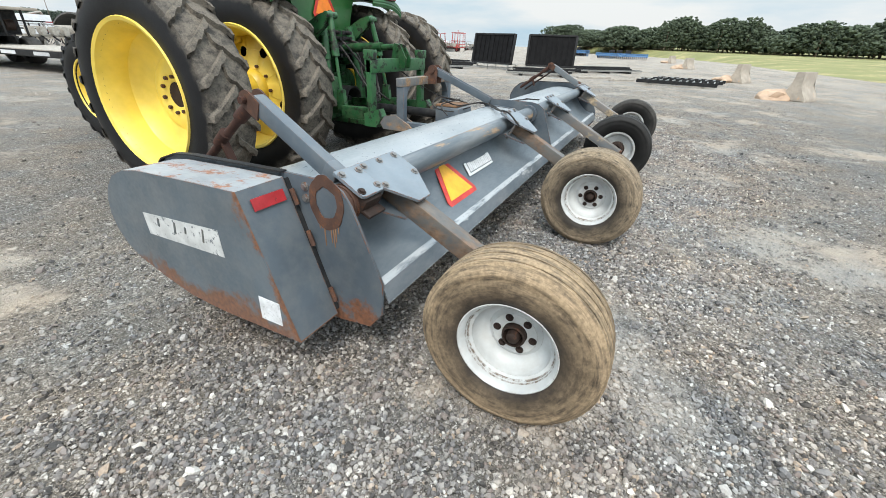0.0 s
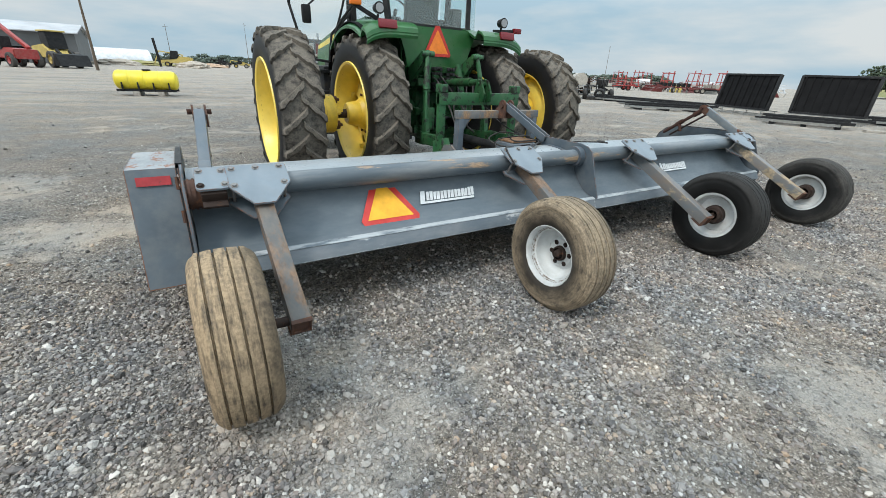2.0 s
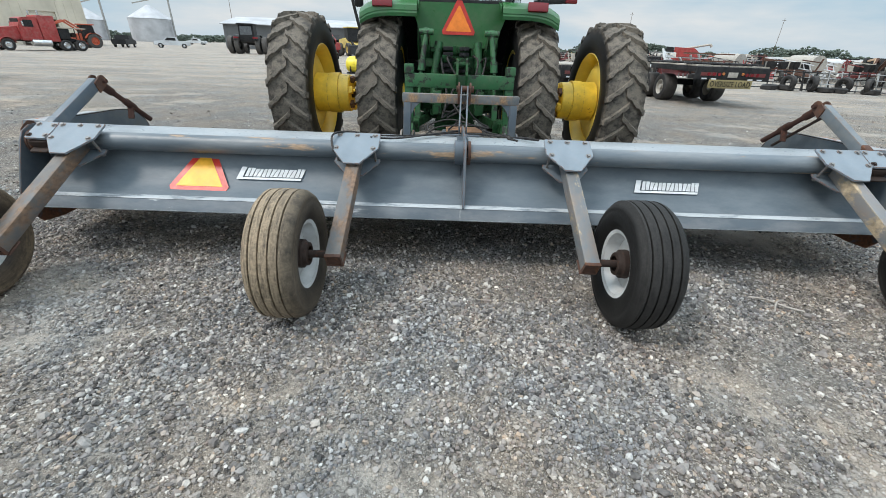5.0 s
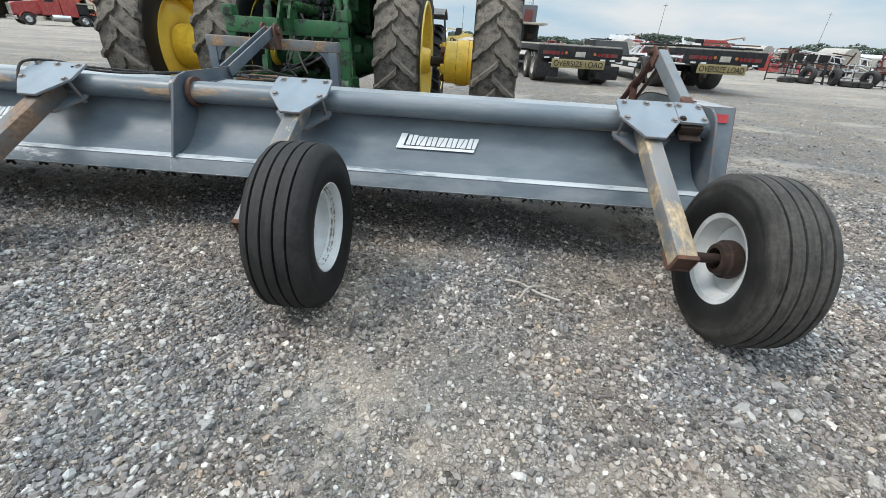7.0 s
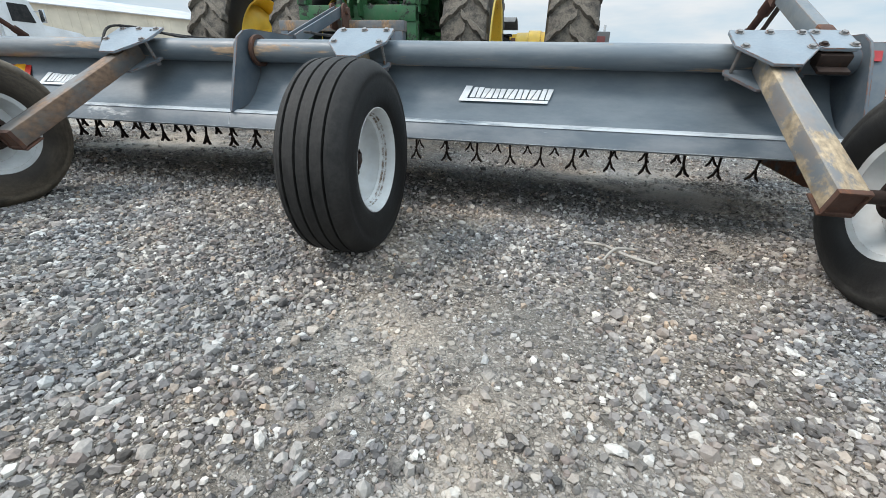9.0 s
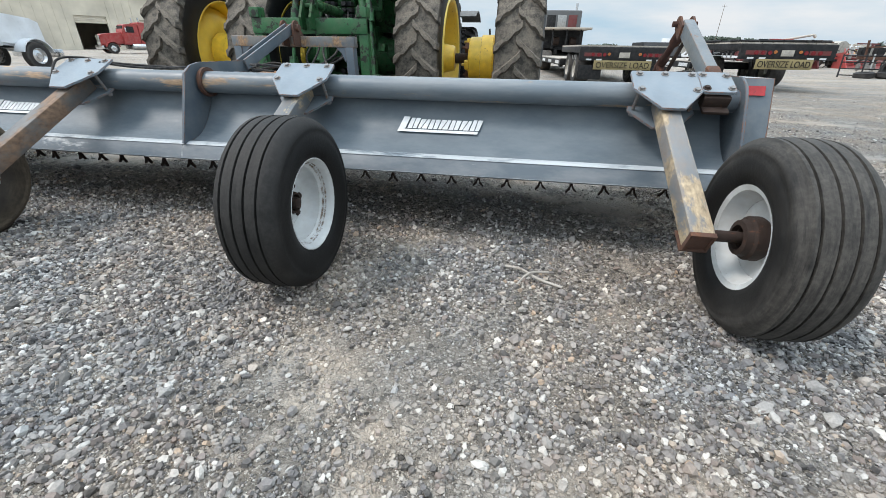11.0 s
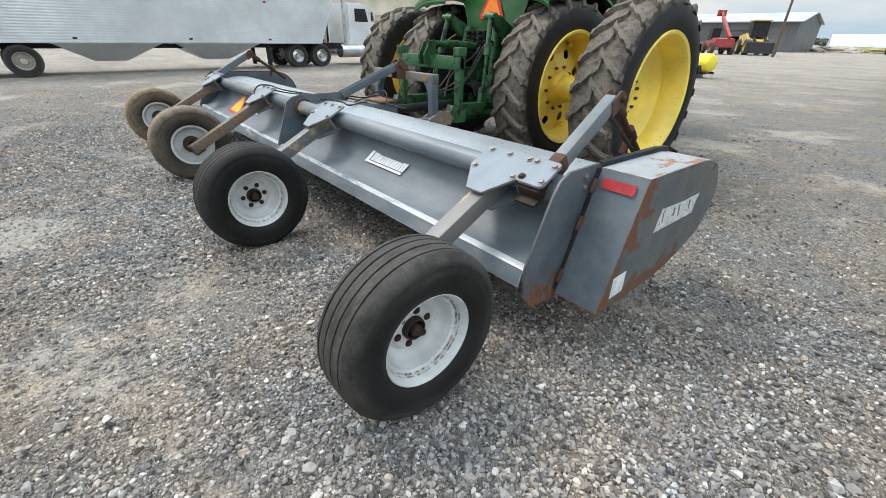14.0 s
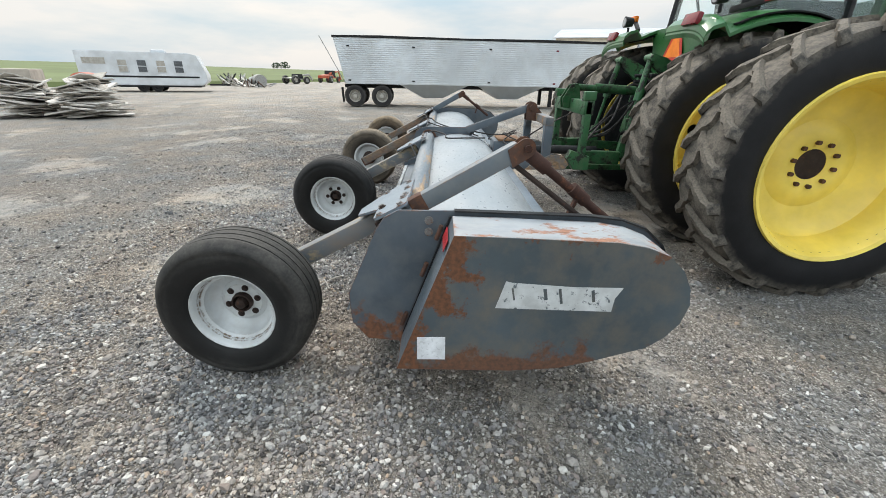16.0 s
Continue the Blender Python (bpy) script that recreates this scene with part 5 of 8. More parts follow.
def rear_wheel(x, outer_dual):
    s = 1 if x > 0 else -1
    hub = B()
    if outer_dual:
        lathe(hub, [(s * q, r) for q, r in ((-0.585, 0.07), (-0.585, 0.215), (-0.57, 0.238), (-0.44, 0.242), (-0.435, 0.262), (-0.30, 0.262), (-0.295, 0.25), (-0.12, 0.255), (-0.10, 0.20), (-0.11, 0.115), (-0.16, 0.105), (-0.44, 0.105))], 32, True)
    else:
        lathe(hub, [(s * q, r) for q, r in ((-0.30, 0.15), (-0.05, 0.19), (0.06, 0.21), (0.09, 0.20), (0.13, 0.165), (0.26, 0.145), (0.29, 0.125), (0.295, 0.02))], 32)
    w = part("rear_wheel", hub, M_yellow_hub, tractor, "outer dual rear wheel" if outer_dual else "inner rear wheel", pose(x, 0, AX, random.uniform(0, 90), 0, 0))
    fit_tyre(w, REAR_TYRE, "tall lugged tyre, dusty on the tread")
    rim = B()
    lathe(rim, [(s * q, r) for q, r in ((-0.215, 0.625), (-0.225, 0.605), (-0.20, 0.585), (-0.13, 0.555), (0.02, 0.54), (0.12, 0.56), (0.20, 0.590), (0.240, 0.612), (0.252, 0.640), (0.236, 0.648), (0.19, 0.604), (0.10, 0.575), (0.0, 0.555), (-0.12, 0.57), (-0.19, 0.60))], 56, True)
    part("rim", rim, M_yellow, w, "yellow steel rim")
    if outer_dual:
        disc = B()
        lathe(disc, [(s * q, r) for q, r in ((0.0, 0.545), (-0.06, 0.50), (-0.10, 0.42), (-0.115, 0.33), (-0.09, 0.27), (-0.085, 0.20), (-0.11, 0.115), (-0.125, 0.115), (-0.10, 0.20), (-0.105, 0.27), (-0.13, 0.33), (-0.115, 0.43), (-0.075, 0.51), (-0.015, 0.55))], 48, True)
        part("disc", disc, M_yellow, w)
        bore = B()
        lathe(bore, [(s * q, r) for q, r in ((-0.112, 0.1135), (-0.13, 0.104), (-0.40, 0.103), (-0.405, 0.03), (-0.40, 0.01))], 28)
        part("hub_bore", bore, M_rust_d, w, "rust-brown hub centre")
        for i in range(6):
            a = 2 * math.pi * (i + 0.3) / 6
            cb_ = B()
            box(cb_, (s * -0.60, 0.185 * math.cos(a), 0.185 * math.sin(a)), (0.06, 0.075, 0.09), (math.degrees(a), 0, 0), 0.012)
            cyl(cb_, (s * -0.62, 0.185 * math.cos(a), 0.185 * math.sin(a)), (s * -0.66, 0.185 * math.cos(a), 0.185 * math.sin(a)), 0.018, n=6)
            part("hub_clamp", cb_, M_rust if i % 2 else M_yellow_hub, w, "chipped cast clamp block")
        nb, rr, xx = 10, 0.165, -0.096
    else:
        part("disc", disc_with_holes(0.17, 0.55, 8, 0.052, 0.40, s * 0.04, s * -0.05), M_yellow, w, "pierced yellow wheel disc")
        back = B()
        lathe(back, [(s * q, r) for q, r in ((-0.20, 0.56), (-0.22, 0.30), (-0.24, 0.10), (-0.25, 0.10), (-0.23, 0.31), (-0.215, 0.57))], 40, True)
        part("wheel_back", back, M_dark, w)
        axle_end = B()
        cyl(axle_end, (s * 0.15, 0, 0), (s * 0.60, 0, 0), 0.058, n=18)
        cyl(axle_end, (s * 0.15, 0, 0), (s * 0.19, 0, 0), 0.105, n=10)
        part("axle_shaft", axle_end, M_rust_d, w, "dark rusty axle shaft")
        nb, rr, xx = 10, 0.245, 0.028
    for i in range(nb):
        a = 2 * math.pi * i / nb
        nut = B()
        cyl(nut, (s * xx, rr * math.cos(a), rr * math.sin(a)), (s * (xx + 0.03), rr * math.cos(a), rr * math.sin(a)), 0.017, n=6)
        part("wheel_nut", nut, M_rust, w)
    if not outer_dual:
        for i in range(8):
            a = 2 * math.pi * (i + 0.5) / 8
            lug = B()
            box(lug, (s * 0.01, 0.515 * math.cos(a), 0.515 * math.sin(a)), (0.05, 0.05, 0.06), (math.degrees(a), 0, 0), 0.008)
            part("rim_lug", lug, M_yellow, w)
    return w


for x, outer in ((-2.02, True), (-0.965, False), (0.965, False), (2.02, True)):
    rear_wheel(x, outer)

for x in (-0.98, 0.98):
    s = 1 if x > 0 else -1
    hub = B()
    lathe(hub, [(s * q, r) for q, r in ((-0.2, 0.12), (0.0, 0.14), (0.02, 0.16), (0.06, 0.12), (0.12, 0.10), (0.13, 0.04))], 24)
    w = part("front_wheel", hub, M_yellow, tractor, "front wheel", pose(x, 3.15, 0.70, 20, 0, 0))
    fit_tyre(w, FRONT_TYRE, "lugged front tyre")
    rim = B()
    lathe(rim, [(s * q, r) for q, r in ((-0.18, 0.415), (-0.19, 0.40), (-0.10, 0.365), (0.02, 0.355), (0.14, 0.38), (0.185, 0.405), (0.19, 0.42), (0.16, 0.42), (0.10, 0.375), (0.03, 0.36), (0.015, 0.30), (0.025, 0.12), (0.0, 0.12), (-0.005, 0.30), (-0.02, 0.375))], 40, True)
    part("rim", rim, M_yellow, w, "yellow front rim")

# axle, driveline and rear housing
ax = B()
cyl(ax, (-0.88, 0, AX), (0.88, 0, AX), 0.105, n=20)
for s in (-1, 1):
    cyl(ax, (s * 0.30, 0, AX), (s * 0.62, 0, AX), 0.25, 0.16, n=20)
part("rear_axle", ax, M_green_d, tractor, "grimy green rear axle housing")
case = B()
box(case, (0, 0.15, 0.98), (0.66, 0.80, 0.62), (0, 0, 0), 0.05)
box(case, (0, 1.5, 0.92), (0.5, 2.4, 0.5), (0, 0, 0), 0.06)
box(case, (0, -0.28, 0.80), (0.5, 0.20, 0.30), (0, 0, 0), 0.03)
box(case, (0, -0.27, 1.36), (0.60, 0.26, 0.20), (0, 0, 0), 0.03)
part("transmission_case", case, M_green_d, tractor, "grimy green transmission case")
fax = B()
cyl(fax, (-0.95, 3.15, 0.66), (0.95, 3.15, 0.66), 0.10, n=14)
box(fax, (0, 3.15, 0.74), (0.42, 0.42, 0.30), (0, 0, 0), 0.05)
part("front_axle", fax, M_green_d, tractor)
pto = B()
cyl(pto, (0.0, -0.36, 0.80), (0.0, -0.55, 0.80), 0.03, n=12)
lathe_guard = arc(0.0, 0.80, 0.15, 0, 180, 10)
prism(pto, [(x, z) for x, z in lathe_guard] + [(x, z) for x, z in arc(0.0, 0.80, 0.135, 180, 0, 10)], "y", -0.62, -0.36)
part("power_take_off", pto, M_dark, tractor)

# rear bodywork: panel under the window, tank sides, fenders
panel = B()
prism(panel, [(-0.46, 1.555), (0.49, 1.555), (0.51, 1.74), (0.65, 2.055), (-0.62, 2.055), (-0.48, 1.74)], "y", -0.225, -0.13, 0.01)
body = part("rear_body", panel, M_green, tractor, "green rear panel below the cab window")
low = B()
prism(low, [(-0.2, 2.06), (0.55, 2.06), (0.62, 1.30), (0.45, 1.22), (0.0, 1.22), (-0.12, 1.50), (-0.2, 1.56)], "x", -0.49, 0.51)
part("cab_base", low, M_green_d, body)
def crowned(profile, x0, x1, drop, thick):
    """A pressed sheet that runs along a profile and curves down towards its outer edge."""
    bm = B()
    us = [i / 8 for i in range(9)]
    layers = []
    for lift in (0.0, -thick):
        layers.append([[bm.verts.new((x0 + (x1 - x0) * u, y, z + lift - drop * u ** 5)) for u in us] for y, z in profile])
    for g in layers:
        for a, b in zip(g, g[1:]):
            for i in range(8):
                bm.faces.new((a[i], a[i + 1], b[i + 1], b[i]))
    up, dn = layers
    n = len(profile)
    rim = [(k, 0) for k in range(n)] + [(n - 1, i) for i in range(1, 9)] + [(k, 8) for k in range(n - 2, -1, -1)] + [(0, i) for i in range(7, 0, -1)]
    for (a, b), (c, d) in zip(rim, rim[1:] + rim[:1]):
        bm.faces.new((up[a][b], up[c][d], dn[c][d], dn[a][b]))
    return bm


for s in (-1, 1):
    fp = [(-0.60, 1.90), (-0.612, 1.935), (-0.60, 1.985), (-0.55, 2.03), (-0.46, 2.058)] + [q for q in arc(0.12, AX + 0.02, 1.14, 128, 52, 14) if q[0] > -0.42]
    fender = part("fender", crowned(fp, s * 0.50, s * 1.17, 0.10, 0.03), M_green, tractor, "rounded green rear fender")
    inner = B()
    prism(inner, [(-0.16, 1.60), (-0.16, 2.04)] + [(y, z - 0.03) for y, z in fp[5:] if y > -0.1] + [(0.75, 1.30), (-0.05, 1.40)], "x", s * 0.50, s * 0.52)
    part("fender_inner", inner, M_green, fender)
    # black sheet added below the fender in place of the shade there
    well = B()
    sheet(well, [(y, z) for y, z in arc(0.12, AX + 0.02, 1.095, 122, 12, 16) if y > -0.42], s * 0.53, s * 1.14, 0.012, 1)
    part("well_shade_sheet", well, M_void, fender, "black sheet added as shade under the fender")
    lamp = B()
    box(lamp, (s * 0.90, -0.598, 2.005), (0.235, 0.05, 0.10), (-16, 0, 0), 0.016)
    part("tail_lamp", lamp, M_redlamp, fender, "red tail lamp")
    wl_ = B()
    cyl(wl_, (s * 0.94, -0.46, 2.18), (s * 0.94, -0.36, 2.18), 0.066, 0.05, n=18)
    cyl(wl_, (s * 0.94, -0.40, 2.05), (s * 0.94, -0.40, 2.12), 0.015, n=8)
    wlo = part("work_lamp", wl_, M_dark, fender, "round work lamp on the fender")
    ln = B()
    cyl(ln, (s * 0.94, -0.466, 2.18), (s * 0.94, -0.46, 2.18), 0.05, n=18)
    part("lens", ln, M_lens, wlo)
    sig = B()
    tip = Vector((1.42, -0.22, 2.12)) if s > 0 else Vector((-1.22, -0.22, 2.24))
    beam(sig, (s * 0.9, -0.28, 2.08), tip, 0.035, 0.05, 0.008)
    sg = part("signal_arm", sig, M_dark, fender, "signal lamp on an arm")
    sl = B()
    box(sl, tip + Vector((-s * 0.06, -0.03, 0)), (0.14, 0.06, 0.07), (0, 0, 0), 0.015)
    part("signal_lens", sl, M_redlamp if s > 0 else M_amber, sg)

# cab
for (xa, ya), (xb, yb) in (((-0.62, -0.02), (-0.70, 0.12)), ((0.62, -0.02), (0.70, 0.12)), ((-0.78, 0.85), (-0.80, 0.80)), ((0.78, 0.85), (0.80, 0.80)), ((-0.62, 1.52), (-0.64, 1.42)), ((0.62, 1.52), (0.64, 1.42))):
    pst = B()
    beam(pst, (xa, ya, 2.03), (xb, yb, 3.02), 0.07, 0.07, 0.012)
    part("cab_post", pst, M_dark, tractor, "black cab post")
roof = B()
prism(roof, [(-0.12, 3.0), (1.62, 3.0), (1.66, 3.06), (1.58, 3.22), (0.0, 3.24), (-0.16, 3.10)], "x", -0.86, 0.86, 0.05)
part("cab_roof", roof, M_green, tractor, "green cab roof")
rw = B()
box(rw, (0, 0.03, 2.52), (1.22, 0.008, 0.96), (-7, 0, 0))
rear_glass = part("rear_window", rw, M_glass, tractor, "tinted rear window")
fr = B()
box(fr, (0, -0.03, 2.075), (1.32, 0.05, 0.06), (0, 0, 0), 0.01)
part("window_frame", fr, M_dark, rear_glass)
sg_ = B()
box(sg_, (0.79, 0.55, 2.52), (0.008, 1.0, 0.94))
part("side_window", sg_, M_glass, tractor)
fw = B()
box(fw, (0, 1.47, 2.50), (1.2, 0.008, 1.0))
part("windscreen", fw, M_glass, tractor)
for pane in tractor.children:
    if pane.name.split(".")[0] in ("rear_window", "side_window", "windscreen"):
        pane.visible_shadow = False
seat = B()
box(seat, (0.02, 0.55, 2.0), (0.55, 0.5, 0.16), (0, 0, 0), 0.05)
box(seat, (0.02, 0.28, 2.34), (0.52, 0.14, 0.62), (8, 0, 0), 0.06)
box(seat, (-0.34, 0.5, 2.16), (0.09, 0.4, 0.07), (0, 0, 0), 0.02)
part("seat", seat, M_dark, tractor, "dark cloth operator seat")
wheel_bm = B()
pipe(wheel_bm, [(0.19 * math.cos(a), 1.1 + 0.10 * math.sin(a), 2.38 + 0.16 * math.sin(a)) for a in [2 * math.pi * i / 16 for i in range(17)]], 0.014, 8, 2)
cyl(wheel_bm, (0, 1.1, 2.38), (0, 1.32, 2.05), 0.03, n=10)
part("steering_wheel", wheel_bm, M_dark, tractor)
console = B()
box(console, (0.45, 0.7, 2.12), (0.2, 0.7, 0.22), (0, 0, 0), 0.04)
box(console, (0.48, 0.15, 2.2), (0.16, 0.2, 0.3), (0, 0, 0), 0.03)
part("console", console, M_dark, tractor)

# open cab door on the near side, with its mirror
door = B()
DA, DB = Vector((-0.80, 0.86)), Vector((-1.62, 1.12))
outline = [(0.0, 2.95), (1.0, 2.95), (1.0, 2.30), (0.80, 1.62), (0.42, 1.58), (0.36, 1.95), (0.02, 2.25)]


def door_pt(s, z):
    q = DA.lerp(DB, s)
    return (q.x, q.y, z)


for (a, za), (b, zb) in zip(outline, outline[1:] + outline[:1]):
    beam(door, door_pt(a, za), door_pt(b, zb), 0.035, 0.035, 0.006)
door_ob = part("cab_door", door, M_dark, tractor, "open cab door with black frame")
dg = B()
dg.faces.new([dg.verts.new(door_pt(s, z)) for s, z in outline])
gl = part("door_glass", dg, M_glass, door_ob)
gl.visible_shadow = False
mir = B()
box(mir, (-1.45, 0.90, 2.17), (0.13, 0.06, 0.23), (0, 0, 8), 0.03)
cyl(mir, (-1.45, 0.92, 2.25), (-0.85, 0.95, 2.75), 0.012, n=8)
part("mirror", mir, M_dark, door_ob, "black mirror housing")
rail = B()
pipe(rail, [(-0.86, 0.65, 2.85), (-0.98, 0.75, 2.3), (-1.05, 0.95, 1.9), (-1.06, 1.1, 1.5), (-1.06, 1.12, 1.2)], 0.016, 8)
pipe(rail, [(-0.72, 0.15, 2.7), (-0.9, 0.42, 2.35), (-1.12, 0.62, 2.0), (-1.14, 0.66, 1.7)], 0.016, 8)
part("hand_rail", rail, M_dark, tractor)
steps = B()
box(steps, (-1.04, 1.42, 1.10), (0.34, 0.62, 0.86), (0, 0, 0), 0.06)
for z in (0.55, 0.85, 1.15, 1.45):
    box(steps, (-1.13, 1.40, z), (0.32, 0.66, 0.05), (0, 0, 0), 0.012)
part("cab_steps", steps, M_dark, tractor, "black steps and tank below the cab door")

# bonnet and front
bon = B()
prism(bon, [(1.55, 1.25), (1.55, 2.29), (2.2, 2.25), (3.2, 2.15), (4.05, 2.06), (4.30, 1.94), (4.42, 1.6), (4.38, 1.15), (3.4, 1.05)], "x", -0.40, 0.40, 0.06)
bonnet = part("bonnet", bon, M_green, tractor, "green bonnet with a yellow stripe")
for s in (-1, 1):
    st = B()
    prism(st, [(1.65, 2.07), (1.65, 2.20), (3.4, 2.05), (4.2, 1.93), (4.2, 1.86), (3.4, 1.95)], "x", s * 0.401, s * 0.405)
    part("yellow_stripe", st, M_yellow, bonnet)
    gr = B()
    box(gr, (s * 0.40, 3.1, 1.42), (0.02, 1.3, 0.35), (0, 0, 0), 0.01)
    part("side_grille", gr, M_dark, bonnet)
    ffen = B()
    sheet(ffen, arc(3.0, 0.74, 0.93, 118, 58, 8), s * 0.86, s * 1.22, 0.02, 1)
    part("front_fender", ffen, M_fender, tractor, "dusty grey plastic front fender")
exh = B()
cyl(exh, (0.52, 1.75, 1.7), (0.52, 1.75, 3.1), 0.06, n=14)
part("exhaust", exh, M_dark, tractor)
for x, ln in ((-0.62, 1.1), (0.62, 0.9)):
    ft = B()
    box(ft, (x, 1.25, 1.03), (0.42, ln, 0.68), (0, 0, 0), 0.08)
    part("fuel_tank", ft, M_dark, tractor)
wt = B()
box(wt, (0, 4.45, 0.95), (0.7, 0.35, 0.45), (0, 0, 0), 0.03)
part("front_weight_block", wt, M_green_d, tractor)

triangle_sign(tractor, pose(0.0, -0.245, 1.742, 86, 0, 0) @ Matrix.Diagonal((0.92, 0.92, 1, 1)), M_smv_o)

# three-point hitch
for s in (-1, 1):
    arm = B()
    prism(arm, [(-0.15, 1.36), (-0.18, 1.56), (-0.50, 1.72), (-0.66, 1.76), (-0.69, 1.70), (-0.60, 1.62), (-0.36, 1.46), (-0.26, 1.32)], "x", s * 0.385 - 0.035, s * 0.385 + 0.035, 0.012)
    la = part("lift_arm", arm, M_green_h, tractor, "cast green lift arm")
    pin = B()
    cyl(pin, (s * 0.30, -0.655, 1.715), (s * 0.47, -0.655, 1.715), 0.035, n=12)
    part("pin", pin, M_green_h, la)
    rod = B()
    cyl(rod, (s * 0.385, -0.65, 1.70), (s * 0.43, -0.72, 1.38), 0.032, n=12)
    cyl(rod, (s * 0.43, -0.72, 1.38), (s * 0.47, -0.80, 0.92), 0.02, n=10)
    cyl(rod, (s * 0.425, -0.71, 1.42), (s * 0.435, -0.73, 1.30), 0.045, n=12)
    prism(rod, [(-0.76, 0.95), (-0.84, 0.95), (-0.87, 0.72), (-0.75, 0.72)], "x", s * 0.47 - 0.03, s * 0.47 + 0.03)
    part("lift_rod", rod, M_green_h, tractor, "green screw lift rod")
    ll = B()
    beam(ll, (s * 0.33, -0.1, 0.70), (s * 0.52, -1.25, 0.74), 0.05, 0.10, 0.01)
    box(ll, (s * 0.50, -1.0, 0.72), (0.10, 0.3, 0.14), (0, 0, -s * 9), 0.02)
    part("lower_link", ll, M_green_d, tractor, "green lower link")
    st = B()
    cyl(st, (s * 0.24, -0.4, 1.62), (s * 0.30, -0.5, 0.9), 0.045, n=12)
    cyl(st, (s * 0.24, -0.4, 1.62), (s * 0.28, -0.46, 1.25), 0.05, n=12)
    part("lift_cylinder", st, M_green_h, tractor, "green hydraulic lift cylinder")
coup = B()
beam(coup, (-0.58, -1.28, 1.23), (0.60, -1.28, 1.23), 0.10, 0.14, 0.012)
coupler = part("quick_coupler", coup, M_green_h, tractor, "green quick-hitch frame, paint rubbed dark")
for s, x in ((-1, -0.535), (1, 0.555)):
    pp = B()
    beam(pp, (x, -1.28, 1.30), (x, -1.28, 0.62), 0.07, 0.09, 0.01)
    prism(pp, [(-1.36, 0.60), (-1.20, 0.60), (-1.20, 0.74), (-1.40, 0.80), (-1.44, 0.72)], "x", x - 0.05, x + 0.05)
    part("coupler_leg", pp, M_green_h, coupler)
    cr = B()
    box(cr, (x, -1.28, 1.345), (0.10, 0.12, 0.09), (0, 0, 0), 0.01)
    part("coupler_bracket", cr, M_green_h, coupler)
hook = B()
for dx in (-0.05, 0.05):
    prism(hook, [(-1.40, 1.20), (-1.42, 1.30), (-1.34, 1.44), (-1.26, 1.46), (-1.22, 1.30), (-1.22, 1.18)], "x", 0.03 + dx - 0.012, 0.03 + dx + 0.012)
cyl(hook, (-0.05, -1.30, 1.40), (0.11, -1.30, 1.40), 0.022, n=10)
cyl(hook, (0.03, -1.30, 1.42), (0.03, -0.35, 1.38), 0.035, n=12)
cyl(hook, (0.03, -1.05, 1.412), (0.03, -0.60, 1.39), 0.05, n=12)
part("top_link", hook, M_green_d, tractor, "green top link and hook")

# hydraulic remotes and hoses at the back
for i in range(5):
    for s in (-1, 1):
        z = 1.30 + i * 0.062
        rem = B()
        box(rem, (s * 0.10 - 0.02, -0.44, z), (0.12, 0.10, 0.045), (0, 0, 0), 0.008)
        cyl(rem, (s * 0.10 - 0.02, -0.48, z), (s * 0.10 - 0.02, -0.56, z), 0.02, n=10)
        part("hydraulic_coupler", rem, M_dark, tractor, "black hydraulic coupler")
for i in range(26):
    small = B()
    x, y, z = random.uniform(-0.48, 0.48), random.uniform(-0.46, -0.30), random.uniform(0.72, 1.55)
    box(small, (x, y, z), (random.uniform(0.04, 0.13), random.uniform(0.05, 0.12), random.uniform(0.04, 0.13)), (random.uniform(-15, 15), 0, random.uniform(-15, 15)), 0.008)
    part("bracket", small, M_green_d, tractor, "grimy green bracket")
for k in range(5):
    x0 = random.uniform(-0.3, 0.3)
    pts = [(x0, -0.42, random.uniform(1.25, 1.5)), (x0 + random.uniform(-0.1, 0.1), -0.62, random.uniform(1.2, 1.45)), (x0 * 0.6 + random.uniform(-0.12, 0.12), -0.85, random.uniform(0.85, 1.1)), (random.uniform(-0.2, 0.2), -1.1, random.uniform(0.8, 1.0))]
    part("hose", pipe(B(), pts, 0.012, 7), M_black, tractor, "black hose")
draw = B()
box(draw, (0, -0.75, 0.52), (0.10, 1.1, 0.06), (0, 0, 0), 0.01)
box(draw, (0, -0.25, 0.60), (0.55, 0.25, 0.12), (0, 0, 0), 0.02)
part("drawbar", draw, M_green_d, tractor)
for x in (-0.24, 0.30):
    step = B()
    box(step, (x, -0.5, 0.92), (0.12, 0.08, 0.30), (0, 0, 0), 0.03)
    part("hitch_bracket", step, M_green_h, tractor)


# ---------------------------------------------------------------- the yard round about
M_rim_dusty = surface("dusty_pale_wheel_paint", (0.42, 0.40, 0.36), 0.6, dirt=(0.25, 0.22, 0.18), dirt_amount=0.6, scale=6, grain=40)
M_maroon = surface("dark_maroon_paint", (0.13, 0.02, 0.02), 0.5, dirt=(0.1, 0.08, 0.07), dirt_amount=0.4, scale=2, grain=30)


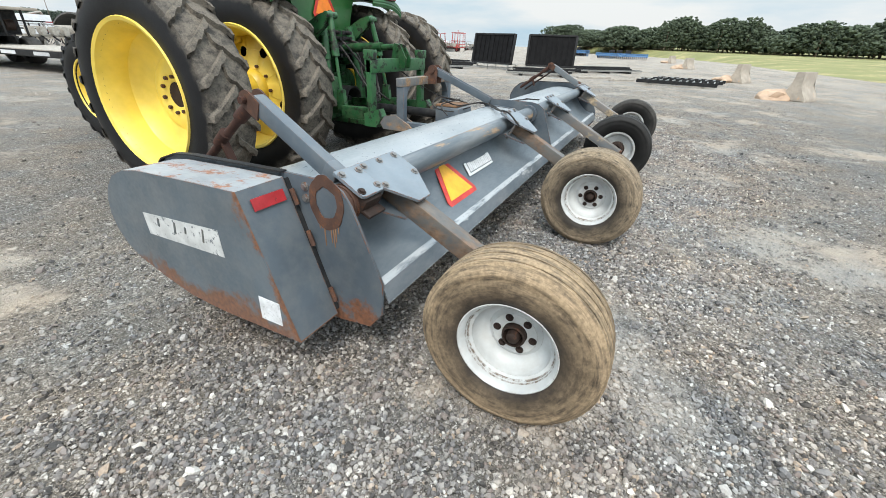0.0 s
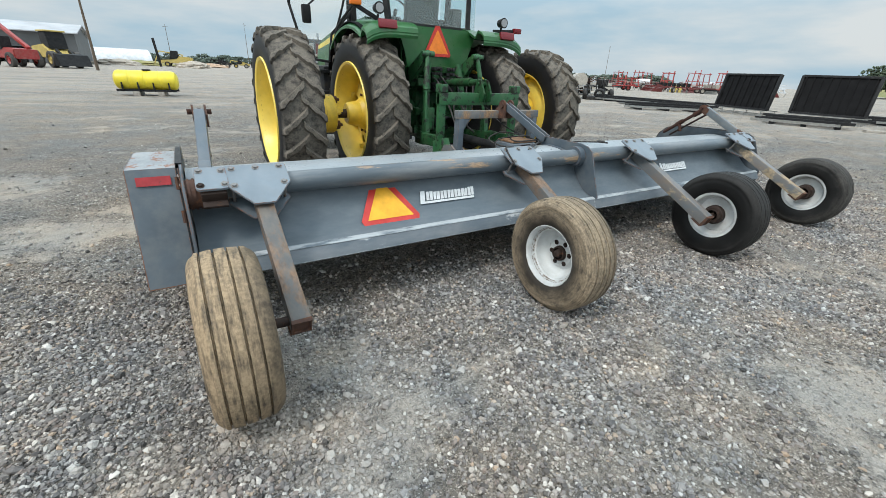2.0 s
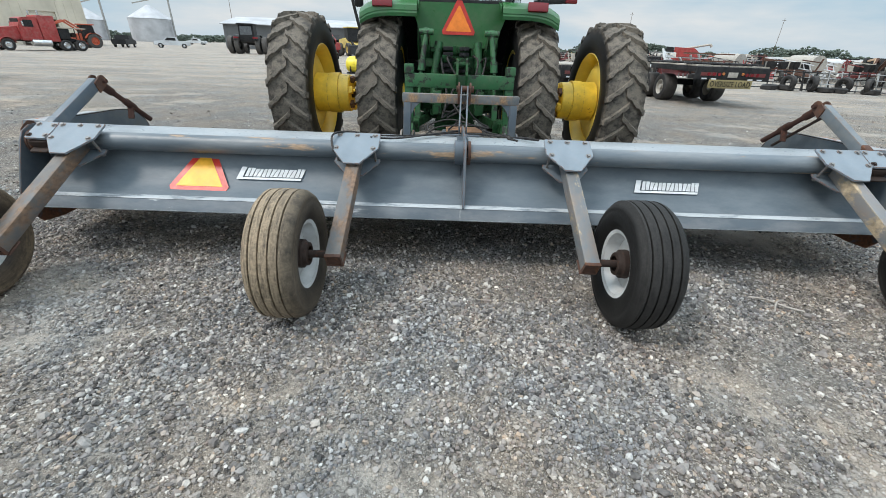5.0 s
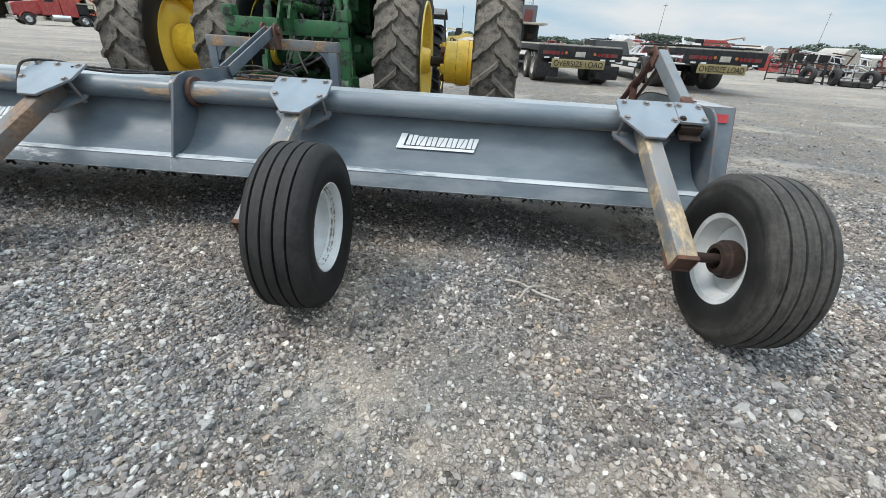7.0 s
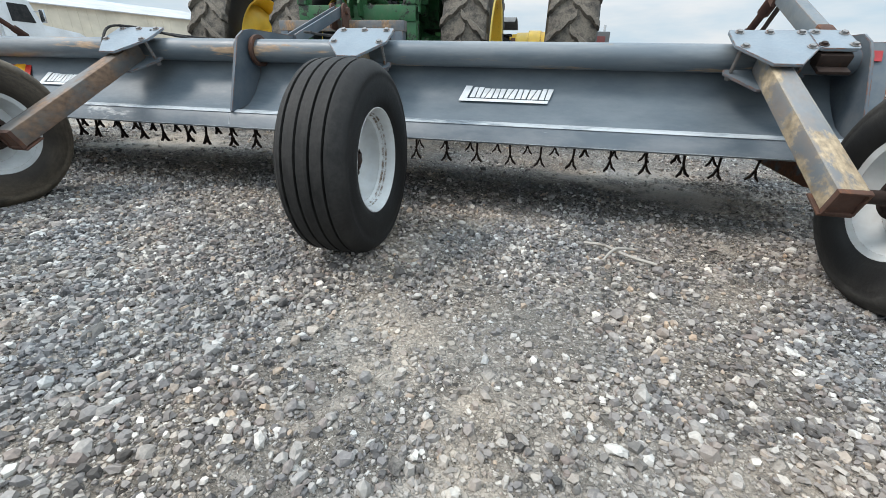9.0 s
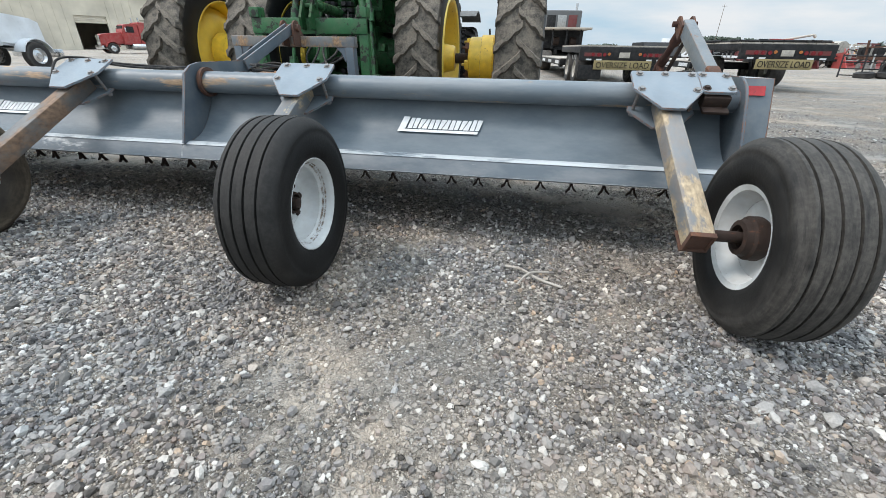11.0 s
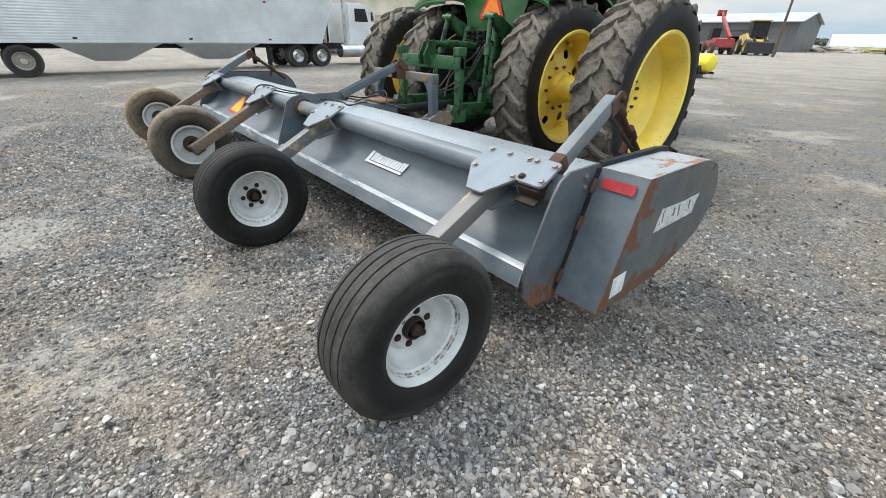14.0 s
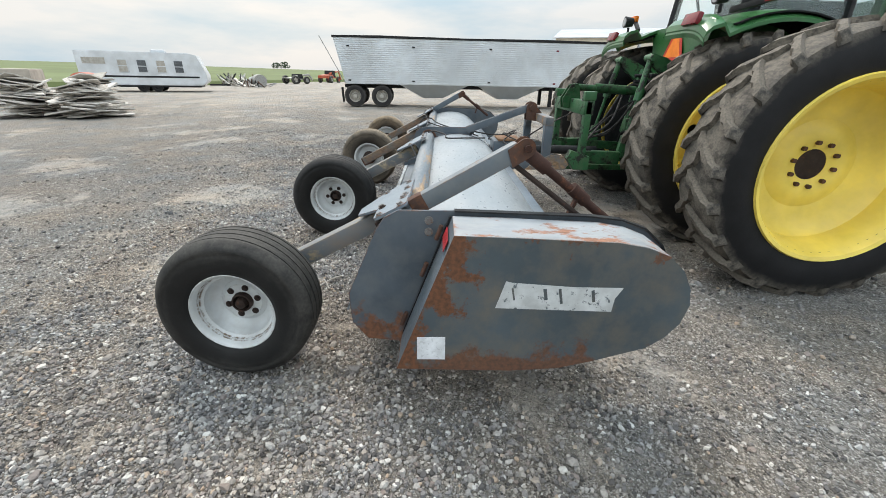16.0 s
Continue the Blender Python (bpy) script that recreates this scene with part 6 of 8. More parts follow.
def truck_wheel(parent, x, y, r, w, out, rim_mat, name="wheel"):
    hub = B()
    cyl(hub, (-w * 0.3 * out, 0, 0), (w * 0.42 * out, 0, 0), r * 0.2, n=14)
    wh = part(name, hub, rim_mat, parent, "", pose(x, y, r, 0, 0, 0))
    k = r / 0.52
    part("tyre", lathe(B(), [(-w * 0.45, r * 0.56), (-w * 0.5, r * 0.75), (-w * 0.46, r * 0.95), (-w * 0.38, r), (w * 0.38, r), (w * 0.46, r * 0.95), (w * 0.5, r * 0.75), (w * 0.45, r * 0.56)], 28, True), M_tyre_truck if r > 0.4 else M_tyre_black, wh)
    part("rim", lathe(B(), [(out * w * q, r * s) for q, s in ((-0.44, 0.55), (-0.44, 0.58), (0.44, 0.58), (0.46, 0.55), (0.30, 0.5), (0.18, 0.44), (0.26, 0.24), (0.20, 0.2), (0.10, 0.44), (0.0, 0.54))], 28, True), rim_mat, wh)
    return wh


def semi_tractor(name, label, paint, at, rz, sleeper=None):
    """A long-nosed road tractor; it faces +y of its own."""
    t = thing(name, label, "truck", at, rz)
    fr = B()
    for x in (-0.42, 0.42):
        beam(fr, (x, -3.6, 0.95), (x, 3.2, 0.95), 0.08, 0.25)
    box(fr, (0, -2.6, 1.12), (1.0, 1.1, 0.12), (0, 0, 0), 0.03)
    part("chassis", fr, M_dark, t)
    hood = B()
    prism(hood, [(1.1, 1.0), (1.1, 2.15), (1.6, 2.08), (3.0, 1.92), (3.3, 1.78), (3.36, 0.9), (2.9, 0.75)], "x", -0.72, 0.72, 0.08)
    part("bonnet", hood, paint, t)
    cab = B()
    prism(cab, [(-0.35, 0.9), (-0.35, 2.95), (0.55, 2.95), (0.95, 2.85), (1.25, 2.1), (1.25, 0.9)], "x", -1.05, 1.05, 0.06)
    cb = part("cab", cab, paint, t)
    ws = B()
    prism(ws, [(-0.9, 2.15), (0.9, 2.15), (0.82, 2.78), (-0.82, 2.78)], "y", 1.06, 1.10)
    part("windscreen", ws, M_dark, cb)
    for s in (-1, 1):
        sw = B()
        prism(sw, [(0.1, 2.1), (0.95, 2.1), (0.78, 2.7), (0.1, 2.7)], "x", s * 1.052, s * 1.06)
        part("side_window", sw, M_dark, cb)
        fn = B()
        sheet(fn, arc(2.45, 0.52, 0.66, 165, 15, 8), s * 0.72, s * 1.18, 0.03, 1)
        part("front_fender", fn, paint, t)
        tank = B()
        cyl(tank, (s * 0.95, -0.9, 0.72), (s * 0.95, 0.6, 0.72), 0.33, n=18)
        part("fuel_tank", tank, M_chrome, t)
        st = B()
        cyl(st, (s * 1.0, -0.55, 1.1), (s * 1.0, -0.55, 3.6), 0.075, n=12)
        part("exhaust_stack", st, M_chrome, t)
        mi = B()
        box(mi, (s * 1.38, 1.0, 2.35), (0.2, 0.08, 0.45), (0, 0, 0), 0.02)
        cyl(mi, (s * 1.02, 1.0, 2.5), (s * 1.38, 1.0, 2.5), 0.02, n=6)
        part("mirror", mi, M_chrome, cb)
        truck_wheel(t, s * 0.98, 2.45, 0.52, 0.28, s, M_chrome)
        for y in (-2.1, -3.4):
            truck_wheel(t, s * 0.92, y, 0.52, 0.55, s, M_chrome)
    if sleeper:
        sl = B()
        box(sl, (0, -1.05, 2.0), (2.25, 1.35, 2.3), (0, 0, 0), 0.08)
        sb = part("sleeper_box", sl, sleeper, t)
        for x, m in ((-0.62, M_dark), (0.0, M_steel), (0.62, M_maroon)):
            bw = B()
            box(bw, (x, -1.735, 2.45), (0.5, 0.03, 0.9), (0, 0, 0), 0.02)
            part("rear_panel", bw, m, sb)
        dk = B()
        box(dk, (0, -2.9, 2.12), (2.6, 2.4, 0.10), (0, 0, 0), 0.02)
        part("deck_plate", dk, M_conc, t, "pale deck plate behind the cab")
        wb = B()
        box(wb, (0, -2.2, 1.6), (2.3, 0.9, 0.95), (0, 0, 0), 0.03)
        part("winch_box", wb, M_dark, t, "black winch box under the deck plate")
        for x in (-0.75, 0.0, 0.75):
            ub = B()
            beam(ub, (x, -3.9, 1.1), (x, -3.9, 2.07), 0.07, 0.07, 0.01)
            part("deck_upright", ub, M_dark, t)
        for x in (-0.45, 0.5):
            drum = B()
            lathe(drum, [(-0.16, 0.05), (-0.16, 0.22), (0.16, 0.22), (0.16, 0.05)], 14, True)
            part("winch_drum", drum, M_rust_d, t, "", pose(x, -3.2, 1.5))
    gr = B()
    box(gr, (0, 3.37, 1.35), (1.0, 0.06, 0.95), (0, 0, 0), 0.02)
    box(gr, (0, 3.42, 0.62), (2.3, 0.2, 0.32), (0, 0, 0), 0.04)
    part("grille_and_bumper", gr, M_chrome, t)
    return t


def letters(text, size, parent, at, mat):
    cu = bpy.data.curves.new("lettering", "FONT")
    cu.body, cu.size, cu.align_x, cu.align_y, cu.extrude = text, size, "CENTER", "CENTER", 0.004
    tmp = bpy.data.objects.new("tmp", cu)
    scene.collection.objects.link(tmp)
    me = bpy.data.meshes.new_from_object(tmp.evaluated_get(bpy.context.evaluated_depsgraph_get()))
    bpy.data.objects.remove(tmp)
    me.materials.clear()
    me.materials.append(mat)
    ob = new("lettering", me)
    ob.parent, ob.matrix_basis = parent, at
    return ob


def lowboy(name, label, at, rz, length=14.5, width=2.75, top=1.22, flaps=True, load=False, axles=(1.0, 2.25), banner=1.8):
    """A low-bed trailer; its tail stands at the origin, its nose points to +y."""
    t = thing(name, label, "trailer", at, rz)
    h = width / 2
    tail = B()
    box(tail, (0, 0.06, top - 0.24), (width, 0.12, 0.40), (0, 0, 0), 0.02)
    box(tail, (0, 1.7, top - 0.12), (width, 3.3, 0.18), (0, 0, 0), 0.02)
    tb = part("rear_deck", tail, M_dark, t, "black rear deck and tail board")
    planks = B()
    for i in range(9):
        box(planks, (-h + width * (i + 0.5) / 9, 1.75, top - 0.01), (width / 9 - 0.02, 3.3, 0.04))
    part("deck_planks", planks, M_wood, t, "weathered deck planks")
    low = B()
    box(low, (0, 3.5 + (length - 5.5) / 2, 0.62), (width, length - 5.5, 0.22), (0, 0, 0), 0.02)
    part("low_deck", low, M_dark, t)
    lp = B()
    for i in range(9):
        box(lp, (-h + width * (i + 0.5) / 9, 3.5 + (length - 5.5) / 2, 0.745), (width / 9 - 0.02, length - 5.5, 0.03))
    part("low_deck_planks", lp, M_wood, t, "weathered bed planks")
    neck = B()
    prism(neck, [(length - 2.2, 0.6), (length - 2.2, 0.85), (length - 1.3, 1.5), (length + 1.0, 1.5), (length + 1.0, 1.25), (length - 1.1, 1.2), (length - 1.7, 0.6)], "x", -0.9, 0.9, 0.02)
    part("gooseneck", neck, M_dark, t)
    for s in (-1, 1):
        for i in range(4):
            tp = B()
            y = 4.2 + i * (length - 6.5) / 4
            box(tp, (s * (h + 0.006), y, 0.62), (0.012, 0.9, 0.12))
            part("reflective_strip", tp, M_white, t, "white and red reflective strip")
        for y in axles:
            truck_wheel(t, s * (h - 0.30), y, 0.48, 0.5, s, M_rim_dusty)
        for i, x in enumerate((0.42, 0.60, 0.78)):
            lm = B()
            cyl(lm, (s * (h - x), -0.004, top - 0.26), (s * (h - x), -0.02, top - 0.26), 0.055, n=12)
            part("tail_lamp", lm, M_redlamp, tb)
        rp = B()
        box(rp, (s * (h - 0.42), -0.004, top - 0.26), (0.55, 0.012, 0.11))
        part("red_reflector", rp, M_maroon, tb, "dull red reflector panel")
        am = B()
        cyl(am, (s * (h - 0.92), -0.004, top - 0.24), (s * (h - 0.92), -0.02, top - 0.24), 0.045, n=12)
        part("marker_lamp", am, M_amber_dull, tb)
        for x in (0.3, 0.62):
            wp = B()
            box(wp, (s * (h - x), -0.006, top - 0.405), (0.17, 0.01, 0.045))
            part("white_reflector", wp, M_white, tb)
        for k in range(3):
            sl = B()
            prism(sl, [(-0.05, 0.0), (0.03, 0.0), (0.05, 0.13), (-0.01, 0.13)], "x", s * (h + 0.001), s * (h + 0.012))
            part("side_bracket", sl, M_steel, tb, "", Matrix.Translation((0, 0.5 + 0.28 * k, top - 0.42)))
        if flaps:
            fl = B()
            box(fl, (s * (h - 0.38), 0.02, 0.42), (0.75, 0.02, 0.42), (3, 0, 0), 0.005)
            part("mud_flap", fl, M_dark, t)
    pl = B()
    box(pl, (0.0, -0.006, top - 0.27), (0.33, 0.012, 0.16), (0, 0, 0), 0.004)
    part("blank_plate", pl, M_rim_dusty, tb)
    bn = B()
    box(bn, (-0.03, -0.03, top - 0.56), (banner, 0.015, 0.27), (0, 0, 0), 0.004)
    sign = part("oversize_banner", bn, M_banner, t, "faded yellow banner with black lettering")
    letters("OVERSIZE LOAD", 0.245, sign, pose(-0.03, -0.042, top - 0.57, 90, 0, 0) @ Matrix.Diagonal((banner / 1.95, 1, 1, 1)), M_ink)
    if load:
        for i in range(30):
            q = B()
            y = random.uniform(0.3, 4.5)
            pipe(q, [(random.uniform(-h, h), y + random.uniform(-0.6, 0.6), top + 0.05) for _ in range(5)], 0.035, 6)
            part("coiled_chain", q, M_dark, t)
    return t


lowboy("lowboy_trailer", "black low-bed trailer with an oversize-load banner", (5.28, 12.7, 0), 5.0, 14.5, 2.8, 1.2)
semi_tractor("blue_semi_truck", "bright blue long-nosed road truck coupled to the low-bed", M_blue_truck, (4.05, 27.6, 0), 5.0, M_shed)
lowboy("lowboy_trailer", "black low-bed trailer with chains on its deck", (9.55, 12.0, 0), 1.0, 13.0, 2.5, 1.33, False, True, (2.4, 3.65), 1.5)
semi_tractor("red_semi_truck", "dark red road truck parked before the workshop", M_red, (-41.6, 42.6, 0), 152.0, M_red)


def hopper_trailer(at, rz):
    t = thing("hopper_trailer", "white ribbed aluminium grain hopper trailer with a dark tarp", "trailer", at, rz)
    L = 13.6
    side = [(-0.12, 3.05), (0.35, 1.06), (L - 0.35, 1.06), (L + 0.55, 3.05)]
    core = B()
    prism(core, side, "x", -1.27, 1.27)
    body = part("hopper_body", core, M_alum, t)
    for i in range(22):
        z = 1.12 + i * 0.088
        k = (z - 1.06) / 1.99
        rib = B()
        for s in (-1, 1):
            box(rib, (s * 1.278, (L + 0.43 * k) / 2, z), (0.022, L - 0.7 + 1.37 * k, 0.05), (0, 0, 0), 0.006)
        part("rib", rib, M_alum, body)
    tarp = B()
    prism(tarp, [(-0.17, 3.05), (-0.17, 3.13), (2.0, 3.16), (6, 3.13), (10, 3.17), (L + 0.6, 3.14), (L + 0.6, 3.05)], "x", -1.32, 1.32, 0.02)
    part("tarp", tarp, M_dark, t, "rolled black tarp")
    for y0, y1 in ((2.9, 6.3), (6.8, 10.2)):
        hp = B()
        v = [hp.verts.new(q) for q in ((-1.1, y0, 1.06), (1.1, y0, 1.06), (1.1, y1, 1.06), (-1.1, y1, 1.06), (-0.35, y0 + 1.2, 0.42), (0.35, y0 + 1.2, 0.42), (0.35, y1 - 1.2, 0.42), (-0.35, y1 - 1.2, 0.42))]
        for f in ((0, 1, 2, 3), (4, 5, 6, 7), (0, 1, 5, 4), (1, 2, 6, 5), (2, 3, 7, 6), (3, 0, 4, 7)):
            hp.faces.new([v[i] for i in f])
        part("hopper", hp, M_alum, t)
    fr = B()
    for x in (-0.5, 0.5):
        beam(fr, (x, 0.2, 0.95), (x, L, 0.95), 0.1, 0.16)
    part("frame", fr, M_dark, t)
    for s in (-1, 1):
        for y in (0.75, 2.05):
            truck_wheel(t, s * 0.95, y, 0.51, 0.55, s, M_rim_dusty)
        fl = B()
        box(fl, (s * 0.95, 0.14, 0.55), (0.6, 0.02, 0.68), (3, 0, 0))
        part("mud_flap", fl, M_dark, t)
        for y in (0.55, 3.6, 7.3, 10.6):
            for z in (1.22, 2.7):
                mk = B()
                box(mk, (s * 1.295, y, z), (0.012, 0.13, 0.06))
                part("marker", mk, M_dark if (y < 8) else M_redlamp, body)
        leg = B()
        box(leg, (s * 0.9, 10.6, 0.55), (0.16, 0.16, 0.9), (0, 0, 0), 0.02)
        part("landing_leg", leg, M_dark, t)
    br = B()
    cyl(br, (1.2, -0.75, 3.1), (1.1, 0.3, 1.1), 0.02, n=6)
    part("tarp_rope", br, M_steel, t)
    return t


hopper_trailer((-17.35, -4.75, 0), 4.5)
semi_tractor("white_semi_truck", "white day-cab road truck coupled to the hopper trailer", M_white, (-18.65, 10.6, 0), 4.5)


M_fender_g = surface("smoked_window", (0.10, 0.11, 0.12), 0.25, scale=2, grain=20, bump=0.0)


def travel_trailer(at, rz):
    t = thing("travel_trailer", "white travel trailer with a dark stripe along its side", "caravan", at, rz)
    b = B()
    prism(b, [(-3.5, 0.45), (-3.5, 2.55), (-3.4, 2.62), (3.2, 2.62), (3.7, 2.5), (4.2, 1.2), (4.2, 0.75), (3.8, 0.45)], "x", -1.2, 1.2, 0.04)
    body = part("body", b, M_white, t)
    for s in (-1, 1):
        sp = B()
        box(sp, (s * 1.204, 0.2, 1.02), (0.012, 7.0, 0.12))
        part("stripe", sp, M_dark, body, "dark stripe, lettering not readable")
        for y, m in ((-0.9, M_white), (0.25, M_dark), (1.4, M_white), (2.5, M_dark)):
            w = B()
            box(w, (s * 1.206, y, 1.70), (0.02, 0.64, 0.86), (0, 0, 0), 0.02)
            win = part("window", w, M_white, body, "framed window")
            for z in (1.50, 1.91):
                p_ = B()
                box(p_, (s * 1.218, y, z), (0.008, 0.52, 0.36))
                part("pane", p_, M_fender_g if m is M_dark else M_rim_dusty, win)
        sk = B()
        box(sk, (s * 1.10, 0.2, 0.40), (0.06, 7.0, 0.16))
        part("skirt", sk, M_dark, body, "dark underframe skirt")
        sc = B()
        box(sc, (s * 1.206, -2.5, 2.0), (0.012, 1.3, 0.4))
        part("decal", sc, M_rim_dusty, body, "grey decal bars")
        for y in (0.0, 0.85):
            truck_wheel(t, s * 1.02, y, 0.36, 0.24, s, M_dark)
    ac = B()
    box(ac, (0, 1.2, 2.72), (0.7, 0.9, 0.22), (0, 0, 0), 0.05)
    part("roof_unit", ac, M_white, body)
    tg = B()
    beam(tg, (-0.5, 4.2, 0.5), (0, 5.6, 0.5), 0.08, 0.12)
    beam(tg, (0.5, 4.2, 0.5), (0, 5.6, 0.5), 0.08, 0.12)
    part("tongue", tg, M_dark, t)
    return t


travel_trailer((-27.6, -21.6, 0), 22.0)


def lumber_pile():
    for cx, cy, n, zmax in ((-9.3, -13.3, 46, 1.05), (-9.3, -11.25, 44, 0.98), (-11.0, -12.4, 36, 1.15)):
        t = thing("lumber_pile", "heap of broken pale wall panels and weathered boards", "lumber pile", (cx, cy, 0), 0, "boards heaped in the yard")
        for i in range(n):
            k = i / n
            wide = random.random() < 0.7
            b = B()
            L, W = random.uniform(1.0, 1.9) * (1 - 0.3 * k), random.uniform(0.5, 1.1) if wide else random.uniform(0.12, 0.3)
            # torn panel: a rectangle with one or two broken corners
            prism(b, [(-W / 2, -L / 2), (W / 2 - random.uniform(0, 0.25) * W, -L / 2), (W / 2, -L / 2 + random.uniform(0, 0.3) * L), (W / 2 - random.uniform(0, 0.12), L / 2 - random.uniform(0, 0.2)), (W * random.uniform(-0.3, 0.3), L / 2), (-W / 2, L / 2 - random.uniform(0, 0.3) * L)], "z", -0.02, random.uniform(0.0, 0.03))
            loose = k > 0.82
            part("board", b, random.choice((M_wood, M_board, M_board, M_board)), t, "", pose(random.uniform(-0.5, 0.5) * (1 - 0.5 * k), random.uniform(-0.55, 0.55) * (1 - 0.5 * k), 0.05 + zmax * k, random.uniform(-9, 9) * (2.5 if loose else 1), random.uniform(-10, 10) * (2.0 if loose else 1), random.choice((0, 80, 95, 10)) + random.uniform(-16, 16)))
    blk = thing("concrete_slab", "beige concrete slab lying behind the heap of boards", "slab", (-12.6, -16.4, 0), 35)
    part("slab_body", box(B(), (0, 0, 0.72), (3.2, 1.0, 1.44), (0, 0, 0), 0.06), M_conc, blk)
    tk = thing("red_drum", "faded red round drum behind the heap of boards", "drum", (-13.0, -14.2, 0), 20)
    tb = B()
    lathe(tb, [(-0.5, 0.02), (-0.5, 0.42), (-0.44, 0.5), (0.44, 0.5), (0.5, 0.42), (0.5, 0.02)], 24)
    part("drum_body", tb, M_orange, tk, "", pose(0, 0, 0.85, 0, 0, 0))
    for x in (-0.3, 0.3):
        part("cradle", box(B(), (x, 0, 0.2), (0.12, 0.8, 0.4), (0, 0, 0), 0.01), M_dark, tk)


lumber_pile()


def panel_rack(p0, p1, z0, z1):
    """A black screen panel leaning on a low white rail."""
    a, b = Vector((*p0, 0)), Vector((*p1, 0))
    mid, d = (a + b) / 2, b - a
    t = thing("screen_panel", "black steel screen panel standing on a pale rail frame", "panel", (mid.x, mid.y, 0), math.degrees(math.atan2(d.y, d.x)), "black panels")
    w = d.length
    pn = B()
    box(pn, (0, 0, (z0 + z1) / 2), (w - 0.1, 0.04, z1 - z0), (-8, 0, 0))
    p_ = part("panel_sheet", pn, M_void, t)
    for i in range(9):
        rb = B()
        box(rb, (-w / 2 + 0.15 + (w - 0.3) * i / 8, 0.0, (z0 + z1) / 2), (0.05, 0.14, z1 - z0), (-8, 0, 0))
        part("stiffener", rb, M_void, p_)
    fr = B()
    for x in (-w / 2, w / 2):
        box(fr, (x, 0, (z0 + z1) / 2), (0.12, 0.16, z1 - z0 + 0.05), (-8, 0, 0), 0.01)
    for z in (z0, z1):
        box(fr, (0, -0.14 * (z - (z0 + z1) / 2) * -1, z), (w, 0.16, 0.1), (-8, 0, 0), 0.01)
    part("panel_frame", fr, M_dark, t)
    rl = B()
    for dy in (-0.45, 0.45):
        beam(rl, (-w / 2 - 0.15, dy, 0.33), (w / 2 + 0.15, dy, 0.33), 0.04, 0.04)
        beam(rl, (-w / 2 - 0.15, dy, 0.12), (w / 2 + 0.15, dy, 0.12), 0.04, 0.04)
        for x in (-w / 2, 0, w / 2):
            beam(rl, (x, dy, 0.0), (x, dy, 0.35), 0.04, 0.04)
    for x in (-w / 2, w / 2):
        beam(rl, (x, -0.45, 0.2), (x, 0.45, 0.2), 0.05, 0.05)
    part("rail_frame", rl, M_steel, t, "pale welded rail frame")


panel_rack((25.0, 11.3), (23.9, 8.1), 0.38, 2.12)
panel_rack((23.9, 7.1), (24.2, 4.2), 0.38, 2.12)


def barrier(x, y, rz, s=1.0):
    t = thing("concrete_barrier", "weathered concrete barrier block with clay stains", "barrier", (x, y, 0), rz, "barrier blocks along the yard edge")
    b = B()
    prism(b, [(-0.40, 0.0), (0.40, 0.0), (0.40, 0.10), (0.28, 0.30), (0.14, 0.52), (0.12, 1.0 * s), (-0.12, 1.0 * s), (-0.14, 0.52), (-0.28, 0.30), (-0.40, 0.10)], "y", -0.65, 0.65, 0.03)
    part("block", b, M_conc, t)
    c = B()
    bmesh.ops.create_icosphere(c, subdivisions=3, radius=1.0)
    for v in c.verts:
        k = noise.noise(v.co * 1.7 + Vector((x, y, 0)))
        v.co = Vector((v.co.x * 0.55, v.co.y * 0.9, v.co.z * 0.36)) * (1 + 0.35 * k)
    part("clay_lump", c, M_clay, t, "heap of pale clay", pose(0.62, 0.45, 0.02, 0, 0, 0))


M_clay = surface("pale_orange_clay", (0.46, 0.33, 0.235), 0.95, scale=3, grain=30, bump=0.5)
for x, y, rz in ((16.2, -5.8, 60), (26.4, -5.1, 62), (46.0, -3.0, 60), (68.0, -1.6, 60)):
    barrier(x, y, rz)


def pipe_rack(at, rz, L, W, n, label):
    t = thing("steel_rack", label, "steel rack", at, rz, "steel lying in the yard")
    for s in (-1, 1):
        b = B()
        beam(b, (-L / 2, s * W / 2, 0.16), (L / 2, s * W / 2, 0.16), 0.08, 0.16)
        part("side_rail", b, M_dark, t)
    for i in range(n):
        b = B()
        x = -L / 2 + L * (i + 0.5) / n
        beam(b, (x, -W / 2, 0.2), (x, W / 2, 0.2), 0.05, 0.08)
        part("rung", b, M_steel, t)
    for x in (-L / 3, L / 3):
        b = B()
        box(b, (x, 0, 0.04), (0.12, W, 0.08))
        part("bearer", b, M_wood, t)


pipe_rack((20.0, -1.7, 0), 84, 3.5, 1.4, 12, "dark ladder-like steel racks lying flat")
pipe_rack((22.3, -2.3, 0), 80, 3.3, 1.2, 10, "dark ladder-like steel rack lying flat")


def beam_pile(at, rz, L, n, label):
    t = thing("beam_pile", label, "steel beams", at, rz, "steel lying in the yard")
    for i in range(n):
        b = B()
        beam(b, (-L / 2 + random.uniform(-0.5, 0.3), (i - n / 2) * 0.24, 0.16 + 0.09 * (i % 3)), (L / 2 + random.uniform(-0.6, 0.6), (i - n / 2) * 0.24 + random.uniform(-0.15, 0.15), 0.16 + 0.09 * (i % 3)), 0.12, 0.1)
        part("beam", b, M_dark if i % 4 else M_steel, t)
    for x in (-L / 3, 0, L / 3):
        b = B()
        box(b, (x, 0, 0.06), (0.2, n * 0.26, 0.12))
        part("bearer", b, M_dark, t)


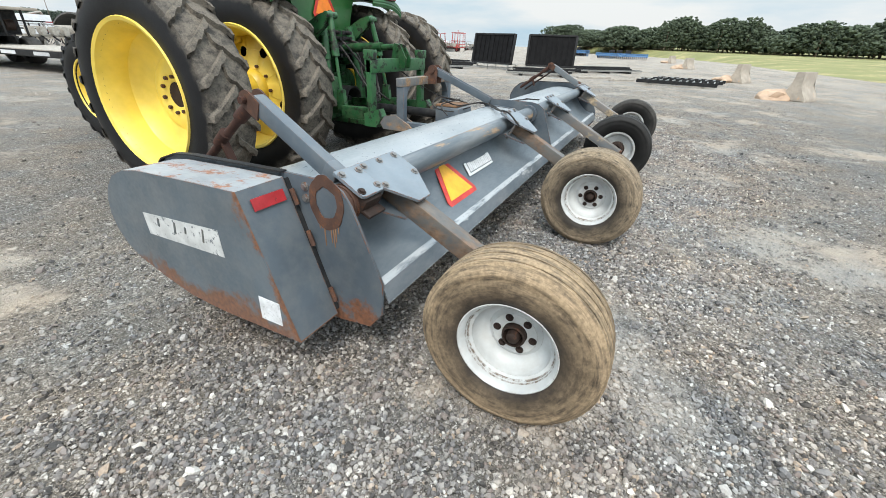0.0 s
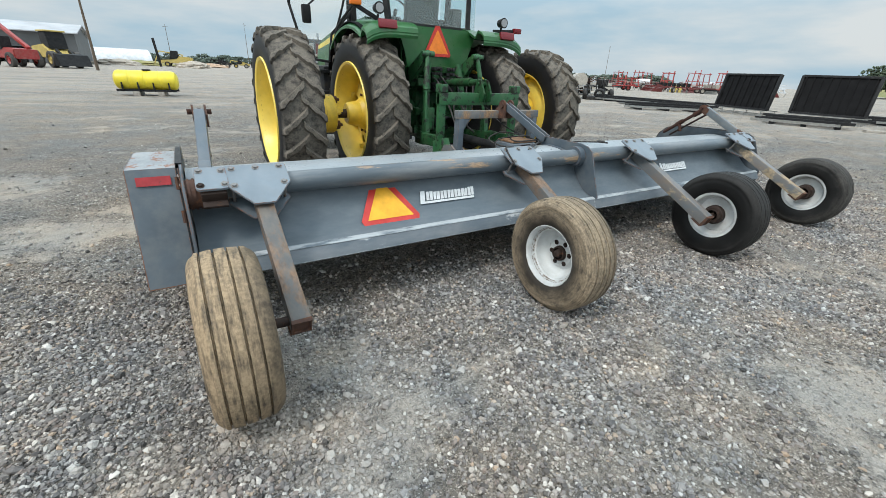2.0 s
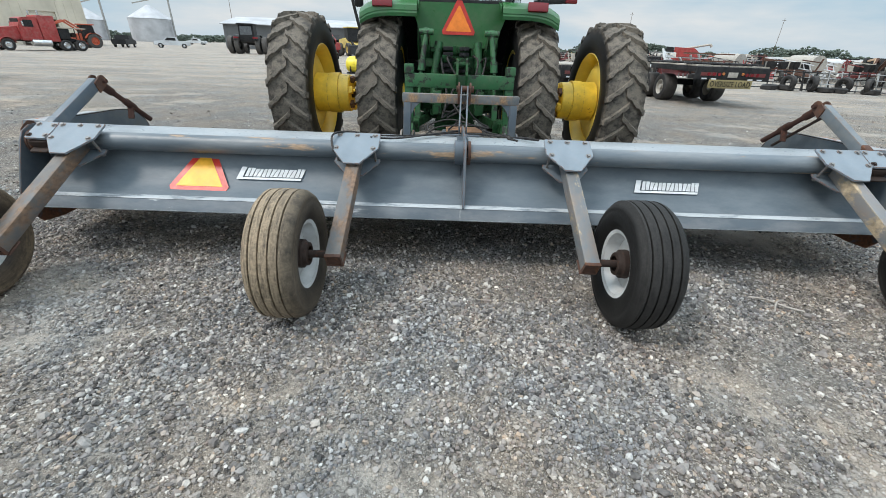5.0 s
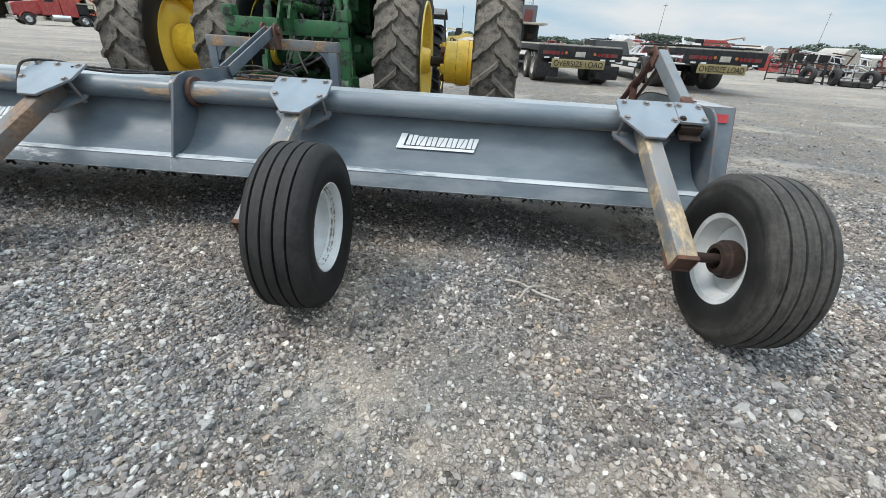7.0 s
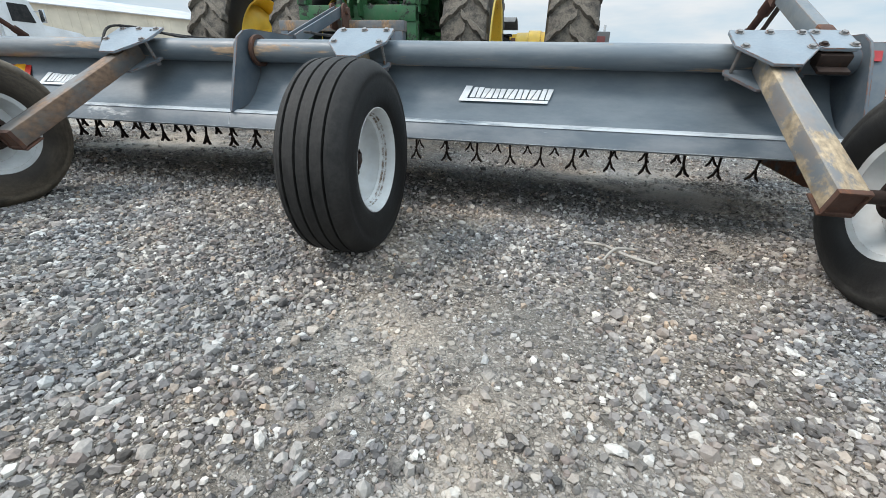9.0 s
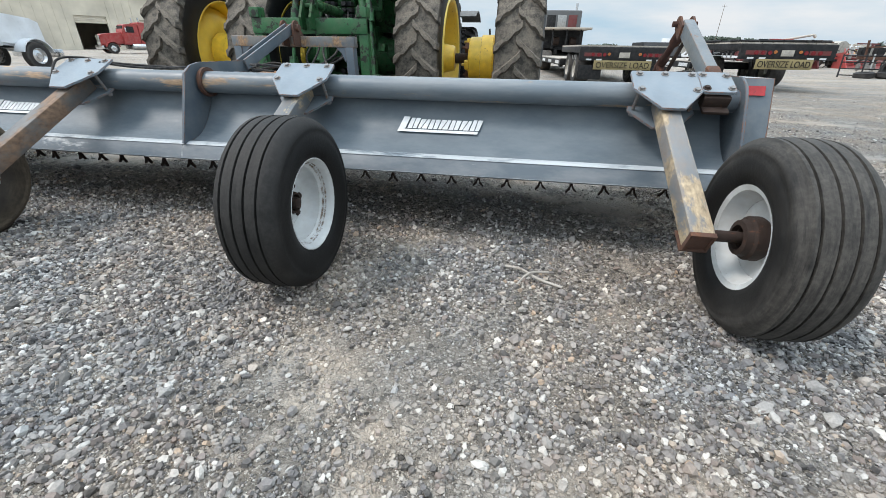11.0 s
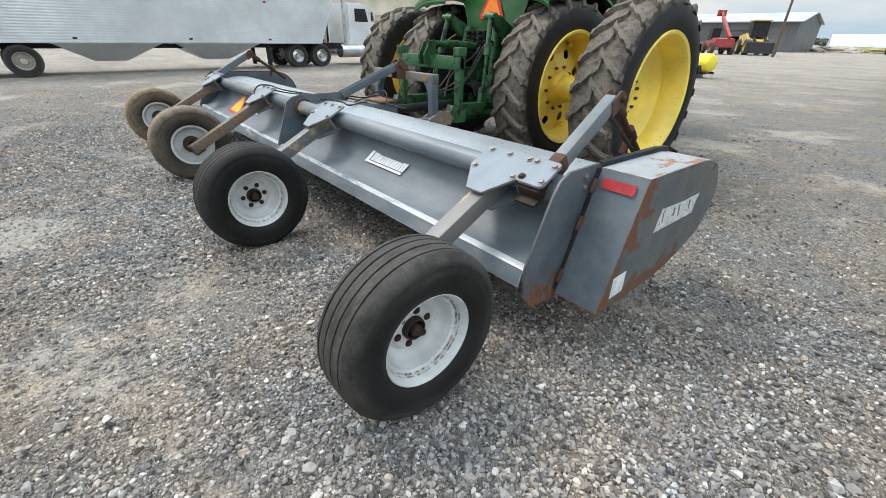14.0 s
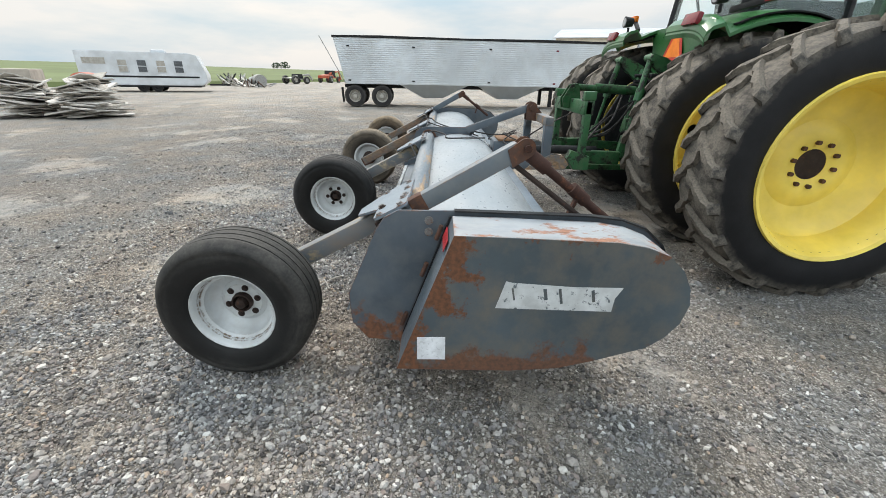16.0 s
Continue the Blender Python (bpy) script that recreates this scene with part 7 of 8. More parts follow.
beam_pile((28.3, 3.0, 0), -45, 5.4, 7, "dark steel beams stacked on bearers")
beam_pile((20.7, 5.3, 0), -72, 3.4, 7, "dark steel beams stacked on bearers")
beam_pile((26.0, 16.6, 0), -85, 9.0, 6, "long dark steel beams on bearers")
beam_pile((21.2, 12.4, 0), -38, 4.6, 6, "dark steel beams on bearers")
pb = B()
box(pb, (21.2, 2.4, 0.05), (0.25, 2.1, 0.1), (0, 0, 44), 0.01)
solo("timber_plank", pb, M_wood, "pale timber plank lying on the gravel", "plank")
pb = B()
box(pb, (20.6, 0.9, 0.05), (0.2, 1.7, 0.1), (0, 0, 50), 0.01)
solo("timber_plank", pb, M_wood, "pale timber plank lying on the gravel", "plank")


def spray_tank():
    t = thing("spray_tank", "yellow plastic tank lying on a black skid", "tank", (-4.25, 20.6, 0), -8)
    b = B()
    prof = [(-1.15, 0.02), (-1.15, 0.30), (-1.08, 0.42), (-0.98, 0.47), (0.98, 0.47), (1.08, 0.42), (1.15, 0.30), (1.15, 0.02)]
    for x in (-0.55, 0.0, 0.55):
        i = [k for k, q in enumerate(prof) if q[0] > x][0]
        prof[i:i] = [(x - 0.07, 0.47), (x - 0.05, 0.455), (x + 0.05, 0.455), (x + 0.07, 0.47)]
    lathe(b, prof, 32)
    body = part("tank_body", b, M_tank, t, "", pose(0, 0, 0.62, 0, 0, 0) @ Matrix.Diagonal((1, 1, 0.84, 1)))
    cap = B()
    cyl(cap, (0.05, 0, 0.46), (0.05, 0, 0.53), 0.16, n=18)
    part("lid", cap, M_dark, body)
    fr = B()
    for y in (-0.33, 0.33):
        beam(fr, (-1.1, y, 0.22), (1.1, y, 0.22), 0.07, 0.09)
    for x in (-0.85, -0.28, 0.28, 0.85):
        beam(fr, (x, -0.42, 0.22), (x, -0.42, 0.55), 0.12, 0.05)
        beam(fr, (x, 0.42, 0.22), (x, 0.42, 0.55), 0.12, 0.05)
        beam(fr, (x, -0.42, 0.22), (x, 0.42, 0.22), 0.12, 0.06)
    part("skid_frame", fr, M_dark, t)
    for x in (-0.4, 0.5):
        blk = B()
        box(blk, (x, 0, 0.09), (0.25, 0.9, 0.18), (0, 0, 0), 0.01)
        part("timber_block", blk, M_wood, t)


spray_tank()


def shed(name, label, a, b, depth, eave, ridge, wall, roof, doors=()):
    a, b = Vector((*a, 0)), Vector((*b, 0))
    d = b - a
    L = d.length
    t = thing(name, label, "building", (a.x, a.y, 0), math.degrees(math.atan2(d.y, d.x)))
    xs = [0.0]
    for x0, x1, h in sorted(doors):
        if x0 > xs[-1]:
            part("wall_panel", box(B(), ((xs[-1] + x0) / 2, 0.15, eave / 2), (x0 - xs[-1], 0.3, eave)), wall, t)
        part("door_header", box(B(), ((x0 + x1) / 2, 0.15, (eave + h) / 2), (x1 - x0, 0.3, eave - h)), wall, t)
        xs.append(x1)
    part("wall_panel", box(B(), ((xs[-1] + L) / 2, 0.15, eave / 2), (L - xs[-1], 0.3, eave)), wall, t)
    for x in (0.15, L - 0.15):
        g = B()
        prism(g, [(0.3, 0), (depth, 0), (depth, eave), (depth / 2, ridge - 0.1), (0.3, eave)], "x", x - 0.15, x + 0.15)
        part("gable_wall", g, wall, t)
    bk = B()
    box(bk, (L / 2, depth - 0.15, eave / 2), (L - 0.6, 0.3, eave))
    part("back_wall", bk, wall, t)
    for i in range(int(L / 1.2)):
        sm = B()
        box(sm, (0.6 + i * 1.2, -0.02, eave / 2), (0.08, 0.05, eave))
        if not any(x0 - 0.1 < 0.6 + i * 1.2 < x1 + 0.1 for x0, x1, h in doors):
            part("cladding_seam", sm, wall, t)
    for y0, z0, y1, z1 in ((-0.5, eave - 0.1, depth / 2, ridge), (depth + 0.5, eave - 0.1, depth / 2, ridge)):
        r = B()
        v = [r.verts.new(q) for q in ((-0.5, y0, z0), (L + 0.5, y0, z0), (L + 0.5, y1, z1), (-0.5, y1, z1), (-0.5, y0, z0 + 0.15), (L + 0.5, y0, z0 + 0.15), (L + 0.5, y1, z1 + 0.15), (-0.5, y1, z1 + 0.15))]
        for f in ((0, 1, 2, 3), (4, 5, 6, 7), (0, 1, 5, 4), (1, 2, 6, 5), (2, 3, 7, 6), (3, 0, 4, 7)):
            r.faces.new([v[i] for i in f])
        part("roof", r, roof, t)
    fl = B()
    box(fl, (L / 2, depth / 2, 0.03), (L - 0.7, depth - 0.7, 0.06))
    part("floor_slab", fl, M_conc, t)
    for x0, x1, h in doors:
        rd = B()
        for k in range(4):
            box(rd, ((x0 + x1) / 2, 0.22, h - 0.14 - 0.26 * k), (x1 - x0, 0.06, 0.25), (0, 0, 0), 0.02)
        part("roller_door", rd, wall, t, "half-raised roller door")
    return t


shed("grey_shed", "long dark grey metal shed with a pale roof", (-47.0, 93.1), (-16.4, 94), 18, 4.7, 6.3, M_shed, M_shed_roof, ((11.0, 14.5, 3.2), (20.5, 24.0, 3.4)))
shed("workshop", "beige metal workshop with raised roller doors", (-82, 22), (-61.5, 75.5), 26, 8.5, 11.0, M_beige, M_shed_roof, ((40.0, 44.5, 4.9), (49.5, 53.0, 4.7), (26.0, 31.0, 4.9), (15.0, 19.0, 4.9)))


def grain_bin(x, y, r, eave, top):
    t = thing("grain_bin", "round corrugated steel grain bin with a cone roof", "grain bin", (x, y, 0))
    b = B()
    n = 40
    rings = []
    for i in range(17):
        rr = r + (0.12 if i % 2 else 0.0)
        rings.append((eave * i / 16, rr))
    vs = [[b.verts.new((q * math.cos(2 * math.pi * k / n), q * math.sin(2 * math.pi * k / n), z)) for k in range(n)] for z, q in rings]
    for p, q in zip(vs, vs[1:]):
        for k in range(n):
            b.faces.new((p[k], p[(k + 1) % n], q[(k + 1) % n], q[k]))
    part("bin_wall", b, M_shed_roof, t)
    c = B()
    cyl(c, (0, 0, eave), (0, 0, top), r + 0.3, 0.5, n)
    part("bin_roof", c, M_shed_roof, t)
    e = B()
    beam(e, (r + 1, 0, 0), (r + 1, 0, top + 4), 0.5, 0.5)
    beam(e, (r + 1, 0, top + 3.5), (-6, 0, top + 0.5), 0.3, 0.4)
    part("elevator_leg", e, M_steel, t)


grain_bin(-124, 190, 8.0, 8.5, 13.5)
grain_bin(-140, 176, 6.0, 7.0, 11.0)


def small_tractor(name, label, paint, at, rz, loader=False, hub=None, duals=False):
    t = thing(name, label, "tractor", at, rz)
    b = B()
    prism(b, [(0.3, 0.9), (0.3, 1.75), (2.2, 1.6), (2.6, 1.3), (2.5, 0.8)], "x", -0.42, 0.42, 0.06)
    part("bonnet", b, paint, t)
    c = B()
    prism(c, [(-0.9, 1.2), (-1.0, 1.6), (-0.8, 2.75), (0.35, 2.75), (0.5, 1.5), (0.4, 1.0)], "x", -0.75, 0.75, 0.05)
    cb = part("cab", c, M_dark, t)
    r = B()
    box(r, (0, -0.25, 2.82), (1.7, 1.55, 0.14), (0, 0, 0), 0.04)
    part("cab_roof", r, paint, cb)
    rg = B()
    prism(rg, [(-0.62, 1.65), (0.62, 1.65), (0.56, 2.62), (-0.56, 2.62)], "y", -0.98, -0.955)
    part("rear_window", rg, M_fender_g, cb, "", pose(0, 0.02, 0, 0, 0, 0))
    for s in (-1, 1):
        if duals:
            truck_wheel(t, s * 1.72, -0.5, 0.85, 0.5, s, hub or paint)
            truck_wheel(t, s * 1.45, 1.9, 0.55, 0.36, s, hub or paint)
            part("tail_lamp", box(B(), (s * 0.95, -1.35, 1.55), (0.5, 0.06, 0.16), (0, 0, 0), 0.01), M_redlamp, t)
        fn = B()
        sheet(fn, arc(-0.5, 0.85, 1.0, 150, 20, 8), s * 0.75, s * 1.3, 0.03, 1)
        part("fender", fn, paint, t)
        truck_wheel(t, s * 1.05, -0.5, 0.85, 0.5, s, hub or paint)
        truck_wheel(t, s * 0.95, 1.9, 0.55, 0.36, s, hub or paint)
        if loader:
            lb = B()
            beam(lb, (s * 0.6, 0.2, 1.9), (s * 0.6, 1.9, 3.2), 0.12, 0.2, 0.02)
            beam(lb, (s * 0.6, 1.9, 3.2), (s * 0.6, 3.3, 2.7), 0.12, 0.2, 0.02)
            part("loader_arm", lb, paint, t)
    if loader:
        bk = B()
        prism(bk, [(3.2, 2.4), (3.3, 3.3), (3.6, 3.3), (4.0, 2.6), (3.9, 2.4)], "x", -1.0, 1.0, 0.02)
        part("bucket", bk, paint, t)
    return t


small_tractor("loader_tractor", "orange-red tractor with its front loader raised", M_orange, (-49.0, 58.5, 0), 150, True)
small_tractor("dark_tractor", "black tractor with broad wheels seen from behind", M_dark, (-26.6, 58.0, 0), 8, False, M_dark, True).scale = (1.25, 1.25, 1.25)


def telehandler(at, rz):
    t = thing("telehandler", "red telescopic handler with its boom raised", "telehandler", at, rz)
    t.scale = (1.2, 1.2, 1.2)
    b = B()
    prism(b, [(-2.2, 0.7), (-2.2, 1.5), (-0.6, 1.6), (1.6, 1.3), (2.0, 0.7)], "x", -0.9, 0.9, 0.08)
    part("chassis", b, M_red, t)
    c = B()
    prism(c, [(-0.5, 1.4), (-0.5, 2.5), (0.6, 2.5), (0.9, 1.4)], "x", -0.95, -0.15, 0.05)
    part("cab", c, M_dark, t)
    m = B()
    beam(m, (0.35, -2.0, 1.6), (0.35, 2.0, 3.6), 0.28, 0.3, 0.03)
    beam(m, (0.35, 1.9, 3.55), (0.35, 2.7, 4.1), 0.2, 0.22, 0.02)
    box(m, (0.35, 2.8, 4.05), (0.9, 0.12, 0.6), (0, 0, 0), 0.03)
    part("boom", m, M_red, t)
    for s in (-1, 1):
        for y in (-1.5, 1.4):
            truck_wheel(t, s * 0.95, y, 0.6, 0.4, s, M_red)


telehandler((-18.0, 64.5, 0), 35)


def wheel_loader(at, rz):
    t = thing("wheel_loader", "yellow wheel loader with a tall cab", "wheel loader", at, rz)
    t.scale = (1.2, 1.2, 1.2)
    b = B()
    prism(b, [(-2.8, 0.9), (-2.8, 1.9), (-0.4, 2.1), (0.6, 1.6), (1.8, 1.2), (1.8, 0.8)], "x", -0.95, 0.95, 0.08)
    part("body", b, M_sign, t)
    c = B()
    prism(c, [(-0.9, 1.9), (-0.9, 3.2), (0.6, 3.2), (0.8, 1.7)], "x", -0.75, 0.75, 0.05)
    cab = part("cab", c, M_dark, t)
    r = B()
    box(r, (0, -0.15, 3.28), (1.7, 1.8, 0.14), (0, 0, 0), 0.04)
    part("cab_roof", r, M_sign, cab)
    k = B()
    prism(k, [(2.4, 0.2), (2.5, 1.3), (3.0, 1.2), (3.5, 0.2)], "x", -1.3, 1.3, 0.03)
    beam(k, (-0.5, 1.3, 1.6), (-0.5, 2.7, 0.8), 0.2, 0.3)
    beam(k, (0.5, 1.3, 1.6), (0.5, 2.7, 0.8), 0.2, 0.3)
    part("bucket", k, M_dark, t)
    for s in (-1, 1):
        for y in (-1.7, 1.4):
            truck_wheel(t, s * 1.0, y, 0.75, 0.5, s, M_sign)


wheel_loader((-14.9, 68.0, 0), -150)


def pickup(name, label, paint, at, rz):
    t = thing(name, label, "pickup", at, rz)
    b = B()
    prism(b, [(-2.8, 0.45), (-2.8, 1.15), (-0.9, 1.15), (-0.75, 1.75), (0.75, 1.75), (1.35, 1.18), (2.65, 1.05), (2.8, 0.85), (2.8, 0.45)], "x", -0.95, 0.95, 0.06)
    body = part("body", b, paint, t)
    for s in (-1, 1):
        w = B()
        prism(w, [(-0.65, 1.2), (-0.55, 1.65), (0.65, 1.65), (1.1, 1.2)], "x", s * 0.952, s * 0.96)
        part("side_window", w, M_dark, body)
        for y in (-1.75, 1.85):
            truck_wheel(t, s * 0.85, y, 0.38, 0.27, s, M_chrome)
    k = B()
    box(k, (0, 2.82, 0.7), (1.5, 0.05, 0.35), (0, 0, 0), 0.02)
    part("grille", k, M_dark, body)


for i, (x, y, rz, m, c) in enumerate(((-49.5, 78.5, 118, M_white, "white"), (-79, 140, 100, M_white, "white"), (-66, 142, 80, M_white, "white"), (-58, 140, 95, M_white, "white"), (-52.5, 70.5, 20, M_dark, "dark"), (30, 115, 60, M_dark, "dark"), (22, 120, 80, M_red, "red"), (38, 118, 90, M_dark, "dark"))):
    pickup("pickup_truck", f"{c} pickup truck parked on the gravel", m, (x, y, 0), rz)


def tillage_tool(name, label, paint, at, rz, W=5.0, H=2.6):
    """A folded field implement: toolbars, uprights, shanks and wheels."""
    t = thing(name, label, "farm implement", at, rz, "implements in a row")
    fr = B()
    for y in (-1.2, 0.0, 1.2):
        beam(fr, (-W / 2, y, 0.75), (W / 2, y, 0.75), 0.14, 0.16)
    for x in (-W / 2, -W / 6, W / 6, W / 2):
        beam(fr, (x, -1.3, 0.75), (x, 1.3, 0.75), 0.12, 0.14)
    part("frame", fr, paint, t)
    for s in (-1, 1):
        for q in (0.0, 0.5, 1.0):
            wg = beam(B(), (s * (W / 2 + 0.05), -1.1 + 2.2 * q, 0.8), (s * (W / 2 - 0.3 - random.random() * 0.5), -1.0 + 2.0 * q, H + random.uniform(-0.3, 0.5)), 0.12, 0.14)
            part("folded_wing_bar", wg, paint, t)
        for z in (1.3, 1.9, H - 0.1):
            wg = beam(B(), (s * (W / 2 - 0.2), -1.2, z), (s * (W / 2 - 0.2), 1.2, z), 0.1, 0.1)
            part("wing_rail", wg, paint, t)
        truck_wheel(t, s * W * 0.3, 0.2, 0.42, 0.28, s, paint)
    for i in range(int(W * 1.6)):
        sh = B()
        x = -W / 2 + 0.3 * i * W / (W * 0.3 * int(W * 1.6)) + 0.2 + i * 0.55
        if x > W / 2:
            break
        y = (-1.2, 0.0, 1.2)[i % 3]
        pipe(sh, [(x, y, 0.75), (x, y - 0.25, 0.62), (x, y - 0.2, 0.3), (x, y - 0.02, 0.06)], 0.03, 6, 3)
        part("shank", sh, M_dark, t)
    tg = B()
    beam(tg, (-0.7, 1.2, 0.75), (0, 3.2, 0.5), 0.12, 0.14)
    beam(tg, (0.7, 1.2, 0.75), (0, 3.2, 0.5), 0.12, 0.14)
    part("tongue", tg, paint, t)
    return t


def low_machine(name, label, paint, at, rz, L=5.0, H=2.6):
    """A small stored machine: engine hood, deck, boom and wheels."""
    t = thing(name, label, "farm machine", at, rz, "machines in a row")
    b = B()
    prism(b, [(-L / 2, 0.7), (-L / 2, H * 0.6), (-L * 0.1, H * 0.68), (0.0, H * 0.45), (L / 2, H * 0.4), (L / 2, 0.7)], "x", -0.9, 0.9, 0.08)
    part("hood", b, paint, t)
    c = B()
    prism(c, [(-L * 0.08, H * 0.6), (-L * 0.04, H), (L * 0.16, H), (L * 0.22, H * 0.45)], "x", -0.7, 0.7, 0.05)
    part("cab", c, M_dark, t)
    e = B()
    beam(e, (0.5, -L * 0.2, H * 0.75), (0.5, L * 0.55, H * 0.95), 0.2, 0.22, 0.02)
    beam(e, (0.5, L * 0.55, H * 0.95), (0.5, L * 0.75, 0.5), 0.16, 0.2, 0.02)
    part("boom", e, paint, t)
    for s in (-1, 1):
        truck_wheel(t, s * 0.95, L * 0.3, 0.5, 0.36, s, paint)
        truck_wheel(t, s * 0.95, -L * 0.3, 0.55, 0.4, s, M_rim_dusty)
    return t


def planter(label, paint, at, rz, W=6.0):
    """A row planter: toolbar, seed hoppers, discs and raised markers."""
    t = thing("row_planter", label, "farm implement", at, rz, "machines in a row")
    fr = B()
    for y in (-0.3, 0.6):
        beam(fr, (-W / 2, y, 0.85), (W / 2, y, 0.85), 0.16, 0.18)
    beam(fr, (-0.5, 0.6, 0.8), (0, 3.4, 0.5), 0.14, 0.16)
    beam(fr, (0.5, 0.6, 0.8), (0, 3.4, 0.5), 0.14, 0.16)
    part("frame", fr, paint, t)
    n = int(W / 0.76)
    bin_mat = random.choice((M_dark, paint, M_rim_dusty))
    for i in range(n):
        x = -W / 2 + W * (i + 0.5) / n
        h = B()
        prism(h, [(x - 0.12, 0.85), (x + 0.12, 0.85), (x + 0.24, 1.15), (x + 0.24, 1.5), (x - 0.24, 1.5), (x - 0.24, 1.15)], "y", -0.95, -0.4, 0.03)
        part("seed_hopper", h, bin_mat, t)
        d = B()
        cyl(d, (x - 0.03, -0.65, 0.26), (x + 0.03, -0.65, 0.26), 0.25, n=14)
        part("disc", d, M_steel, t)
        k = B()
        beam(k, (x, -0.3, 0.85), (x, -1.15, 0.45), 0.08, 0.12)
        part("row_arm", k, M_dark, t)
    for s in (-1, 1):
        m = B()
        q = s * (W / 2 - 0.2)
        beam(m, (q, 0.2, 0.9), (q + s * 0.2, 0.3, random.uniform(1.5, 2.1)), 0.09, 0.11)
        beam(m, (q + s * 0.2, 0.3, 1.5), (q - s * 1.3, 0.3, random.uniform(1.3, 1.8)), 0.06, 0.08)
        part("marker_arm", m, paint, t)
        truck_wheel(t, s * W * 0.22, 0.9, 0.45, 0.3, s, M_rim_dusty)
    return t


def tank_cart(label, paint, at, rz):
    """A liquid tank on a wheeled frame with a folded boom."""
    t = thing("tank_cart", label, "sprayer", at, rz, "machines in a row")
    b = B()
    cyl(b, (0, -1.3, 1.35), (0, 1.3, 1.35), 0.68, n=22)
    bmesh.ops.bevel(b, geom=[e for e in b.edges if len(e.link_faces) == 2 and e.calc_face_angle(0) > 1.0], offset=0.12, segments=3, affect="EDGES")
    part("tank", b, random.choice((M_white, M_rim_dusty)), t)
    fr = B()
    for x in (-0.5, 0.5):
        beam(fr, (x, -1.8, 0.6), (x, 1.8, 0.6), 0.1, 0.16)
        beam(fr, (x, 1.8, 0.6), (0, 3.2, 0.5), 0.1, 0.12)
    part("frame", fr, paint, t)
    for s in (-1, 1):
        bm = B()
        for z in (0.9, 1.3):
            beam(bm, (s * 0.95, -2.0, z), (s * 1.05, 2.4, z + 0.5), 0.06, 0.06)
        for k in range(7):
            beam(bm, (s * 0.96, -1.9 + k * 0.65, 0.92 + k * 0.07), (s * 0.98, -1.6 + k * 0.65, 1.34 + k * 0.07), 0.04, 0.04)
        part("folded_boom", bm, paint, t)
        truck_wheel(t, s * 0.8, -0.2, 0.55, 0.35, s, M_rim_dusty)
    return t


def header_frame(label, paint, at, rz, W=5.0):
    """A cutting header with a reel of thin bars over a low tray."""
    t = thing("crop_header", label, "farm implement", (at[0], at[1], -0.1), rz, "machines in a row")
    b = B()
    prism(b, [(-0.6, 0.2), (-0.7, 0.7), (-0.5, 0.75), (-0.35, 0.35), (0.7, 0.15), (0.7, 0.1)], "x", -W / 2, W / 2, 0.02)
    part("tray", b, paint, t)
    for k in range(6):
        a = k * math.pi / 3
        q = B()
        cyl(q, (-W / 2, 0.35 + 0.5 * math.cos(a), 1.15 + 0.5 * math.sin(a)), (W / 2, 0.35 + 0.5 * math.cos(a), 1.15 + 0.5 * math.sin(a)), 0.03, n=6)
        part("reel_bar", q, M_steel, t)
    for x in (-W / 2, 0, W / 2):
        for k in range(3):
            a = k * math.pi / 3
            q = B()
            beam(q, (x, 0.35 - 0.5 * math.cos(a), 1.15 - 0.5 * math.sin(a)), (x, 0.35 + 0.5 * math.cos(a), 1.15 + 0.5 * math.sin(a)), 0.05, 0.05)
            part("reel_spoke", q, paint, t)
    for x in (-W / 2, W / 2):
        q = B()
        prism(q, [(-0.7, 0.1), (-0.7, 1.2), (0.2, 1.3), (1.2, 0.2), (1.2, 0.1)], "x", x - 0.05, x + 0.05, 0.01)
        part("end_shield", q, paint, t)
    return t


for x, y, rz, m in ((78, 37, 20, M_red), (82, 44, 10, M_red), (85, 52, 30, M_red), (88, 60, 15, M_red), (92, 69, 25, M_red)):
    tillage_tool("tillage_implement", "faded red folded tillage implement", m, (x, y, 0), rz, 6.0, 3.4)


def disc_harrow(label, at, rz, W, H):
    """A low, wide harrow: two rows of close-set discs under a braced frame, hydraulics on top."""
    t = thing("disc_harrow", label, "farm implement", at, rz)
    fr = B()
    for y in (-0.9, 0.0, 0.9):
        beam(fr, (-W / 2, y, H * 0.62), (W / 2, y, H * 0.62), 0.18, 0.2)
    for i in range(6):
        x = -W / 2 + W * (i + 0.5) / 6
        beam(fr, (x, -0.9, H * 0.62), (x, 0.9, H * 0.62), 0.12, 0.14)
    part("frame", fr, M_blue_m, t)
    for y in (-0.8, 0.8):
        for i in range(int(W / 0.32)):
            x = -W / 2 + 0.32 * (i + 0.5)
            part("disc", cyl(B(), (x, y, 0.32), (x + 0.10, y, 0.32), 0.32, 0.22, 14), M_blue_m if y < 0 else M_dark, t)
        part("scraper_bar", box(B(), (0, y * 1.2, H * 0.45), (W, 0.06, 0.34), (20, 0, 0), 0.01), M_blue_m, t)
    for x in (-W * 0.12, W * 0.05, W * 0.2):
        part("hydraulic_unit", box(B(), (x, 0.2, H * 0.85), (W * 0.10, 0.7, H * 0.4), (0, 0, 10), 0.05), M_dark, t)
    tg = B()
    beam(tg, (-0.8, 0.9, H * 0.6), (0, 4.2, 0.5), 0.14, 0.16)
    beam(tg, (0.8, 0.9, H * 0.6), (0, 4.2, 0.5), 0.14, 0.16)
    part("tongue", tg, M_blue_m, t)
    return t


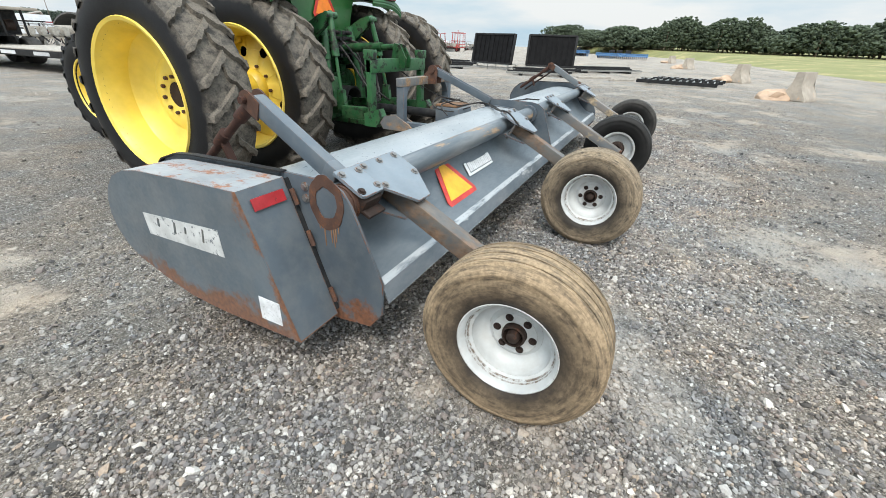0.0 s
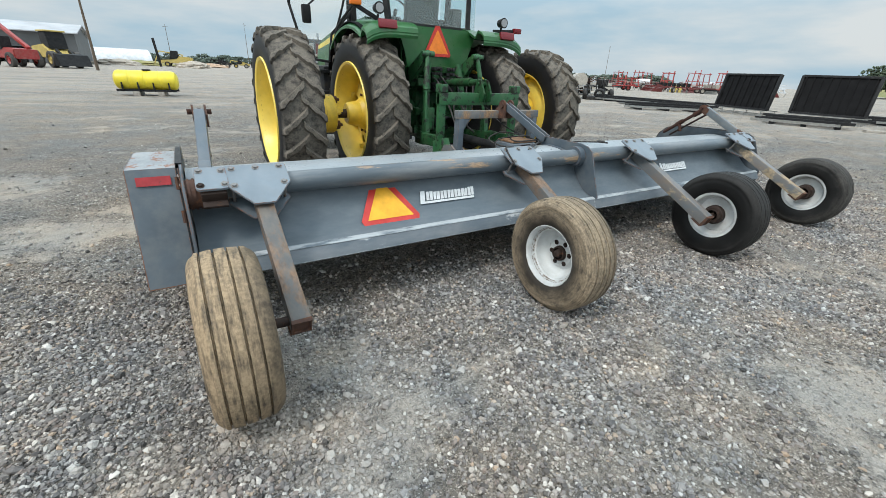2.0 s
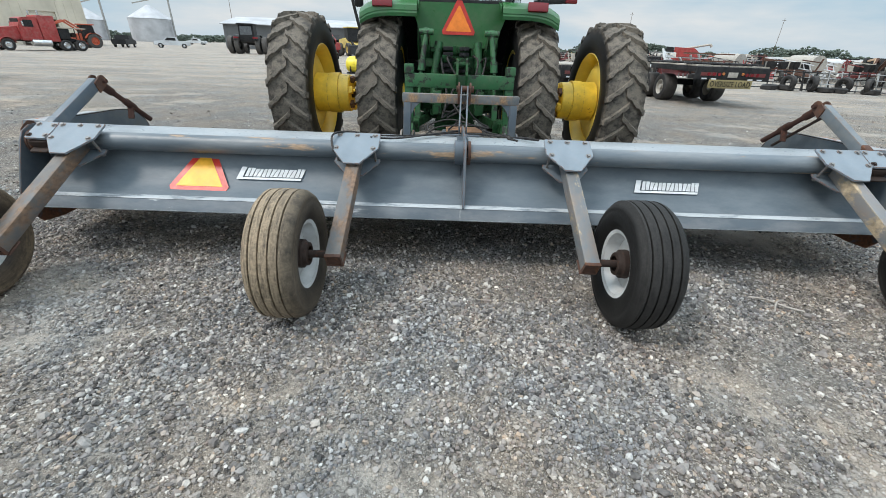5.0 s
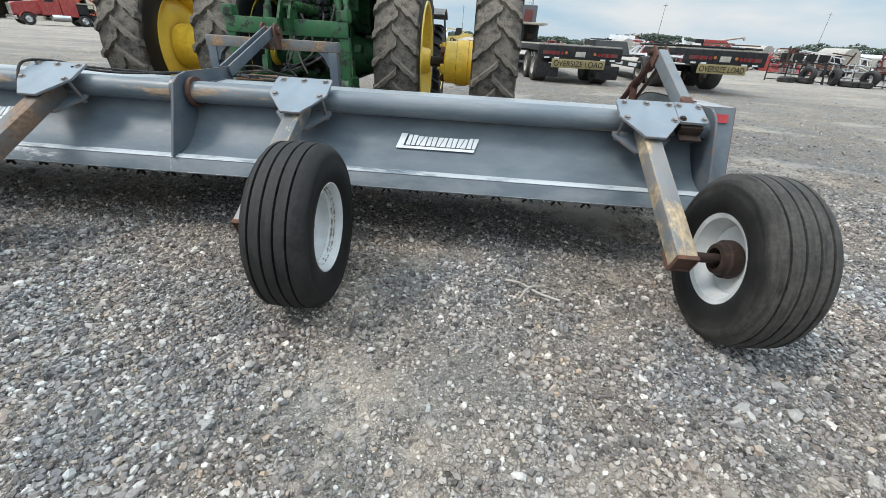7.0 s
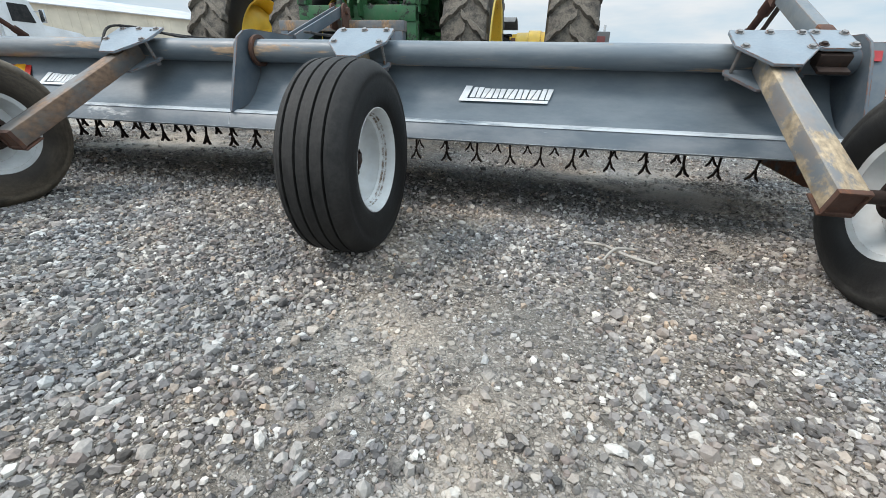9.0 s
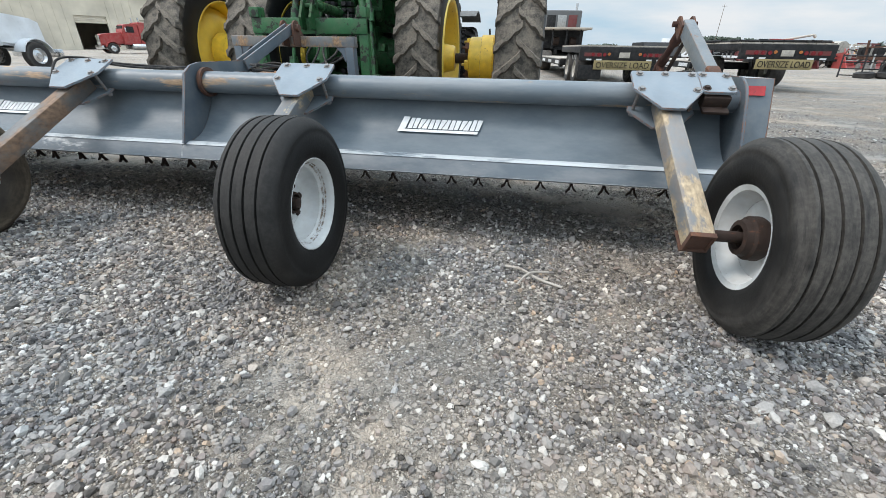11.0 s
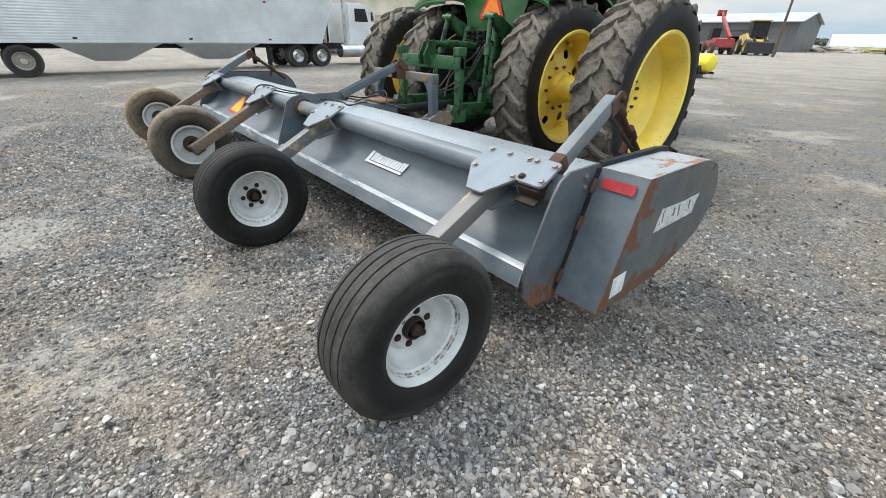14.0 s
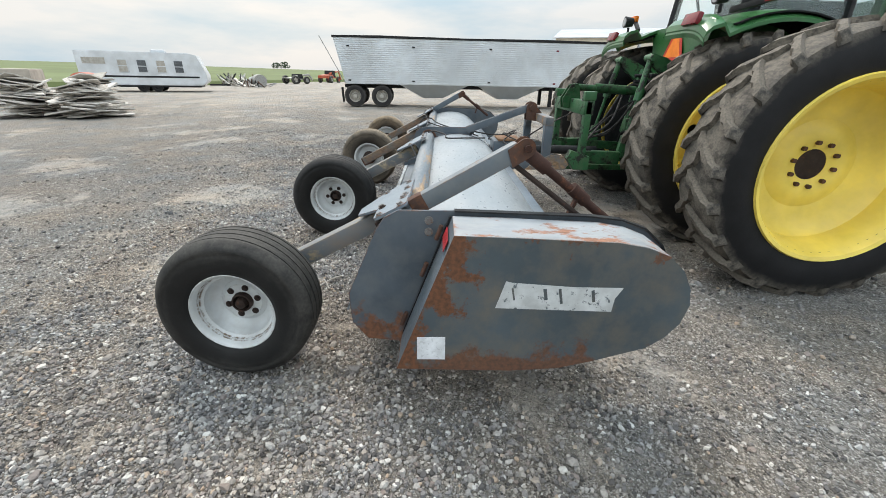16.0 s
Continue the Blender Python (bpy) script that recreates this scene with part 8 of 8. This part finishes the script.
disc_harrow("bright blue disc harrow standing at the yard's far side", (80.5, 6.4, 0), 92, 8.6, 1.35)
disc_harrow("blue disc harrow with dark discs beside the other", (92, 16.5, 0), 80, 5.2, 1.7)

# a long row of stored machines at the far side of the yard
row = [(M_white, "white"), (M_red, "red"), (M_maroon, "dark red"), (M_sign, "yellow"), (M_maroon, "dark red"), (M_steel, "grey"), (M_dark, "dark"), (M_rust, "rusty"), (M_red, "red"), (M_rim_dusty, "pale")]
for i in range(58):
    az = radians(15.5 + i * 0.92 + random.uniform(-0.3, 0.3))
    rng_ = random.uniform(76, 118)
    m, c = row[random.randrange(len(row))]
    at, rz = (rng_ * math.sin(az), -2 + rng_ * math.cos(az), 0), random.uniform(0, 180)
    if i % 4 == 1:
        tillage_tool("tillage_implement", f"{c} folded tillage implement in the far row", m, at, rz, random.uniform(3.5, 6), random.uniform(1.4, 2.2))
    elif i % 4 == 2:
        planter(f"{c} row planter with its markers raised", m, at, rz, random.uniform(4.5, 7.0))
    elif i % 8 == 3:
        tank_cart(f"pale tank cart on a {c} frame", m, at, rz)
    else:
        header_frame(f"{c} crop header standing in the far row", m, at, rz, random.uniform(4.0, 6.5))
for i in range(30):
    az = radians(17.0 + i * 1.12 + random.uniform(-0.3, 0.3))
    rng_ = random.uniform(44, 66)
    m, c = ((M_dark, "dark"), (M_rust, "rusty"), (M_red, "red"), (M_rim_dusty, "pale"), (M_white, "white"), (M_maroon, "dark red"), (M_steel, "grey"))[i * 3 % 7]
    at, rz = (rng_ * math.sin(az), -2 + rng_ * math.cos(az), 0), random.uniform(0, 180)
    if i % 3 == 0:
        tillage_tool("tillage_implement", f"{c} folded tillage implement with raised wings", m, at, rz, random.uniform(3.5, 5.5), random.uniform(1.2, 1.8))
    elif i % 3 == 1:
        planter(f"{c} row planter parked among other implements", m, at, rz, random.uniform(4.0, 6.0))
    elif i % 6 == 2:
        tank_cart(f"pale tank cart on a {c} frame", m, at, rz)
    else:
        header_frame(f"{c} crop header lying among implements", m, at, rz, random.uniform(4.0, 6.0))
for az, d, m, c in ((3.5, 130, M_dark, "dark"), (5.6, 138, M_sign, "yellow"), (8.5, 150, M_dark, "dark"), (11.0, 145, M_rim_dusty, "grey")):
    low_machine("stored_machine", f"small {c} machine parked far off", m, (d * math.sin(radians(az)), d * math.cos(radians(az)), 0), random.uniform(50, 130), 4.5, 2.0)

# a red harvester, pale vans and mixed machines standing close together
def harvester(label, paint, at, rz):
    """A combine harvester: tall body with a sloped hood, cab, grain auger and four wheels."""
    t = thing("combine_harvester", label, "harvester", at, rz)
    b = B()
    prism(b, [(-3.0, 1.0), (-3.2, 2.2), (-2.2, 3.0), (0.9, 3.1), (1.0, 1.2), (0.2, 0.8)], "x", -1.4, 1.4, 0.12)
    part("body", b, paint, t)
    c = B()
    prism(c, [(1.0, 1.5), (1.0, 3.1), (2.2, 3.1), (2.6, 2.0), (2.3, 1.5)], "x", -0.95, 0.95, 0.06)
    part("cab", c, M_dark, t)
    a = B()
    cyl(a, (1.2, -0.6, 2.9), (1.5, -4.6, 3.7), 0.17, n=12)
    cyl(a, (1.5, -4.6, 3.7), (1.52, -4.9, 3.3), 0.2, n=12)
    part("auger", a, M_rim_dusty, t)
    f = B()
    prism(f, [(1.2, 1.6), (3.4, 0.9), (3.4, 0.5), (1.2, 1.0)], "x", -0.6, 0.6, 0.03)
    part("feeder_house", f, paint, t)
    for s in (-1, 1):
        truck_wheel(t, s * 1.5, 1.0, 0.85, 0.6, s, M_sign)
        truck_wheel(t, s * 1.3, -2.3, 0.55, 0.4, s, M_sign)
    return t


def box_van(label, paint, at, rz):
    """A parked van: one-box body with a sloped nose, windows and wheels."""
    t = thing("parked_van", label, "van", at, rz, "parked vans")
    b = B()
    prism(b, [(-2.4, 0.45), (-2.45, 1.9), (-2.2, 2.05), (1.1, 2.05), (1.8, 1.25), (2.5, 1.1), (2.55, 0.45)], "x", -0.95, 0.95, 0.08)
    bd = part("body", b, paint, t)
    for s in (-1, 1):
        w = B()
        prism(w, [(0.2, 1.25), (1.5, 1.25), (1.0, 1.85), (0.2, 1.85)], "x", s * 0.952, s * 0.96)
        part("side_window", w, M_dark, bd)
        for y in (-1.5, 1.6):
            truck_wheel(t, s * 0.82, y, 0.36, 0.24, s, M_rim_dusty)
    return t


harvester("red combine harvester with a raised pale auger", M_red, (41.5, 78.0, 0), 65)
harvester("faded orange combine harvester among implements", M_orange, (31.5, 92.0, 0), 110)
for az, d, m, c, rz in ((34.6, 86, M_white, "white", 70), (37.0, 80, M_rim_dusty, "pale grey", 95), (31.2, 96, M_white, "white", 110), (41.5, 84, M_white, "white", 60), (44.5, 90, M_rim_dusty, "pale grey", 80)):
    box_van(f"{c} van parked in the far row", m, (1.4 + d * math.sin(radians(az)), -2.7 + d * math.cos(radians(az)), 0), rz)
for i in range(26):
    az, d = radians(19.5 + i * 1.05 + random.uniform(-0.3, 0.3)), random.uniform(62, 92)
    m, c = ((M_sign, "yellow"), (M_orange, "orange"), (M_rust, "rusty"), (M_rim_dusty, "pale"), (M_red, "red"), (M_dark, "dark"), (M_clay, "clay-coloured"))[i * 3 % 7]
    low_machine("stored_machine", f"{c} machine packed among others in the far row", m, (d * math.sin(az), -2 + d * math.cos(az), 0), random.uniform(0, 180), random.uniform(3.5, 5.5), random.uniform(1.3, 2.3))

# mounds of broken stone, a leaning dark post and a yellow machine at the yard's far edge
for x, y, r, h, m, c in ((0.4, 102, 3.4, 1.2, M_conc, "broken concrete"), (-13.0, 108, 4.0, 1.1, M_conc, "broken concrete"), (-9.0, 118, 6.5, 0.9, M_grass, "grassed-over soil"), (5.0, 125, 4.0, 0.8, M_clay, "pale clay")):
    mb = B()
    bmesh.ops.create_icosphere(mb, subdivisions=4, radius=1.0)
    for v in mb.verts:
        k = noise.noise(v.co * 2.2 + Vector((x, y, 0))) + 0.6 * noise.noise(v.co * 6.0 + Vector((y, x, 0)))
        v.co = Vector((v.co.x * r, v.co.y * r * 0.6, max(-0.05, v.co.z * h))) * (1 + 0.28 * k)
    solo("rubble_mound", mb, m, f"low mound of {c} at the edge of the yard", "mound", (x, y, 0))
low_machine("yellow_machine", "yellow tracked machine on the far bank", M_sign, (-2.3, 112, 0.0), 80, 6.0, 3.2)
ps = B()
box(ps, (0, 0, 2.6), (0.45, 0.35, 5.2), (0, -5, 0), 0.03)
solo("dark_post", ps, M_dark, "dark leaning steel post at the far edge", "post", (-5.6, 104, 0))
hh = thing("hoop_house", "pale plastic hoop house far behind the yard", "greenhouse", (-16.5, 165, 0), 12)
hb = B()
sheet(hb, [(6.0 * math.cos(radians(a)), 3.8 * math.sin(radians(a))) for a in range(0, 181, 15)], -7.0, 7.0, 0.08, 6)
part("cover", hb, M_white, hh)
for x in (-7.0, 7.0):
    hb = B()
    prism(hb, [(6.0 * math.cos(radians(a)), 3.8 * math.sin(radians(a))) for a in range(0, 181, 15)], "x", x - 0.05, x + 0.05)
    part("end_wall", hb, M_shed_roof, hh)

# livestock racks of welded tube beside the second low-bed
for i in range(7):
    t = thing("tube_gate_rack", "welded tube gate rack leaning in a row", "gate rack", (19.5 + i * 1.15, 23.2 - i * 0.35, 0), random.uniform(-25, 10), "gate racks")
    for z in (0.1, 0.4, 0.7, 1.0):
        b = B()
        cyl(b, (-1.3, z * 0.35, z), (1.3, z * 0.35, z), 0.03, n=6)
        part("rail", b, M_steel if i % 2 else M_dark, t)
    for x in (-1.3, -0.4, 0.4, 1.3):
        b = B()
        cyl(b, (x, 0, 0), (x, 0.38, 1.08), 0.035, n=6)
        part("upright", b, M_steel if i % 2 else M_dark, t)
    for k in range(2):
        b = B()
        lathe(b, [(-0.12, 0.22), (-0.14, 0.34), (-0.09, 0.42), (0.09, 0.42), (0.14, 0.34), (0.12, 0.22)], 20, True)
        part("old_tyre", b, M_tyre_truck, t, "", pose(-0.6 + 1.1 * k + random.uniform(-0.2, 0.2), -0.55, 0.42 if k else 0.14, 0, 90 * (1 - k) + random.uniform(-8, 8), random.uniform(-40, 40)))

# scrap heap and an orange machine beyond the caravan
sc = thing("scrap_heap", "heap of bent pipes and old tanks", "scrap heap", (-43.0, -21.2, 0), 40)
for i in range(95):
    b = B()
    p = Vector((random.uniform(-4.6, 4.6), random.uniform(-1.5, 1.5), 0.05))
    q = p + Vector((random.uniform(-1.6, 1.6), random.uniform(-1.0, 1.0), random.uniform(0.25, 0.75 + 0.5 * (p.x < 0))))
    cyl(b, p, q, random.uniform(0.03, 0.08), n=7)
    part("pipe", b, random.choice((M_steel, M_dark, M_rust, M_rim_dusty)), sc)
for x, r in ((2.6, 0.62), (0.8, 0.5)):
    b = B()
    cyl(b, (x - 0.9, 0.9, r), (x + 0.9, 0.6, r), r, n=18)
    part("old_tank", b, M_steel, sc)
low_machine("orange_machine", "orange machine parked at the field edge", M_orange, (-70, -18.8, 0), 80, 5.0, 1.9)
low_machine("stored_machine", "rusty machine parked at the field edge", M_steel, (-58, -20.5, 0), 60, 3.5, 1.3)

# poles
for x, y, h, lamp in ((-10.5, 60.0, 8.0, True), (60.0, 150.0, 14.0, False), (110.0, 150.0, 14.0, False), (150.0, 120.0, 14.0, False), (20.0, 170.0, 14.0, False), (-62.0, 130.0, 14.0, False), (-3.4, 160.0, 11.0, False)):
    t = thing("light_pole" if lamp else "utility_pole", "tall yard pole with twin floodlights" if lamp else "grey wooden utility pole", "pole", (x, y, 0))
    b = B()
    cyl(b, (0, 0, 0), (0, 0, h), 0.16 if lamp else 0.09, 0.09 if lamp else 0.05, n=10)
    part("shaft", b, M_bark, t)
    if lamp:
        for s in (-1, 1):
            b = B()
            box(b, (s * 0.55, 0, h), (0.45, 0.35, 0.4), (20, 0, 0), 0.05)
            part("floodlight", b, M_steel, t)
    else:
        b = B()
        box(b, (0, 0, h - 0.6), (1.3, 0.08, 0.09))
        part("crossarm", b, M_bark, t)


# ---------------------------------------------------------------- woods
def woods(name, label, spots, rnd, clumps, base_z, leaf, mat=M_leaf):
    """Far trees: trunks and crowns of many leafy clumps with a ragged outline."""
    rng = np.random.default_rng(rnd)
    base = B()
    for q in ((1, 0, 0), (-1, 0, 0), (0, 1, 0), (0, -1, 0), (0, 0, 1), (0, 0, -1)):
        base.verts.new(q)
    bmesh.ops.convex_hull(base, input=base.verts)
    base.verts.index_update()
    bv = np.array([v.co[:] for v in base.verts])
    bf = np.array([[v.index for v in f.verts] for f in base.faces])
    base.free()
    verts, faces, n0 = [], [], 0
    tb = B()
    for x, y, h, r in spots:
        cyl(tb, (x, y, base_z), (x + rng.uniform(-0.4, 0.4), y, base_z + h * 0.6), 0.035 * h * 0.6, 0.012 * h, n=6)
        for _ in range(clumps):
            a, u, v = rng.uniform(0, 6.28), rng.uniform(0.12, 1.0), rng.uniform(0, 1) ** 0.5
            w = r * math.sin(math.pi * min(1.0, u * 0.86 + 0.1)) ** 0.6 * v
            c = np.array([x + w * math.cos(a), y + w * math.sin(a), base_z + h * (0.02 + 0.93 * u)])
            s = r * rng.uniform(*leaf)
            turn = np.linalg.qr(rng.normal(0, 1, (3, 3)))[0]
            verts.append((bv * (s * rng.uniform(0.6, 1.4, (len(bv), 1)))) @ turn * np.array([1, 1, 0.8]) + c)
            faces.append(bf + n0)
            n0 += len(bv)
    me = bpy.data.meshes.new(name)
    me.from_pydata(np.concatenate(verts).tolist(), [], np.concatenate(faces).tolist())
    me.materials.append(mat)
    tagged(new(name, me), label, "woods", kind="stuff")
    solo(name + "_trunks", tb, M_bark, "grey trunks of the far woods", "woods", kind="stuff")


rs = random.Random(11)
spots = []
for i in range(210):
    az = radians(76.5 + 44 * i / 209 + rs.uniform(-0.3, 0.3))
    d = 150 + 9 * (i % 4) + rs.uniform(-4, 4)
    tall = 1.0 + 0.16 * math.sin(i * 0.21) + 0.10 * math.sin(i * 0.083 + 1.0)
    spots.append((d * math.sin(az), d * math.cos(az), rs.uniform(6.2, 8.6) * tall * (0.66 + 0.34 * min(1.0, i / 70)), rs.uniform(3.2, 5.6)))
woods("far_woods", "dark green woodland edge beyond the pasture", spots, 1, 260, 1.7, (0.045, 0.125))
spots = []
for i in range(130):
    deg = -40 + 98 * i / 129 + rs.uniform(-0.3, 0.3)
    d = 330 + rs.uniform(-25, 25) - (90 if deg > 52 else 0)
    tall = rs.uniform(7, 9.5) if 34 < deg < 42 else rs.uniform(2.5, 5.5)
    spots.append((d * math.sin(radians(deg)), d * math.cos(radians(deg)), tall, rs.uniform(5, 8)))
for i in range(56):
    deg = 16.6 + 9.6 * i / 55
    d = 350 + 12 * (i % 3)
    spots.append((d * math.sin(radians(deg)), d * math.cos(radians(deg)), 6.5 + 4.2 * math.sin(math.pi * (i + 4) / 62) ** 0.7 + rs.uniform(-0.5, 0.5), rs.uniform(5, 7)))
woods("distant_tree_line", "low tree line along the horizon, haze in its leaf colour", spots, 2, 130, 0.01, (0.06, 0.15), M_leaf_far)
spots = [(-260, -98, 3.5, 3), (-257, -92, 4, 3.2), (-300, -32, 4, 3), (-250, -150, 3, 3), (-320, -10, 3, 4)]
woods("field_bushes", "dark bushes standing in the crop field", spots, 3, 120, 3.2, (0.06, 0.16))


# pale door panels leaning among the stored implements
for k in (0, 1):
    dp = thing("leaning_panel", "pale metal panel leaning among implements", "panel", (24.0 + 2.3 * k, 72.5 + 0.8 * k, 0), -14, "leaning panels")
    part("sheet", box(B(), (0, 0.25, 1.45), (1.95, 0.05, 2.9), (-9, 0, 0), 0.01), M_white, dp)
    for z in (0.5, 1.8):
        part("batten", box(B(), (0, 0.20 + 0.15 * (z - 1.45), z), (1.9, 0.05, 0.08), (-9, 0, 0), 0.005), M_steel, dp)


# litter on the stones
def litter(name, label, category, mat, path, r):
    return solo(name, pipe(B(), path, r, 6, 3), mat, label, category)


litter("dry_stalk", "dry brown plant stalk lying on the stones", "stalk", M_wood, [(2.08, -0.48, 0.025), (2.16, -0.53, 0.04), (2.25, -0.60, 0.03), (2.36, -0.64, 0.02)], 0.007)
litter("dry_stalk", "dry brown plant stalk lying on the stones", "stalk", M_wood, [(2.14, -0.66, 0.02), (2.20, -0.58, 0.05), (2.30, -0.52, 0.03)], 0.006)
litter("wire_strap", "pale bent wire lying on the gravel", "wire", M_steel, [(5.35, 4.62, 0.02), (5.14, 4.66, 0.03), (5.14, 4.45, 0.02), (5.38, 4.06, 0.035), (5.58, 3.94, 0.02), (5.86, 4.0, 0.03), (5.91, 4.25, 0.02)], 0.006)


make_gravel()
